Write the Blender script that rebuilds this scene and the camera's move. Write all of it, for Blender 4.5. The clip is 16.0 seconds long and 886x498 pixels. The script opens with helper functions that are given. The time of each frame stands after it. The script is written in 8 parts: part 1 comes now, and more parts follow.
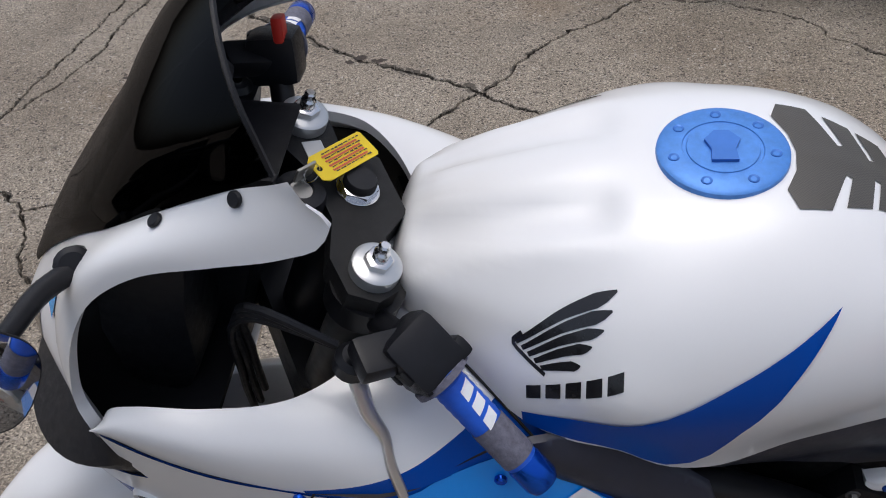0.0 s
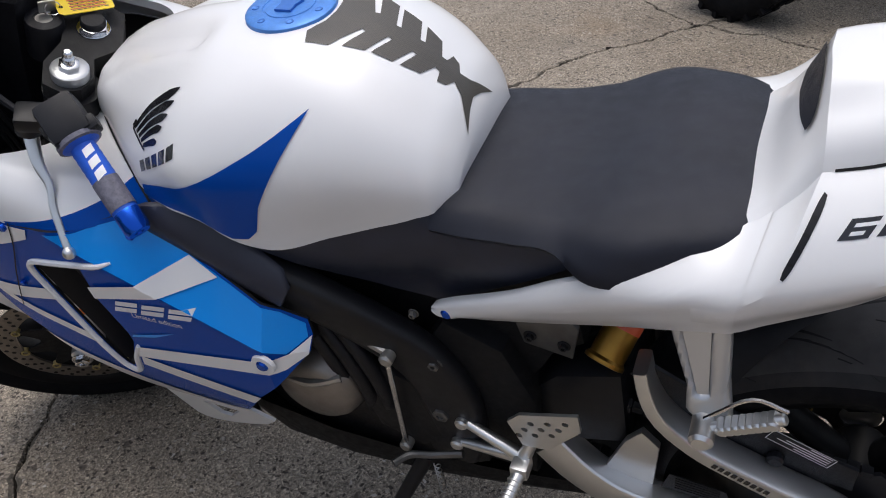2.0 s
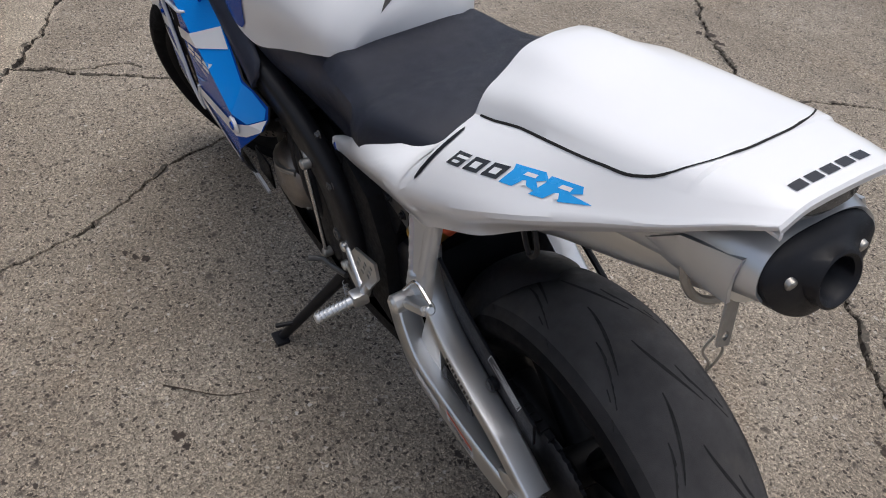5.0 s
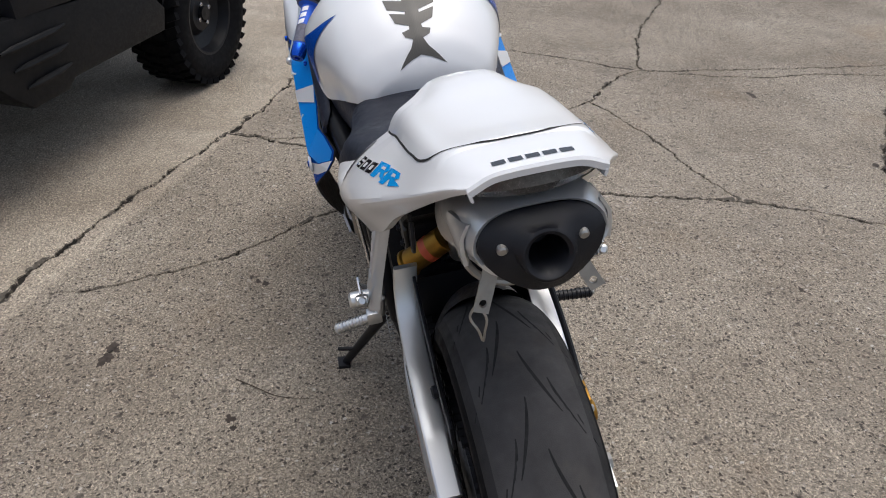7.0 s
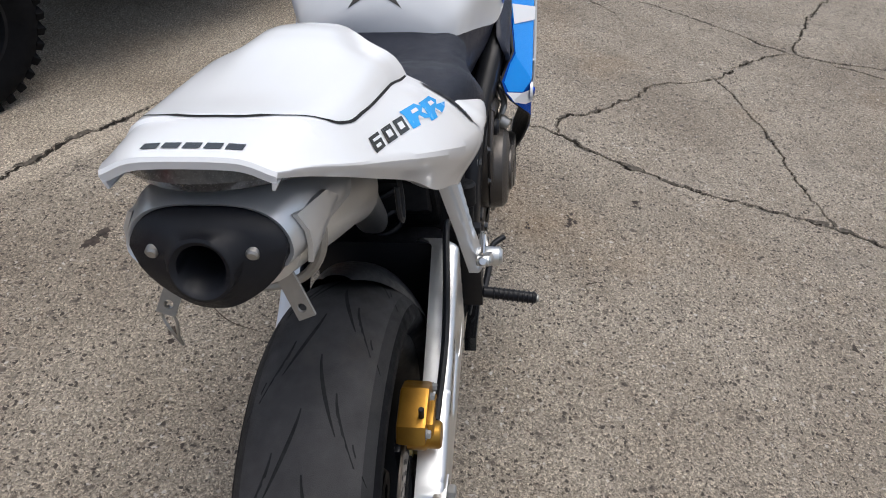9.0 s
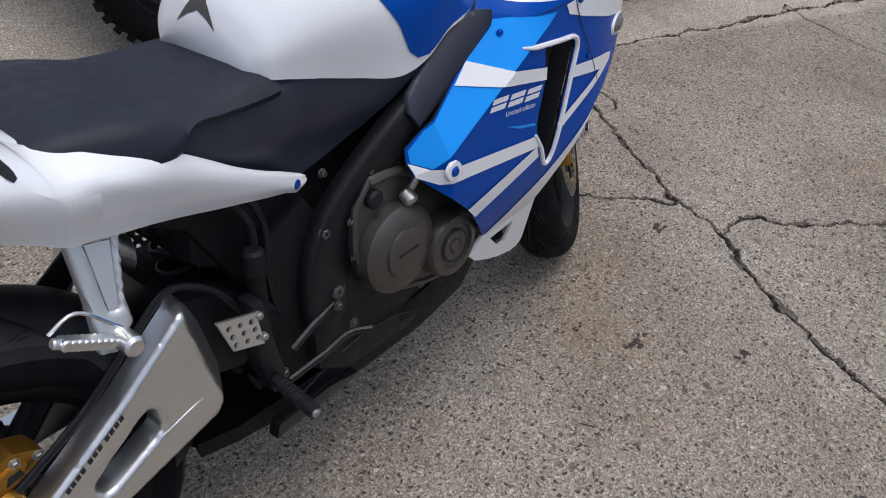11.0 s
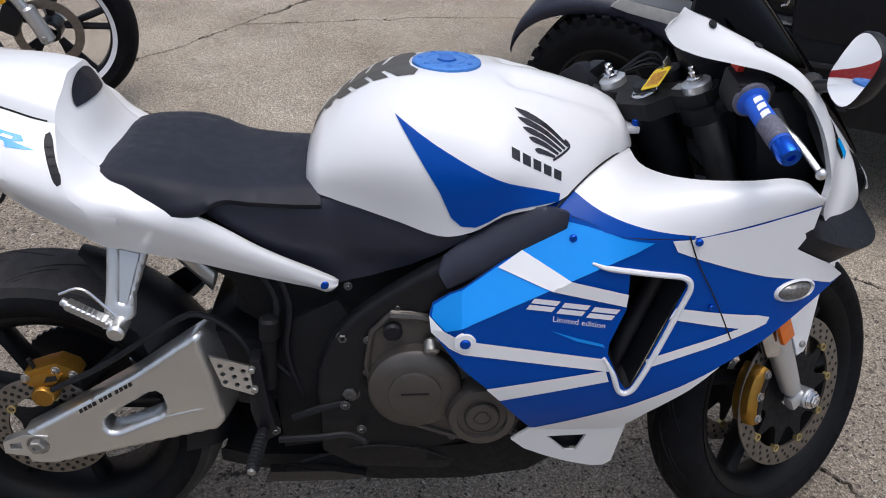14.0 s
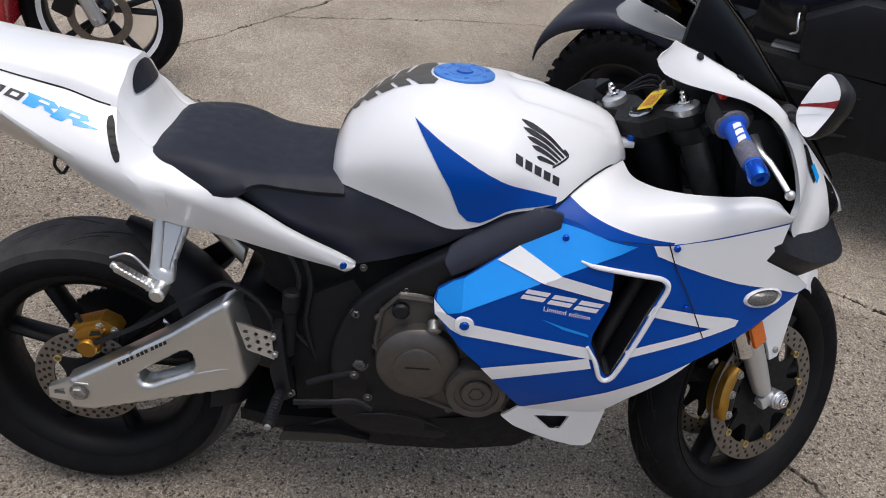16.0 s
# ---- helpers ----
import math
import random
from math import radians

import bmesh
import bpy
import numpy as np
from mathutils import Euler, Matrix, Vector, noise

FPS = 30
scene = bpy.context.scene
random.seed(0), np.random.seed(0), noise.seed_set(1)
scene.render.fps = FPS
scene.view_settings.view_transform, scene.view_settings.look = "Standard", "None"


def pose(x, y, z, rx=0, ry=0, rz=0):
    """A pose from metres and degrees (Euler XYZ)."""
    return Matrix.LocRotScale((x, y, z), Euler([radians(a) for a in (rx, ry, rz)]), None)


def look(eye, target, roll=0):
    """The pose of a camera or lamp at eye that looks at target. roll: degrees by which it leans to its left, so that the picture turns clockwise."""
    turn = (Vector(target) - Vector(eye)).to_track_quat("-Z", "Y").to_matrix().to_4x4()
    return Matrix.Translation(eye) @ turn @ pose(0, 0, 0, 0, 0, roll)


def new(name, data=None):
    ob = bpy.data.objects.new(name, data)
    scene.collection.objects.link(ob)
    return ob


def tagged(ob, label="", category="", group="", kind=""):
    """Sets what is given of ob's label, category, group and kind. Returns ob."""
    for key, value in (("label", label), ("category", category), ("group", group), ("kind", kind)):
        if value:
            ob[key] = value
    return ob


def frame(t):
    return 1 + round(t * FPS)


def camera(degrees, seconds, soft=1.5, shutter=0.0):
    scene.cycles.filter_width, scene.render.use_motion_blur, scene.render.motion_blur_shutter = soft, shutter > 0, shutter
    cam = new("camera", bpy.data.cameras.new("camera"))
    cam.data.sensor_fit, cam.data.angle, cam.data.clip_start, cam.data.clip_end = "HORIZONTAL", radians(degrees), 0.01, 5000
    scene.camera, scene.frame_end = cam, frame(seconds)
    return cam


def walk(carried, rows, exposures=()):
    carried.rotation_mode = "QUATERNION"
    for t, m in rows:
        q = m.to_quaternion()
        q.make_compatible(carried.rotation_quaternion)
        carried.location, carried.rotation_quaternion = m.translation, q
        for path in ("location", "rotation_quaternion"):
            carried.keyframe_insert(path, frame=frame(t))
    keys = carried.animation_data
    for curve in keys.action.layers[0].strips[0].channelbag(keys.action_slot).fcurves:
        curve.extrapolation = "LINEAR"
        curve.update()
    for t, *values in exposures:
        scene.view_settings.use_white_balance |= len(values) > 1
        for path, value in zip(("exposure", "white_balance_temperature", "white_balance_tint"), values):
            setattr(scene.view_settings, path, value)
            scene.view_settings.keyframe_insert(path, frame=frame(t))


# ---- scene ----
from mathutils.bvhtree import BVHTree
from mathutils.kdtree import KDTree
from mathutils.geometry import delaunay_2d_cdt

# ---- camera and its walk ----
cam = camera(56.4, 16.0, soft=1.0)
ROWS = [
    (0.0, 0.854, 0.764, 1.355, 49.98, 4.45, -173.04),
    (0.5, 0.669, 0.790, 1.340, 53.84, 6.79, -161.33),
    (1.0, 0.495, 0.862, 1.302, 52.81, 6.73, -159.75),
    (1.5, 0.357, 0.968, 1.285, 54.17, 5.21, -160.34),
    (2.0, 0.168, 0.947, 1.259, 54.66, 4.97, -157.48),
    (2.5, 0.018, 1.014, 1.276, 54.07, 2.02, -158.80),
    (3.0, -0.157, 1.069, 1.287, 53.19, -0.76, -158.54),
    (3.5, -0.298, 0.964, 1.288, 51.30, -0.37, -149.64),
    (3.7, -0.325, 0.906, 1.281, 51.52, 0.82, -143.65),
    (5.8, -0.663, 0.590, 1.325, 53.17, -5.33, -111.72),
    (6.0, -0.699, 0.545, 1.326, 54.54, -4.46, -109.61),
    (6.5, -0.815, 0.449, 1.290, 58.29, -2.27, -105.02),
    (7.0, -0.908, 0.383, 1.302, 59.25, -1.69, -100.98),
    (7.5, -1.024, 0.254, 1.296, 59.19, -0.50, -96.45),
    (8.0, -1.018, 0.155, 1.271, 57.97, -2.73, -94.56),
    (8.2, -0.976, 0.122, 1.276, 56.87, -4.36, -94.07),
    (10.3, -0.362, -0.552, 1.346, 47.83, -4.82, -60.34),
    (10.5, -0.294, -0.648, 1.344, 48.56, -4.60, -57.44),
    (11.0, -0.108, -0.773, 1.360, 49.15, -4.77, -49.57),
    (11.5, 0.074, -0.722, 1.365, 48.04, -6.02, -39.84),
    (12.0, 0.272, -0.741, 1.402, 48.13, -5.13, -28.89),
    (12.5, 0.391, -0.807, 1.431, 49.68, -4.61, -21.82),
    (13.0, 0.422, -0.923, 1.437, 52.69, -5.12, -17.29),
    (13.5, 0.512, -1.044, 1.464, 54.04, -3.88, -10.02),
    (14.0, 0.646, -1.085, 1.503, 53.02, -1.55, -2.47),
    (14.5, 0.635, -1.130, 1.534, 52.89, -2.26, 0.18),
    (15.0, 0.635, -1.177, 1.558, 53.19, -3.35, 0.98),
    (15.5, 0.650, -1.203, 1.580, 52.84, -3.76, 0.95),
    (16.0, 0.659, -1.218, 1.592, 52.61, -3.78, 0.85),
]
walk(cam, [(t, pose(x, y, z, rx, ry, rz)) for t, x, y, z, rx, ry, rz in ROWS],
     exposures=[(0.0, -0.08, 6250, 10), (0.5, -0.34, 6250, 10), (0.9, -0.32, 6250, 10), (1.5, -0.04, 6300, 10), (2.2, 0.17, 6400, 10), (6.0, 0.08, 6360, 9), (8.2, 0.26, 6340, 8), (10.5, 0.08, 6080, 9), (11.5, 0.08, 5980, 10), (14.0, 0.13, 6130, 10), (16.0, 0.12, 6340, 10)])

# ---- sky and sun: a bright overcast day ----
world = bpy.data.worlds.new("sky")
scene.world = world
world.use_nodes = True
wt = world.node_tree
for n in list(wt.nodes):
    wt.nodes.remove(n)
sky = wt.nodes.new("ShaderNodeTexSky")
sky.sky_type, sky.sun_disc = "NISHITA", False
sky.sun_elevation, sky.sun_rotation = radians(84), radians(165)
sky.air_density, sky.dust_density, sky.ozone_density = 1.0, 6.0, 1.0
grey = wt.nodes.new("ShaderNodeHueSaturation")
grey.inputs["Saturation"].default_value = 0.72
back = wt.nodes.new("ShaderNodeBackground")
back.inputs["Strength"].default_value = 0.148
out = wt.nodes.new("ShaderNodeOutputWorld")
wt.links.new(sky.outputs[0], grey.inputs["Color"])
# the haze low in the sky is a little brighter than the cloud overhead
where = wt.nodes.new("ShaderNodeTexCoord")
height = wt.nodes.new("ShaderNodeSeparateXYZ")
fall = wt.nodes.new("ShaderNodeMapRange")
fall.inputs["From Min"].default_value, fall.inputs["From Max"].default_value = 0.0, 1.0
fall.inputs["To Min"].default_value, fall.inputs["To Max"].default_value = 1.16, 1.02
dim = wt.nodes.new("ShaderNodeMixRGB")
dim.blend_type = "MULTIPLY"
dim.inputs[0].default_value = 1.0
wt.links.new(where.outputs["Generated"], height.inputs[0])
wt.links.new(height.outputs["Z"], fall.inputs["Value"])
wt.links.new(grey.outputs[0], dim.inputs[1])
wt.links.new(fall.outputs[0], dim.inputs[2])
wt.links.new(dim.outputs[0], back.inputs["Color"])
wt.links.new(back.outputs[0], out.inputs["Surface"])
sun = new("sun", bpy.data.lights.new("sun", "SUN"))
sun.data.energy, sun.data.angle, sun.data.color = 0.70, radians(50), (1.0, 0.995, 0.99)
sun.matrix_world = look((0.4, -0.1, 4.0), (0, 0, 0))

# ---- materials ----
def nodes_of(name):
    m = bpy.data.materials.new(name)
    m.use_nodes = True
    t = m.node_tree
    return m, t, t.nodes["Principled BSDF"]


def node(t, kind, **values):
    n = t.nodes.new("ShaderNode" + kind)
    for key, v in values.items():
        n.inputs[key.replace("_", " ")].default_value = v
    return n


def noise_at(t, scale, detail=4.0, rough=0.6, coord="Object"):
    tc = t.nodes.new("ShaderNodeTexCoord")
    n = node(t, "TexNoise", Scale=scale, Detail=detail, Roughness=rough)
    t.links.new(tc.outputs[coord], n.inputs["Vector"])
    return n


def ramp(t, source, stops):
    r = t.nodes.new("ShaderNodeValToRGB")
    els = r.color_ramp.elements
    while len(els) < len(stops):
        els.new(0.5)
    for e, (p, c) in zip(els, stops):
        e.position, e.color = p, (*c, 1) if len(c) == 3 else c
    t.links.new(source, r.inputs[0])
    return r


def surface(name, color, rough=0.5, metal=0.0, vary=0.08, scale=30.0, bump=0.0, bump_scale=400.0, coat=0.0, spec=0.5, grime=0.0, uneven=0.25):
    """A painted, moulded or metal surface: two scales of colour change, uneven gloss and fine relief."""
    m, t, b = nodes_of(name)
    n = noise_at(t, scale)
    lo, hi = [max(0, c * (1 - vary)) for c in color], [min(1, c * (1 + vary)) for c in color]
    r = ramp(t, n.outputs["Fac"], [(0.3, lo), (0.7, hi)])
    last = r.outputs[0]
    if grime:
        g = noise_at(t, 9.0, 8.0, 0.7)
        gr = ramp(t, g.outputs["Fac"], [(0.52, (0, 0, 0)), (0.72, (grime, grime, grime))])
        mix = t.nodes.new("ShaderNodeMixRGB")
        mix.inputs[2].default_value = (0.10, 0.085, 0.065, 1)
        t.links.new(gr.outputs[0], mix.inputs[0])
        t.links.new(last, mix.inputs[1])
        last = mix.outputs[0]
    t.links.new(last, b.inputs["Base Color"])
    f = noise_at(t, scale * 2.7, 6.0)
    fr = ramp(t, f.outputs["Fac"], [(0.3, [rough * (1 - uneven * 0.8)] * 3), (0.75, [min(1, rough * (1 + uneven))] * 3)])
    t.links.new(fr.outputs[0], b.inputs["Roughness"])
    b.inputs["Metallic"].default_value = metal
    b.inputs["Specular IOR Level"].default_value = spec
    b.inputs["Coat Weight"].default_value = coat
    b.inputs["Coat Roughness"].default_value = 0.06
    if bump:
        bn = noise_at(t, bump_scale, 3.0)
        bp = node(t, "Bump", Strength=bump, Distance=0.001)
        t.links.new(bn.outputs["Fac"], bp.inputs["Height"])
        t.links.new(bp.outputs[0], b.inputs["Normal"])
    return m


WHITE = surface("white_paint", (0.755, 0.76, 0.77), 0.30, vary=0.012, scale=5, coat=0.6, uneven=0.04)
BLUE = surface("deep_blue_paint", (0.002, 0.058, 0.34), 0.26, metal=0.0, vary=0.10, scale=1500, coat=0.05, spec=0.10)
SKYBLUE = surface("light_blue_paint", (0.004, 0.26, 0.80), 0.30, metal=0.0, vary=0.08, scale=1500, coat=0.35, spec=0.3)
BLACKPL = surface("black_plastic", (0.0075, 0.0080, 0.0110), 0.44, spec=0.30, vary=0.2, scale=40, bump=0.25, bump_scale=1800, grime=0.03)
SATIN = surface("satin_black_metal", (0.0078, 0.0082, 0.0105), 0.40, spec=0.29, vary=0.2, scale=25, bump=0.1, bump_scale=900, grime=0.05)
COVERPL = surface("satin_cover_plastic", (0.0255, 0.0285, 0.0440), 0.38, spec=0.36, vary=0.15, scale=22, bump=0.2, bump_scale=1500)
DULLBLACK = surface("dull_black", (0.0055, 0.0057, 0.0068), 0.60, spec=0.22, vary=0.2, scale=30, bump=0.3, bump_scale=900, grime=0.02)
GLOSSBLACK = surface("gloss_black", (0.008, 0.008, 0.009), 0.12, vary=0.1, coat=0.5)
SEATMAT = surface("black_vinyl", (0.0105, 0.0125, 0.0215), 0.46, spec=0.30, vary=0.15, scale=18, bump=0.5, bump_scale=1400)
RUBBER = surface("tyre_rubber", (0.0058, 0.0060, 0.0072), 0.72, spec=0.10, vary=0.25, scale=16, bump=0.3, bump_scale=500, grime=0.04)
TREAD = surface("worn_tread_rubber", (0.052, 0.050, 0.050), 0.75, spec=0.25, vary=0.22, scale=14, bump=0.5, bump_scale=700, grime=0.3)
SHOULDER = surface("scuffed_tyre_shoulder", (0.027, 0.0265, 0.027), 0.68, spec=0.22, vary=0.25, scale=14, bump=0.4, bump_scale=600, grime=0.15)
GROOVE = surface("tread_groove", (0.006, 0.006, 0.006), 0.9)
ALU = surface("brushed_aluminium", (0.70, 0.70, 0.69), 0.33, metal=0.95, vary=0.04, scale=8, uneven=0.10)
SILVER = surface("silver_paint", (0.58, 0.59, 0.60), 0.32, metal=0.7, vary=0.04, scale=8, coat=0.3, uneven=0.10)
WHEELBLACK = surface("black_wheel_paint", (0.0050, 0.0052, 0.0060), 0.46, spec=0.16, vary=0.2, scale=25, grime=0.02)
CHROME = surface("bright_steel", (0.72, 0.72, 0.73), 0.16, metal=1.0, vary=0.05)
STEEL = surface("dull_steel", (0.38, 0.37, 0.35), 0.42, metal=0.85, vary=0.15, grime=0.15)
COVERSTEEL = surface("grey_cast_cover", (0.24, 0.217, 0.195), 0.36, metal=0.7, vary=0.15, bump=0.2, bump_scale=900, grime=0.2)
DISC = surface("brake_disc_steel", (0.20, 0.175, 0.15), 0.42, metal=0.8, vary=0.2, scale=80)
GOLD = surface("gold_anodised", (0.36, 0.19, 0.032), 0.38, metal=0.85, vary=0.15, grime=0.1)
MAGN = surface("bronze_grey_cast_cover", (0.092, 0.083, 0.076), 0.36, metal=0.6, vary=0.12, bump=0.3, bump_scale=900, grime=0.12)
ENGGREY = surface("dark_cast_metal", (0.006, 0.006, 0.0075), 0.5, metal=0.0, spec=0.3, vary=0.25, bump=0.3, bump_scale=600, grime=0.08)
CLAMP = surface("black_crackle_clamp", (0.012, 0.012, 0.013), 0.55, spec=0.3, vary=0.2, bump=0.5, bump_scale=1500)
ANOBLUE = surface("blue_anodised", (0.01, 0.09, 0.55), 0.22, metal=0.8, vary=0.05)
CAPBLUE = surface("satin_blue_cap", (0.07, 0.23, 0.62), 0.42, metal=0.25, vary=0.12, scale=120, bump=0.15, bump_scale=900)
CAPDARK = surface("blue_cap_recess", (0.035, 0.15, 0.50), 0.45, metal=0.2, vary=0.1)
GRIPBLUE = surface("blue_grip_rubber", (0.012, 0.10, 0.60), 0.5, vary=0.15, bump=0.4, bump_scale=800)
GRIPGREY = surface("grey_grip_rubber", (0.12, 0.12, 0.16), 0.6, vary=0.3, scale=200, bump=0.6, bump_scale=700)
DECALBLACK = surface("black_decal", (0.010, 0.010, 0.012), 0.25, vary=0.05, coat=0.4)
DECALBLUE = surface("light_blue_decal", (0.005, 0.33, 0.80), 0.25, vary=0.05, coat=0.4)
DECALWHITE = surface("white_decal", (0.80, 0.81, 0.84), 0.3, vary=0.02, coat=0.4)
DECALSILVER = surface("silver_decal", (0.72, 0.74, 0.78), 0.3, vary=0.04, coat=0.3)
YELLOW = surface("yellow_plastic_tag", (0.85, 0.62, 0.01), 0.4, vary=0.04)
INK = surface("ink", (0.05, 0.03, 0.03), 0.5)
REDPL = surface("red_plastic", (0.55, 0.03, 0.02), 0.35, vary=0.05)
REDINK = surface("red_print", (0.60, 0.10, 0.04), 0.4)
DARKSTEEL = surface("darkened_steel", (0.13, 0.13, 0.13), 0.42, metal=0.8, vary=0.2, grime=0.15)
REDPAINT = surface("red_paint", (0.42, 0.02, 0.03), 0.25, vary=0.06, coat=0.5)
PUTTY = surface("weathered_white_plastic", (0.50, 0.50, 0.48), 0.5, vary=0.12, grime=0.3)
GREYPL = surface("charcoal_plastic", (0.0090, 0.0092, 0.0104), 0.52, spec=0.20, vary=0.2, bump=0.4, bump_scale=500, grime=0.10)
LAMPGREY = surface("smoked_lamp_lens", (0.085, 0.080, 0.074), 0.25, vary=0.3, scale=200, coat=0.4)
CLEARLENS = surface("clear_signal_lens", (0.16, 0.155, 0.15), 0.12, vary=0.5, scale=220, metal=0.4)
AMBER = surface("amber_reflector", (0.75, 0.16, 0.01), 0.2, vary=0.1, coat=0.5)
PALEGOLD = surface("pale_gold_anodised", (0.50, 0.40, 0.17), 0.4, metal=0.7, vary=0.1)
TWIG = surface("dry_twig", (0.05, 0.035, 0.022), 0.8, vary=0.3)


def carbon():
    m, t, b = nodes_of("smoked_carbon_pad")
    tc = t.nodes.new("ShaderNodeTexCoord")
    c = node(t, "TexChecker", Scale=700.0, Color1=(0.050, 0.046, 0.040, 1), Color2=(0.075, 0.068, 0.058, 1))
    t.links.new(tc.outputs["Object"], c.inputs["Vector"])
    t.links.new(c.outputs[0], b.inputs["Base Color"])
    b.inputs["Roughness"].default_value, b.inputs["Coat Weight"].default_value = 0.5, 0.15
    return m


CARBON = carbon()


def tinted():
    m, t, b = nodes_of("dark_tinted_screen")
    gl = node(t, "BsdfGlossy", Roughness=0.04, Color=(0.30, 0.30, 0.31, 1))
    tr = node(t, "BsdfTransparent", Color=(0.005, 0.005, 0.006, 1))
    fr = node(t, "Fresnel", IOR=1.45)
    mx = t.nodes.new("ShaderNodeMixShader")
    t.links.new(fr.outputs[0], mx.inputs[0])
    t.links.new(tr.outputs[0], mx.inputs[1])
    t.links.new(gl.outputs[0], mx.inputs[2])
    t.links.new(mx.outputs[0], t.nodes["Material Output"].inputs["Surface"])
    return m


TINT = tinted()


def mirror_glass():
    m, t, b = nodes_of("mirror_glass")
    b.inputs["Base Color"].default_value = (0.85, 0.86, 0.88, 1)
    b.inputs["Metallic"].default_value, b.inputs["Roughness"].default_value = 1.0, 0.02
    return m


MIRROR = mirror_glass()


def concrete():
    """Old exposed-aggregate concrete: pebbles of many tones, dark pits, broad stains and rust patches."""
    m, t, b = nodes_of("aged_concrete")
    tc = t.nodes.new("ShaderNodeTexCoord")

    # stones are never round: their cells are bent by a fine noise
    bend = noise_at(t, 75, 3, 0.6)
    less = node(t, "VectorMath")
    less.operation, less.inputs[1].default_value = "SUBTRACT", (0.5, 0.5, 0.5)
    t.links.new(bend.outputs["Color"], less.inputs[0])
    scaled = node(t, "VectorMath")
    scaled.operation = "SCALE"
    scaled.inputs["Scale"].default_value = 0.022
    t.links.new(less.outputs[0], scaled.inputs[0])
    bentco = node(t, "VectorMath")
    bentco.operation = "ADD"
    t.links.new(tc.outputs["Object"], bentco.inputs[0])
    t.links.new(scaled.outputs[0], bentco.inputs[1])

    def vor(scale, feature="F1"):
        v = node(t, "TexVoronoi", Scale=scale)
        v.feature = feature
        t.links.new(bentco.outputs[0], v.inputs["Vector"])
        return v

    def sized(v, rnd, lo, span):
        """A mask of cells whose size differs from stone to stone."""
        k = node(t, "Math")
        k.operation, k.inputs[1].default_value = "MULTIPLY", span
        t.links.new(rnd, k.inputs[0])
        d = node(t, "Math")
        d.operation = "SUBTRACT"
        t.links.new(v, d.inputs[0])
        t.links.new(k.outputs[0], d.inputs[1])
        return ramp(t, d.outputs[0], [(lo, (1, 1, 1)), (lo + 0.05, (0, 0, 0))])

    def mixed(fac, a, bb, mode="MIX"):
        n = t.nodes.new("ShaderNodeMixRGB")
        n.blend_type = mode
        for i, s in ((0, fac), (1, a), (2, bb)):
            if isinstance(s, tuple):
                n.inputs[i].default_value = s
            elif isinstance(s, float):
                n.inputs[i].default_value = s
            else:
                t.links.new(s, n.inputs[i])
        return n.outputs[0]

    base = ramp(t, noise_at(t, 1.6, 8, 0.65).outputs["Fac"], [(0.3, (0.132, 0.112, 0.090)), (0.5, (0.190, 0.166, 0.137)), (0.72, (0.244, 0.218, 0.185))])
    fine = ramp(t, noise_at(t, 150, 5, 0.9).outputs["Fac"], [(0.36, (0.24, 0.21, 0.18)), (0.46, (0.92, 0.92, 0.92)), (0.54, (1.40, 1.38, 1.34)), (0.62, (2.0, 1.96, 1.88))])
    col = mixed(1.0, base.outputs[0], fine.outputs[0], "MULTIPLY")
    sand = vor(310)
    grain = t.nodes.new("ShaderNodeSeparateColor")
    t.links.new(sand.outputs["Color"], grain.inputs[0])
    col = mixed(1.0, col, ramp(t, grain.outputs[0], [(0.0, (0.42, 0.40, 0.38)), (0.30, (0.88, 0.88, 0.88)), (0.75, (1.15, 1.15, 1.14)), (1.0, (1.9, 1.87, 1.8))]).outputs[0], "MULTIPLY")
    peb = vor(105)
    sep = t.nodes.new("ShaderNodeSeparateColor")
    t.links.new(peb.outputs["Color"], sep.inputs[0])
    tone = ramp(t, sep.outputs[0], [(0.0, (0.045, 0.034, 0.027)), (0.22, (0.115, 0.088, 0.066)), (0.5, (0.21, 0.178, 0.145)), (0.80, (0.33, 0.295, 0.25)), (0.97, (0.50, 0.47, 0.43))])
    size = sized(peb.outputs["Distance"], sep.outputs[2], 0.12, 0.36)
    pick = ramp(t, sep.outputs[1], [(0.30, (0, 0, 0)), (0.36, (0.80, 0.80, 0.80))])
    worn = ramp(t, noise_at(t, 2.3, 5).outputs["Fac"], [(0.38, (0.35, 0.35, 0.35)), (0.58, (1, 1, 1))])
    # the slab beyond the joint keeps its smooth skin
    xyz = t.nodes.new("ShaderNodeSeparateXYZ")
    t.links.new(tc.outputs["Object"], xyz.inputs[0])
    slope = node(t, "Math")
    slope.operation, slope.inputs[1].default_value = "MULTIPLY", 0.468
    t.links.new(xyz.outputs["X"], slope.inputs[0])
    side = node(t, "Math")
    side.operation = "ADD"
    t.links.new(xyz.outputs["Y"], side.inputs[0])
    t.links.new(slope.outputs[0], side.inputs[1])
    rng = node(t, "MapRange")
    for key, v in (("From Min", 1.60), ("From Max", 1.63), ("To Min", 1.0), ("To Max", 0.22)):
        rng.inputs[key].default_value = v
    t.links.new(side.outputs[0], rng.inputs["Value"])
    f = mixed(1.0, mixed(1.0, size.outputs[0], pick.outputs[0], "MULTIPLY"), worn.outputs[0], "MULTIPLY")
    f = mixed(1.0, f, rng.outputs[0], "MULTIPLY")
    col = mixed(f, col, tone.outputs[0])
    # dark pits and oil spots
    pit = vor(21)
    psep = t.nodes.new("ShaderNodeSeparateColor")
    t.links.new(pit.outputs["Color"], psep.inputs[0])
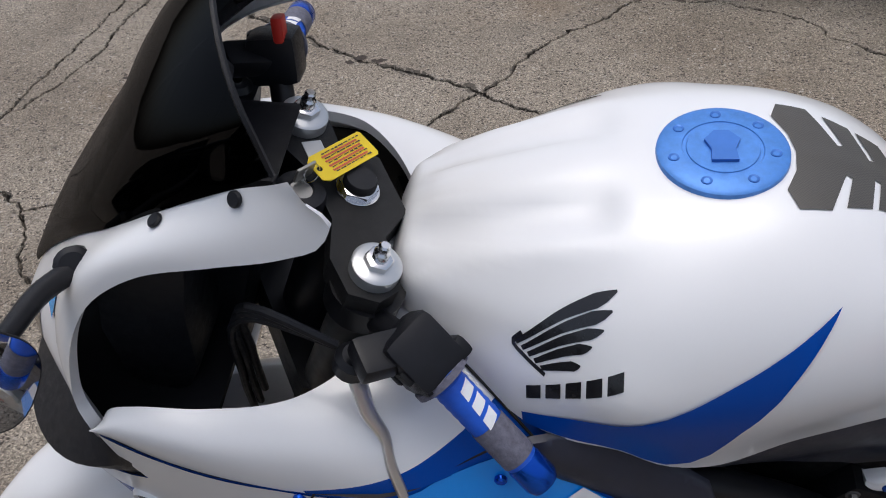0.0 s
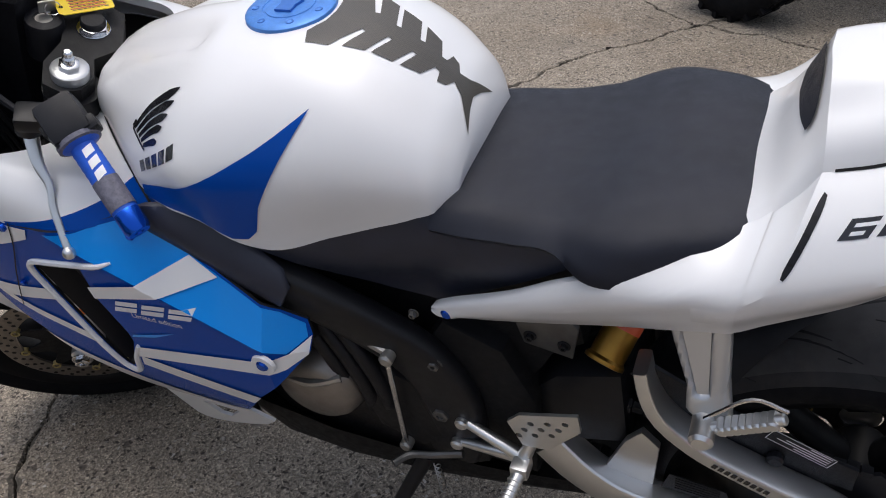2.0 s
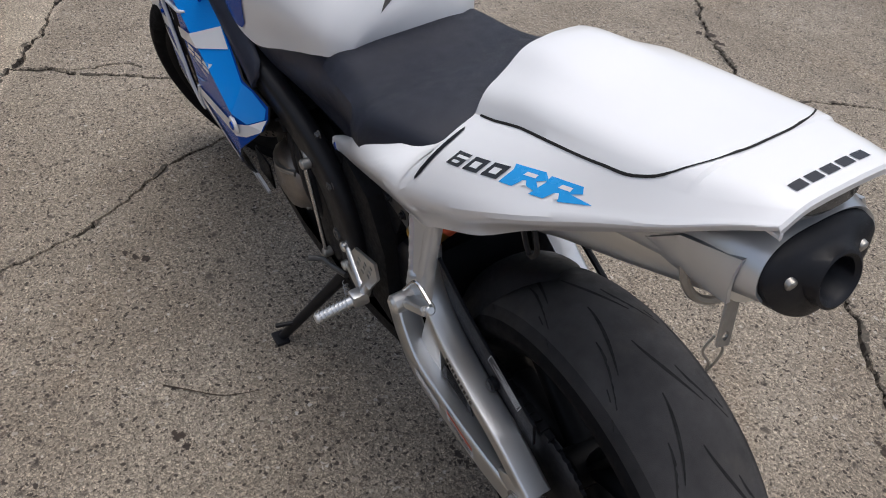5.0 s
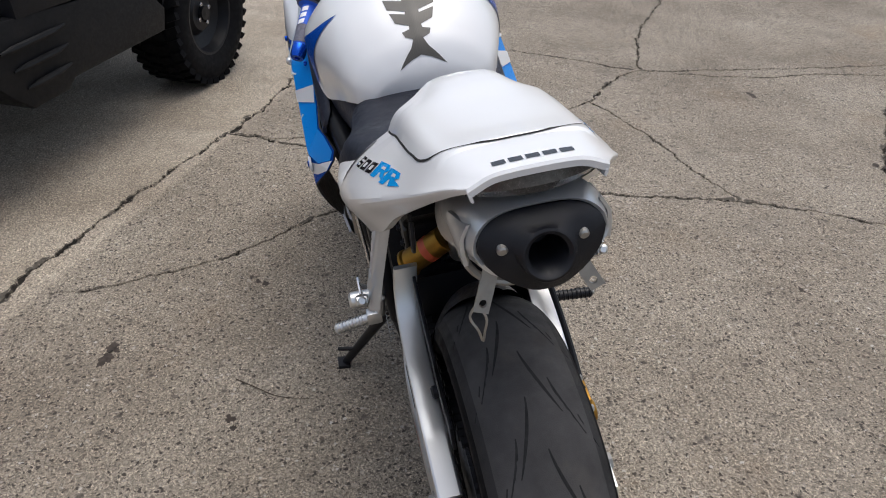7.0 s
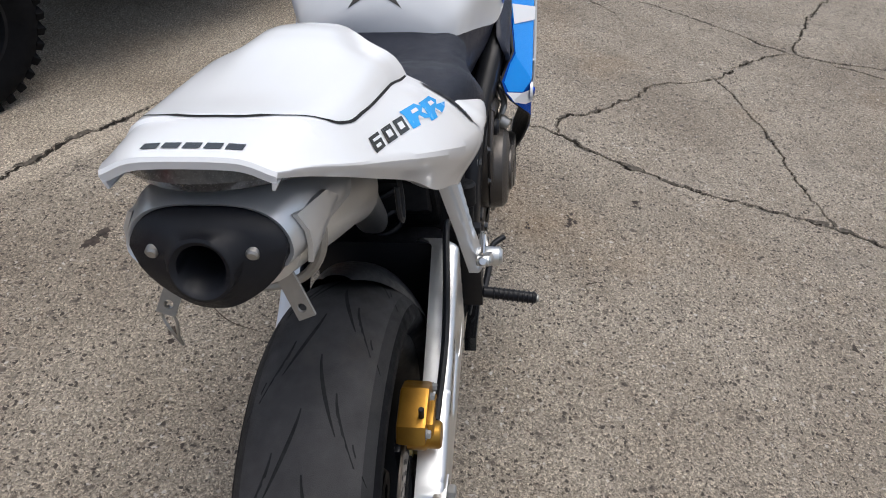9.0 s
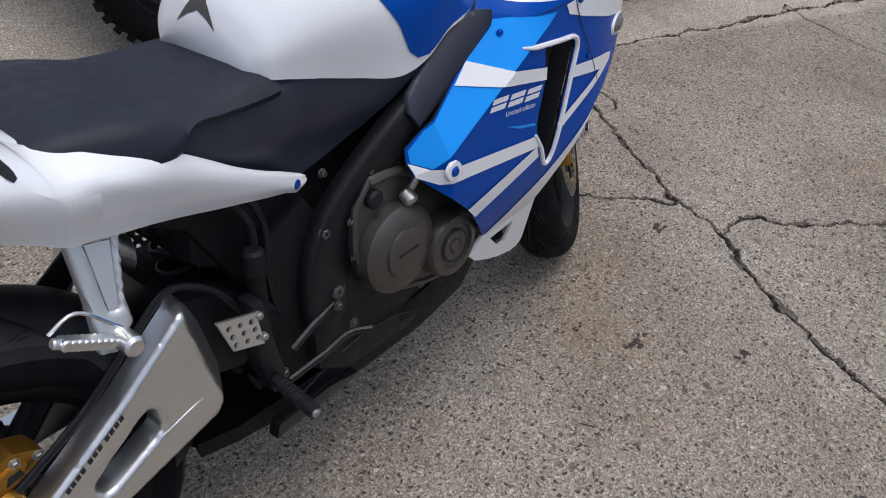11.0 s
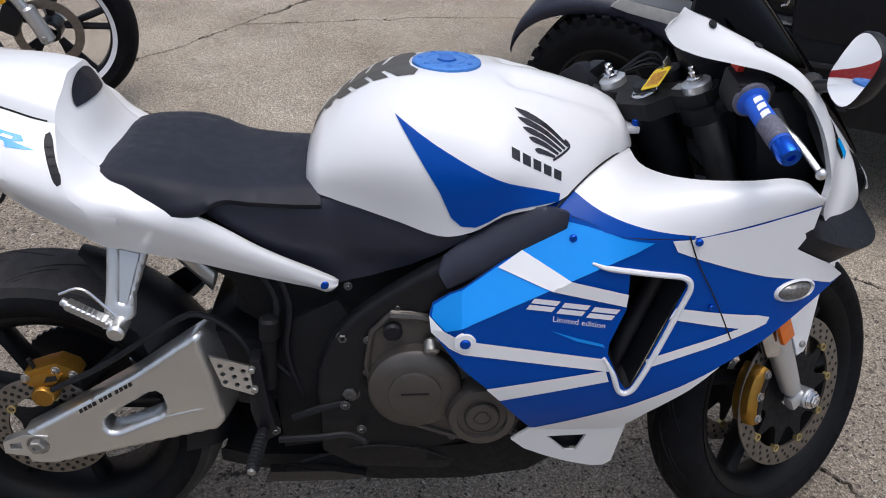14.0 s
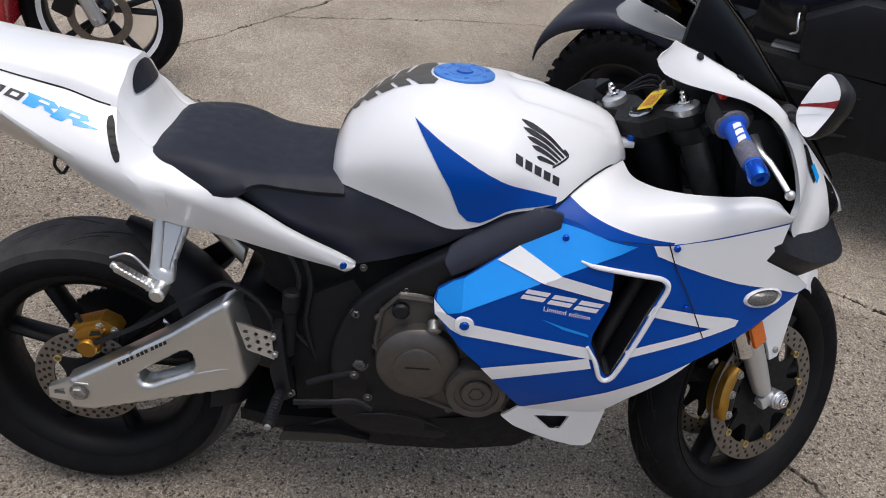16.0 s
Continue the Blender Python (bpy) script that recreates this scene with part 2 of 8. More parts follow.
    pm = mixed(1.0, ramp(t, pit.outputs["Distance"], [(0.09, (0.8, 0.8, 0.8)), (0.24, (0, 0, 0))]).outputs[0],
               ramp(t, psep.outputs[0], [(0.52, (0, 0, 0)), (0.74, (1, 1, 1))]).outputs[0], "MULTIPLY")
    pm = mixed(1.0, pm, rng.outputs[0], "MULTIPLY")
    col = mixed(pm, col, (0.055, 0.047, 0.04, 1))
    speck = vor(88)
    ssep = t.nodes.new("ShaderNodeSeparateColor")
    t.links.new(speck.outputs["Color"], ssep.inputs[0])
    sm = mixed(1.0, ramp(t, speck.outputs["Distance"], [(0.30, (0.95, 0.95, 0.95)), (0.40, (0, 0, 0))]).outputs[0],
               ramp(t, ssep.outputs[1], [(0.70, (0, 0, 0)), (0.72, (1, 1, 1))]).outputs[0], "MULTIPLY")
    col = mixed(mixed(1.0, sm, rng.outputs[0], "MULTIPLY"), col, (0.040, 0.033, 0.028, 1))
    stain = ramp(t, noise_at(t, 3.1, 9, 0.72).outputs["Fac"], [(0.56, (0, 0, 0)), (0.74, (0.55, 0.55, 0.55))])
    col = mixed(stain.outputs[0], col, (0.105, 0.092, 0.078, 1))
    rust = ramp(t, noise_at(t, 1.15, 6, 0.6).outputs["Fac"], [(0.58, (0, 0, 0)), (0.76, (0.22, 0.22, 0.22))])
    col = mixed(rust.outputs[0], col, (0.30, 0.19, 0.09, 1))
    # beyond the joint lies a paler slab
    pale = node(t, "MapRange")
    for key, v in (("From Min", 1.60), ("From Max", 1.63), ("To Min", 1.0), ("To Max", 1.35)):
        pale.inputs[key].default_value = v
    t.links.new(side.outputs[0], pale.inputs["Value"])
    col = mixed(1.0, col, pale.outputs[0], "MULTIPLY")
    t.links.new(col, b.inputs["Base Color"])
    b.inputs["Roughness"].default_value = 0.85
    b.inputs["Specular IOR Level"].default_value = 0.3
    h = mixed(0.5, noise_at(t, 160, 5, 0.8).outputs["Fac"], size.outputs[0])
    bp = node(t, "Bump", Strength=0.8, Distance=0.003)
    t.links.new(h, bp.inputs["Height"])
    t.links.new(bp.outputs[0], b.inputs["Normal"])
    return m


CONCRETE = concrete()
CRACKDIRT = surface("crack_dirt", (0.023, 0.018, 0.013), 0.95, vary=0.5, scale=60, bump=1.0, bump_scale=300)
SPALL = surface("crumbled_concrete", (0.075, 0.064, 0.050), 0.95, vary=0.55, scale=85, bump=1.0, bump_scale=220)
# ---- shaping helpers ----
def finish(bm, material, sharp=38):
    bmesh.ops.recalc_face_normals(bm, faces=bm.faces)
    me = bpy.data.meshes.new("shape")
    bm.to_mesh(me)
    bm.free()
    for mt in material if isinstance(material, (list, tuple)) else [material]:
        me.materials.append(mt)
    me.polygons.foreach_set("use_smooth", [True] * len(me.polygons))
    me.set_sharp_from_angle(angle=radians(sharp))
    return me


def part(name, bm, material, parent, label="", sharp=38):
    """One mesh object under a thing or a part."""
    ob = new(name, finish(bm, material, sharp))
    ob.parent = parent
    return tagged(ob, label)


def thing(name, label, category, m=None, group="", kind=""):
    ob = new(name)
    ob.empty_display_size = 0.1
    if m is not None:
        ob.matrix_world = m
    return tagged(ob, label, category, group, kind)


def curve(xs, ys):
    """A smooth function through the given values."""
    xs, ys = np.array(xs, float), np.array(ys, float)
    s = np.gradient(ys, xs)

    def f(x):
        x = np.clip(x, xs[0], xs[-1])
        i = np.clip(np.searchsorted(xs, x) - 1, 0, len(xs) - 2)
        h = xs[i + 1] - xs[i]
        u = (x - xs[i]) / h
        return (2 * u**3 - 3 * u**2 + 1) * ys[i] + (u**3 - 2 * u**2 + u) * h * s[i] + (3 * u**2 - 2 * u**3) * ys[i + 1] + (u**3 - u**2) * h * s[i + 1]

    return f


def smooth(pts, n):
    """n points, evenly spaced, on a smooth line through pts."""
    p = np.array(pts, float)
    d = np.r_[0, np.cumsum(np.maximum(np.linalg.norm(np.diff(p, axis=0), axis=1), 1e-6))]
    fs = [curve(d, p[:, k]) for k in range(p.shape[1])]
    u = np.linspace(0, d[-1], n)
    return np.stack([f(u) for f in fs], 1)


def bent(pts, n, soft=2):
    """n points on straight runs with slightly rounded corners."""
    p = np.array(pts, float)
    d = np.r_[0, np.cumsum(np.linalg.norm(np.diff(p, axis=0), axis=1))]
    u = np.linspace(0, d[-1], n)
    q = np.stack([np.interp(u, d, p[:, k]) for k in range(p.shape[1])], 1)
    for _ in range(soft):
        q[1:-1] = (q[:-2] + 2 * q[1:-1] + q[2:]) / 4
    return q


def add_grid(bm, grid, close_u=False, close_v=False, cap=False):
    """Faces over a grid of points, rows by columns."""
    rows = [[bm.verts.new(p) for p in row] for row in grid]
    nr, nc = len(rows), len(rows[0])
    for i in range(nr if close_u else nr - 1):
        for j in range(nc if close_v else nc - 1):
            q = [rows[i][j], rows[(i + 1) % nr][j], rows[(i + 1) % nr][(j + 1) % nc], rows[i][(j + 1) % nc]]
            try:
                bm.faces.new(q)
            except ValueError:
                pass
    if cap:
        for r in (rows[0], rows[-1]):
            try:
                bm.faces.new(r)
            except ValueError:
                pass
    return bm


def tube(pts, r, n=10, closed=False, bm=None):
    """A round bar along a line of points; r may change along it."""
    bm = bm or bmesh.new()
    p = [Vector(q) for q in pts]
    rs = r if isinstance(r, (list, tuple, np.ndarray)) else [r] * len(p)
    grid, side = [], None
    for i, q in enumerate(p):
        a = (p[(i + 1) % len(p)] if closed or i + 1 < len(p) else q) - (p[i - 1] if closed or i else q)
        a.normalize()
        if side is None:
            side = a.orthogonal().normalized()
        side = (side - a * side.dot(a)).normalized()
        up = a.cross(side)
        grid.append([q + float(rs[i]) * (math.cos(w) * side + math.sin(w) * up) for w in np.linspace(0, 2 * math.pi, n, endpoint=False)])
    return add_grid(bm, grid, close_u=closed, close_v=True, cap=not closed)


def spin(profile, n=48, axis="y", at=(0, 0, 0), bm=None, closed=False, arc=None):
    """A turned shape: profile of (radius, along the axis)."""
    bm = bm or bmesh.new()
    turns = np.linspace(0, 2 * math.pi, n, endpoint=False) if arc is None else np.linspace(*arc, n)
    grid = []
    for w in turns:
        c, s = math.cos(w), math.sin(w)
        row = []
        for r, h in profile:
            v = {"y": (r * c, h, r * s), "x": (h, r * c, r * s), "z": (r * c, r * s, h)}[axis]
            row.append(Vector(v) + Vector(at))
        grid.append(row)
    return add_grid(bm, grid, close_u=arc is None, close_v=closed)


def moved(bm, m):
    bmesh.ops.transform(bm, matrix=m, verts=bm.verts)
    return bm


def aimed(at, to):
    """A pose at a point whose z axis runs towards another."""
    d = Vector(to) - Vector(at)
    return Matrix.Translation(at) @ d.to_track_quat("Z", "Y").to_matrix().to_4x4()


def rod(a, b, r, n=12, bm=None, bevel=0.15):
    """A round bar between two points with slightly rounded ends."""
    h = (Vector(b) - Vector(a)).length
    e = min(r * bevel * 2, h * 0.3)
    piece = spin([(0.0001, 0), (r - e, 0), (r, e), (r, h - e), (r - e, h), (0.0001, h)], n, "z")
    moved(piece, aimed(a, b))
    return joined(bm, piece)


def joined(bm, piece):
    if bm is None:
        return piece
    me = bpy.data.meshes.new("tmp")
    piece.to_mesh(me)
    piece.free()
    bm.from_mesh(me)
    bpy.data.meshes.remove(me)
    return bm


def block(size, at=(0, 0, 0), m=None, bevel=0.004, bm=None):
    """A box with rounded edges."""
    piece = bmesh.new()
    bmesh.ops.create_cube(piece, size=1)
    bmesh.ops.scale(piece, vec=size, verts=piece.verts)
    if bevel:
        bmesh.ops.bevel(piece, geom=piece.edges[:], offset=min(bevel, min(size) * 0.45), segments=2, affect="EDGES", profile=0.6)
    moved(piece, Matrix.Translation(Vector(at)) @ (m or Matrix()))
    return joined(bm, piece)


def inside(poly, p):
    x, y = p
    hit = False
    for (x0, y0), (x1, y1) in zip(poly, poly[1:] + poly[:1]):
        if (y0 > y) != (y1 > y) and x < (x1 - x0) * (y - y0) / (y1 - y0) + x0:
            hit = not hit
    return hit


def tiles(poly, step, holes=()):
    """Triangles that fill a flat outline with holes: points and faces."""
    poly = [tuple(map(float, p)) for p in poly]
    holes = [[tuple(map(float, p)) for p in h] for h in holes]

    def dense(q):
        r = []
        for a, b in zip(q, q[1:] + q[:1]):
            k = max(1, int(math.dist(a, b) / step))
            r += [(a[0] + (b[0] - a[0]) * i / k, a[1] + (b[1] - a[1]) * i / k) for i in range(k)]
        return r

    pts, edges = [], []
    for ring in [poly, *holes]:
        d = dense(ring)
        n = len(pts)
        pts += d
        edges += [(n + i, n + (i + 1) % len(d)) for i in range(len(d))]
    xs, ys = [p[0] for p in poly], [p[1] for p in poly]
    for i, x in enumerate(np.arange(min(xs) + step / 2, max(xs), step)):
        for y in np.arange(min(ys) + step / 2 * (1 + i % 2) / 1.5, max(ys), step):
            if inside(poly, (x, y)) and not any(inside(h, (x, y)) for h in holes):
                pts.append((x, y))
    vs, _, fs, *_ = delaunay_2d_cdt([Vector(p) for p in pts], edges, [], 1, 1e-5)
    keep = []
    for f in fs:
        c = (sum(vs[i][0] for i in f) / len(f), sum(vs[i][1] for i in f) / len(f))
        if inside(poly, c) and not any(inside(h, c) for h in holes):
            keep.append(f)
    return [tuple(v) for v in vs], keep


def plate(poly, place, thick, step=0.02, holes=(), bm=None, lining=False):
    """A curved panel: the outline (u, v) laid out by place(u, v), with thickness to the inside given by place(u, v, depth)."""
    bm = bm or bmesh.new()
    vs, fs = tiles(poly, step, holes)
    top = [bm.verts.new(place(u, v, 0.0)) for u, v in vs]
    low = [bm.verts.new(place(u, v, thick)) for u, v in vs]
    count = {}
    for f in fs:
        bm.faces.new([top[i] for i in f])
        back = bm.faces.new([low[i] for i in reversed(f)])
        back.material_index = 1 if lining else 0
        for a, b in zip(f, f[1:] + f[:1]):
            count[frozenset((a, b))] = count.get(frozenset((a, b)), 0) + 1
    for e, k in count.items():
        if k == 1:
            a, b = e
            side = bm.faces.new([top[a], top[b], low[b], low[a]])
            side.material_index = 1 if lining else 0
    return bm


def prism(poly, y0, y1, bevel=0.003, holes=(), bm=None, step=0.5):
    """A flat casting: an outline in x and z between two widths."""
    piece = plate(poly, lambda u, v, d: (u, y0 + (y1 - y0) * d, v), 1.0, step, holes)
    bmesh.ops.recalc_face_normals(piece, faces=piece.faces)
    if bevel:
        es = [e for e in piece.edges if len(e.link_faces) == 2 and e.calc_face_angle(0) > 0.8 and abs(e.verts[0].co.y - e.verts[1].co.y) < 1e-6]
        bmesh.ops.bevel(piece, geom=es, offset=bevel, segments=2, affect="EDGES", profile=0.6, clamp_overlap=True)
    return joined(bm, piece)


def rolled(rings, y, thick, r, s, shift):
    """A place function for a flat casting at half width y whose outer edges are rolled over by r; shift(v) slants it."""
    edges = [(q0, q1) for ring in rings for q0, q1 in zip(ring, ring[1:] + ring[:1])]

    def face(u, v, d):
        near = 1.0
        for (x0, z0), (x1, z1) in edges:
            l2 = (x1 - x0) ** 2 + (z1 - z0) ** 2
            w = min(1, max(0, ((u - x0) * (x1 - x0) + (v - z0) * (z1 - z0)) / l2))
            near = min(near, math.hypot(u - x0 - w * (x1 - x0), v - z0 - w * (z1 - z0)))
        roll = r - math.sqrt(max(0, r * r - max(0, r - near) ** 2))
        return (u, s * (y - (roll if d == 0 else d)) + shift(v), v)

    return face


def tree_of(ob):
    """The surface of an object, for laying decals on it."""
    me = ob.data
    return BVHTree.FromPolygons([v.co.copy() for v in me.vertices], [tuple(p.vertices) for p in me.polygons])


def side_cast(tree, s):
    """Lays side-view points (x, z) on a surface, seen from the left (s = 1) or the right (s = -1)."""
    def cast(u, v, lift=0.0006):
        loc, nor, *_ = tree.ray_cast(Vector((u, s * 0.6, v)), Vector((0, -s, 0)))
        if loc is None:
            loc, nor, *_ = tree.find_nearest(Vector((u, s * 0.2, v)))
        if nor.y * s < 0:
            nor = -nor
        return loc + nor * lift
    return cast


def top_cast(tree, way=(0, 0, -1)):
    """Lays plan points (x, y) on a surface along a direction from above."""
    d = Vector(way).normalized()

    def cast(u, v, lift=0.0006):
        o = Vector((u, v, 0.9)) - d * 0.6
        loc, nor, *_ = tree.ray_cast(o, d)
        if loc is None:
            loc, nor, *_ = tree.find_nearest(Vector((u, v, 0.9)))
        if nor.dot(d) > 0:
            nor = -nor
        return loc + nor * lift
    return cast


def front_cast(tree):
    """Lays front-view points (y, z) on a surface, seen from ahead."""
    def cast(u, v, lift=0.0006):
        loc, nor, *_ = tree.ray_cast(Vector((0.6, u, v)), Vector((-1, 0, 0)))
        if loc is None:
            loc, nor, *_ = tree.find_nearest(Vector((0.2, u, v)))
        if nor.x < 0:
            nor = -nor
        return loc + nor * lift
    return cast


def decal(name, polys, cast, material, parent, label="", step=0.012, lift=0.0007, holes=(), sharp=38):
    """A thin film on a surface, of one or more outlines."""
    bm = bmesh.new()
    for poly in polys:
        vs, fs = tiles(poly, step, holes)
        up = [bm.verts.new(cast(u, v, lift)) for u, v in vs]
        for f in fs:
            try:
                bm.faces.new([up[i] for i in f])
            except ValueError:
                pass
    return part(name, bm, material, parent, label, sharp)


def ribbon(line, width):
    """The outline of a strip of the given width along a flat line."""
    p = np.array(line, float)
    d = np.gradient(p, axis=0)
    d /= np.maximum(np.linalg.norm(d, axis=1, keepdims=True), 1e-9)
    n = np.stack([-d[:, 1], d[:, 0]], 1) * np.reshape(width, (-1, 1)) / 2
    return [tuple(q) for q in np.r_[p + n, (p - n)[::-1]]]


def letters(text, size):
    """The flat mesh of a line of writing in the built-in font."""
    cu = bpy.data.curves.new("writing", "FONT")
    cu.body, cu.size, cu.fill_mode = text, size, "FRONT"
    ob = new("writing", cu)
    bpy.context.view_layer.update()
    me = bpy.data.meshes.new_from_object(ob.evaluated_get(bpy.context.evaluated_depsgraph_get()))
    bm = bmesh.new()
    bm.from_mesh(me)
    bpy.data.objects.remove(ob)
    bpy.data.curves.remove(cu)
    bpy.data.meshes.remove(me)
    return bm


def writing(name, text, size, place, material, parent, label=""):
    bm = letters(text, size)
    bmesh.ops.triangulate(bm, faces=bm.faces)
    for v in bm.verts:
        v.co = place(v.co.x, v.co.y)
    return part(name, bm, material, parent, label)


def hexbolt(at, to, r, h, bm=None, washer=0.0):
    """A hexagon-headed bolt that points from at towards to, with a washer under it."""
    if washer:
        bm = rod(at, Vector(at) + (Vector(to) - Vector(at)).normalized() * h * 0.25, washer, 20, bm)
    piece = spin([(0.0001, 0), (r, 0), (r, h * 0.85), (r * 0.85, h), (r * 0.45, h), (r * 0.42, h * 0.7), (0.0001, h * 0.7)], 6, "z")
    moved(piece, aimed(at, to))
    return joined(bm, piece)


# ---- ground: cracked concrete ----
CRACKS = [
    (0.016, [(0.0, 1.63), (0.30, 1.49), (0.75, 1.30), (1.20, 1.15), (1.66, 0.93), (1.99, 0.75), (2.24, 0.59), (2.81, 0.33), (3.52, 0.06), (4.6, -0.42)]),
    (0.006, [(-2.6, 2.85), (-1.2, 2.18), (0.0, 1.63)]),
    (0.006, [(2.24, 0.59), (2.17, 0.43), (2.14, 0.26), (2.10, 0.22)]),
    (0.008, [(1.15, 0.98), (1.20, 0.80), (1.27, 0.61), (1.38, 0.45), (1.52, 0.24), (1.62, 0.04), (1.71, -0.07), (1.81, -0.17)]),
    (0.014, [(2.24, 0.59), (2.14, 0.43), (2.05, 0.27), (1.93, 0.06), (1.81, -0.17), (1.75, -0.33), (1.64, -0.48), (1.55, -0.66), (1.48, -0.88), (1.41, -1.16), (1.30, -1.37), (1.19, -1.55), (1.13, -1.62)]),
    (0.010, [(1.75, -0.33), (1.87, -0.34), (1.94, -0.45), (2.07, -0.56), (2.25, -0.70), (2.41, -0.97), (2.65, -1.15), (2.80, -1.36)]),
    (0.007, [(2.41, -0.97), (2.10, -1.05), (1.70, -1.11), (1.41, -1.17)]),
    (0.010, [(3.20, -0.75), (3.02, -1.05), (2.80, -1.36), (2.76, -1.72), (2.74, -2.16), (2.74, -2.80), (2.8, -4.2)]),
    (0.010, [(2.80, -1.36), (3.40, -1.61), (4.12, -2.07), (5.2, -2.6)]),
    (0.009, [(2.72, -1.55), (2.66, -1.75), (2.63, -2.02), (2.64, -2.22), (2.5, -2.9)]),
    (0.016, [(3.0, -2.95), (2.06, -2.22), (1.78, -2.01), (1.55, -1.85), (1.32, -1.75), (1.13, -1.62), (0.99, -1.53), (0.62, -1.30), (0.29, -1.07), (0.08, -0.90), (-0.08, -0.79), (-0.24, -0.70), (-0.32, -0.66), (-0.43, -0.55), (-0.60, -0.43), (-1.1, 0.0), (-1.9, 0.6)]),
    (0.010, [(1.13, -1.62), (1.02, -1.79), (0.94, -1.94), (0.75, -2.13), (0.56, -2.34), (0.37, -2.53), (0.0, -2.9)]),
    (0.009, [(1.2, -2.9), (0.81, -2.59), (0.55, -2.36), (0.20, -2.24), (0.05, -2.15), (-0.06, -1.98), (-0.18, -1.84), (-0.36, -1.51), (-0.49, -1.38), (-0.63, -1.27), (-1.2, -0.8)]),
    (0.009, [(-1.0, 1.85), (-0.50, 2.22), (-0.30, 2.41), (-0.10, 2.65), (0.14, 2.92), (0.6, 3.5)]),
    (0.005, [(-0.10, 2.65), (0.20, 2.68), (0.69, 2.75), (1.12, 2.76), (2.0, 2.8)]),
    (0.006, [(3.38, 0.17), (3.28, -0.08), (3.25, -0.29), (3.0, -0.6)]),
]
rng = random.Random(7)
ground_pts, ground_edges, crack_lines = [], [], []
for width, line in CRACKS:
    n = int(sum(math.dist(a, b) for a, b in zip(line, line[1:])) / 0.011)
    p = smooth(line, max(n, 8))
    hum = lambda q, f, z: noise.noise(Vector((q[0] * f, q[1] * f, z)))
    jag = np.array([[hum(q, 9, 3.0) + 0.6 * hum(q, 31, 1.0) + 0.42 * hum(q, 83, 2.0), hum(q, 9, 8.0) + 0.6 * hum(q, 31, 5.0) + 0.42 * hum(q, 83, 6.0)] for q in p])
    p = p + 0.020 * jag
    w = np.array([width * (0.22 + 0.75 * abs(hum(q, 6, 20.0)) + 1.5 * max(0, hum(q, 17, 11.0) - 0.05) + 0.6 * abs(hum(q, 60, 4.0))) + 0.0012 for q in p])
    # crumbled edges: a shallow broken margin of its own width on either side
    chip = [np.array([w_ / 2 + 0.0015 + width * 1.7 * max(0, hum(q, 11, z) + 0.55 * hum(q, 47, z + 3) - 0.02) for q, w_ in zip(p, w)]) for z in (31.0, 57.0)]
    d = np.gradient(p, axis=0)
    d /= np.linalg.norm(d, axis=1, keepdims=True)
    across = np.stack([-d[:, 1], d[:, 0]], 1)
    for a, b in ((w / 2, w / 2), chip):
        start = len(ground_pts)
        ring = [*map(tuple, p + across * a[:, None]), *map(tuple, (p - across * b[:, None])[::-1])]
        ground_pts += ring
        ground_edges += [(start + i, start + (i + 1) % len(ring)) for i in range(len(ring))]
    ground_pts += [tuple(c) for c in p[1:-1]]
    crack_lines.append((p, w, chip, across))
R = 150.0
n = len(ground_pts)
ground_pts += [(-R, -R), (R, -R), (R, R), (-R, R)]
ground_edges += [(n + i, n + (i + 1) % 4) for i in range(4)]
for x in np.arange(-4, 6.1, 0.4):
    for y in np.arange(-5, 5.1, 0.4):
        ground_pts.append((x + rng.uniform(-0.08, 0.08), y + rng.uniform(-0.08, 0.08)))
gv, _, gf, *_ = delaunay_2d_cdt([Vector(p) for p in ground_pts], ground_edges, [], 0, 1e-5)
gv = np.array([tuple(v) for v in gv])


margins = [np.concatenate(q) for q in zip(*((p, w, c[0], c[1], a) for p, w, c, a in crack_lines))]
finder = KDTree(len(margins[0]))
for i, q in enumerate(margins[0]):
    finder.insert((q[0], q[1], 0), i)
finder.balance()


def crack_zone(q):
    """0 on sound concrete, 1 on a crumbled margin, 2 inside a crack."""
    co, i, dist = finder.find((q[0], q[1], 0))
    side = (q[0] - co[0]) * margins[4][i][0] + (q[1] - co[1]) * margins[4][i][1]
    if dist < margins[1][i] * 0.46:
        return 2
    return 1 if dist < margins[2 if side > 0 else 3][i] * 0.93 else 0


LEVEL = (0.0, -0.004, -0.020)
me = bpy.data.meshes.new("ground")
me.from_pydata([(x, y, LEVEL[crack_zone((x, y))]) for x, y in gv], [], [tuple(f) for f in gf])
me.materials.append(CONCRETE)
me.materials.append(SPALL)
me.materials.append(CRACKDIRT)
me.polygons.foreach_set("material_index", [crack_zone(gv[list(f)].mean(0)) for f in gf])
if sum(p.normal.z for p in me.polygons) < 0:
    me.flip_normals()
ground = tagged(new("ground", me), "cracked grey-brown concrete yard with exposed pebbles", "ground", kind="structure")


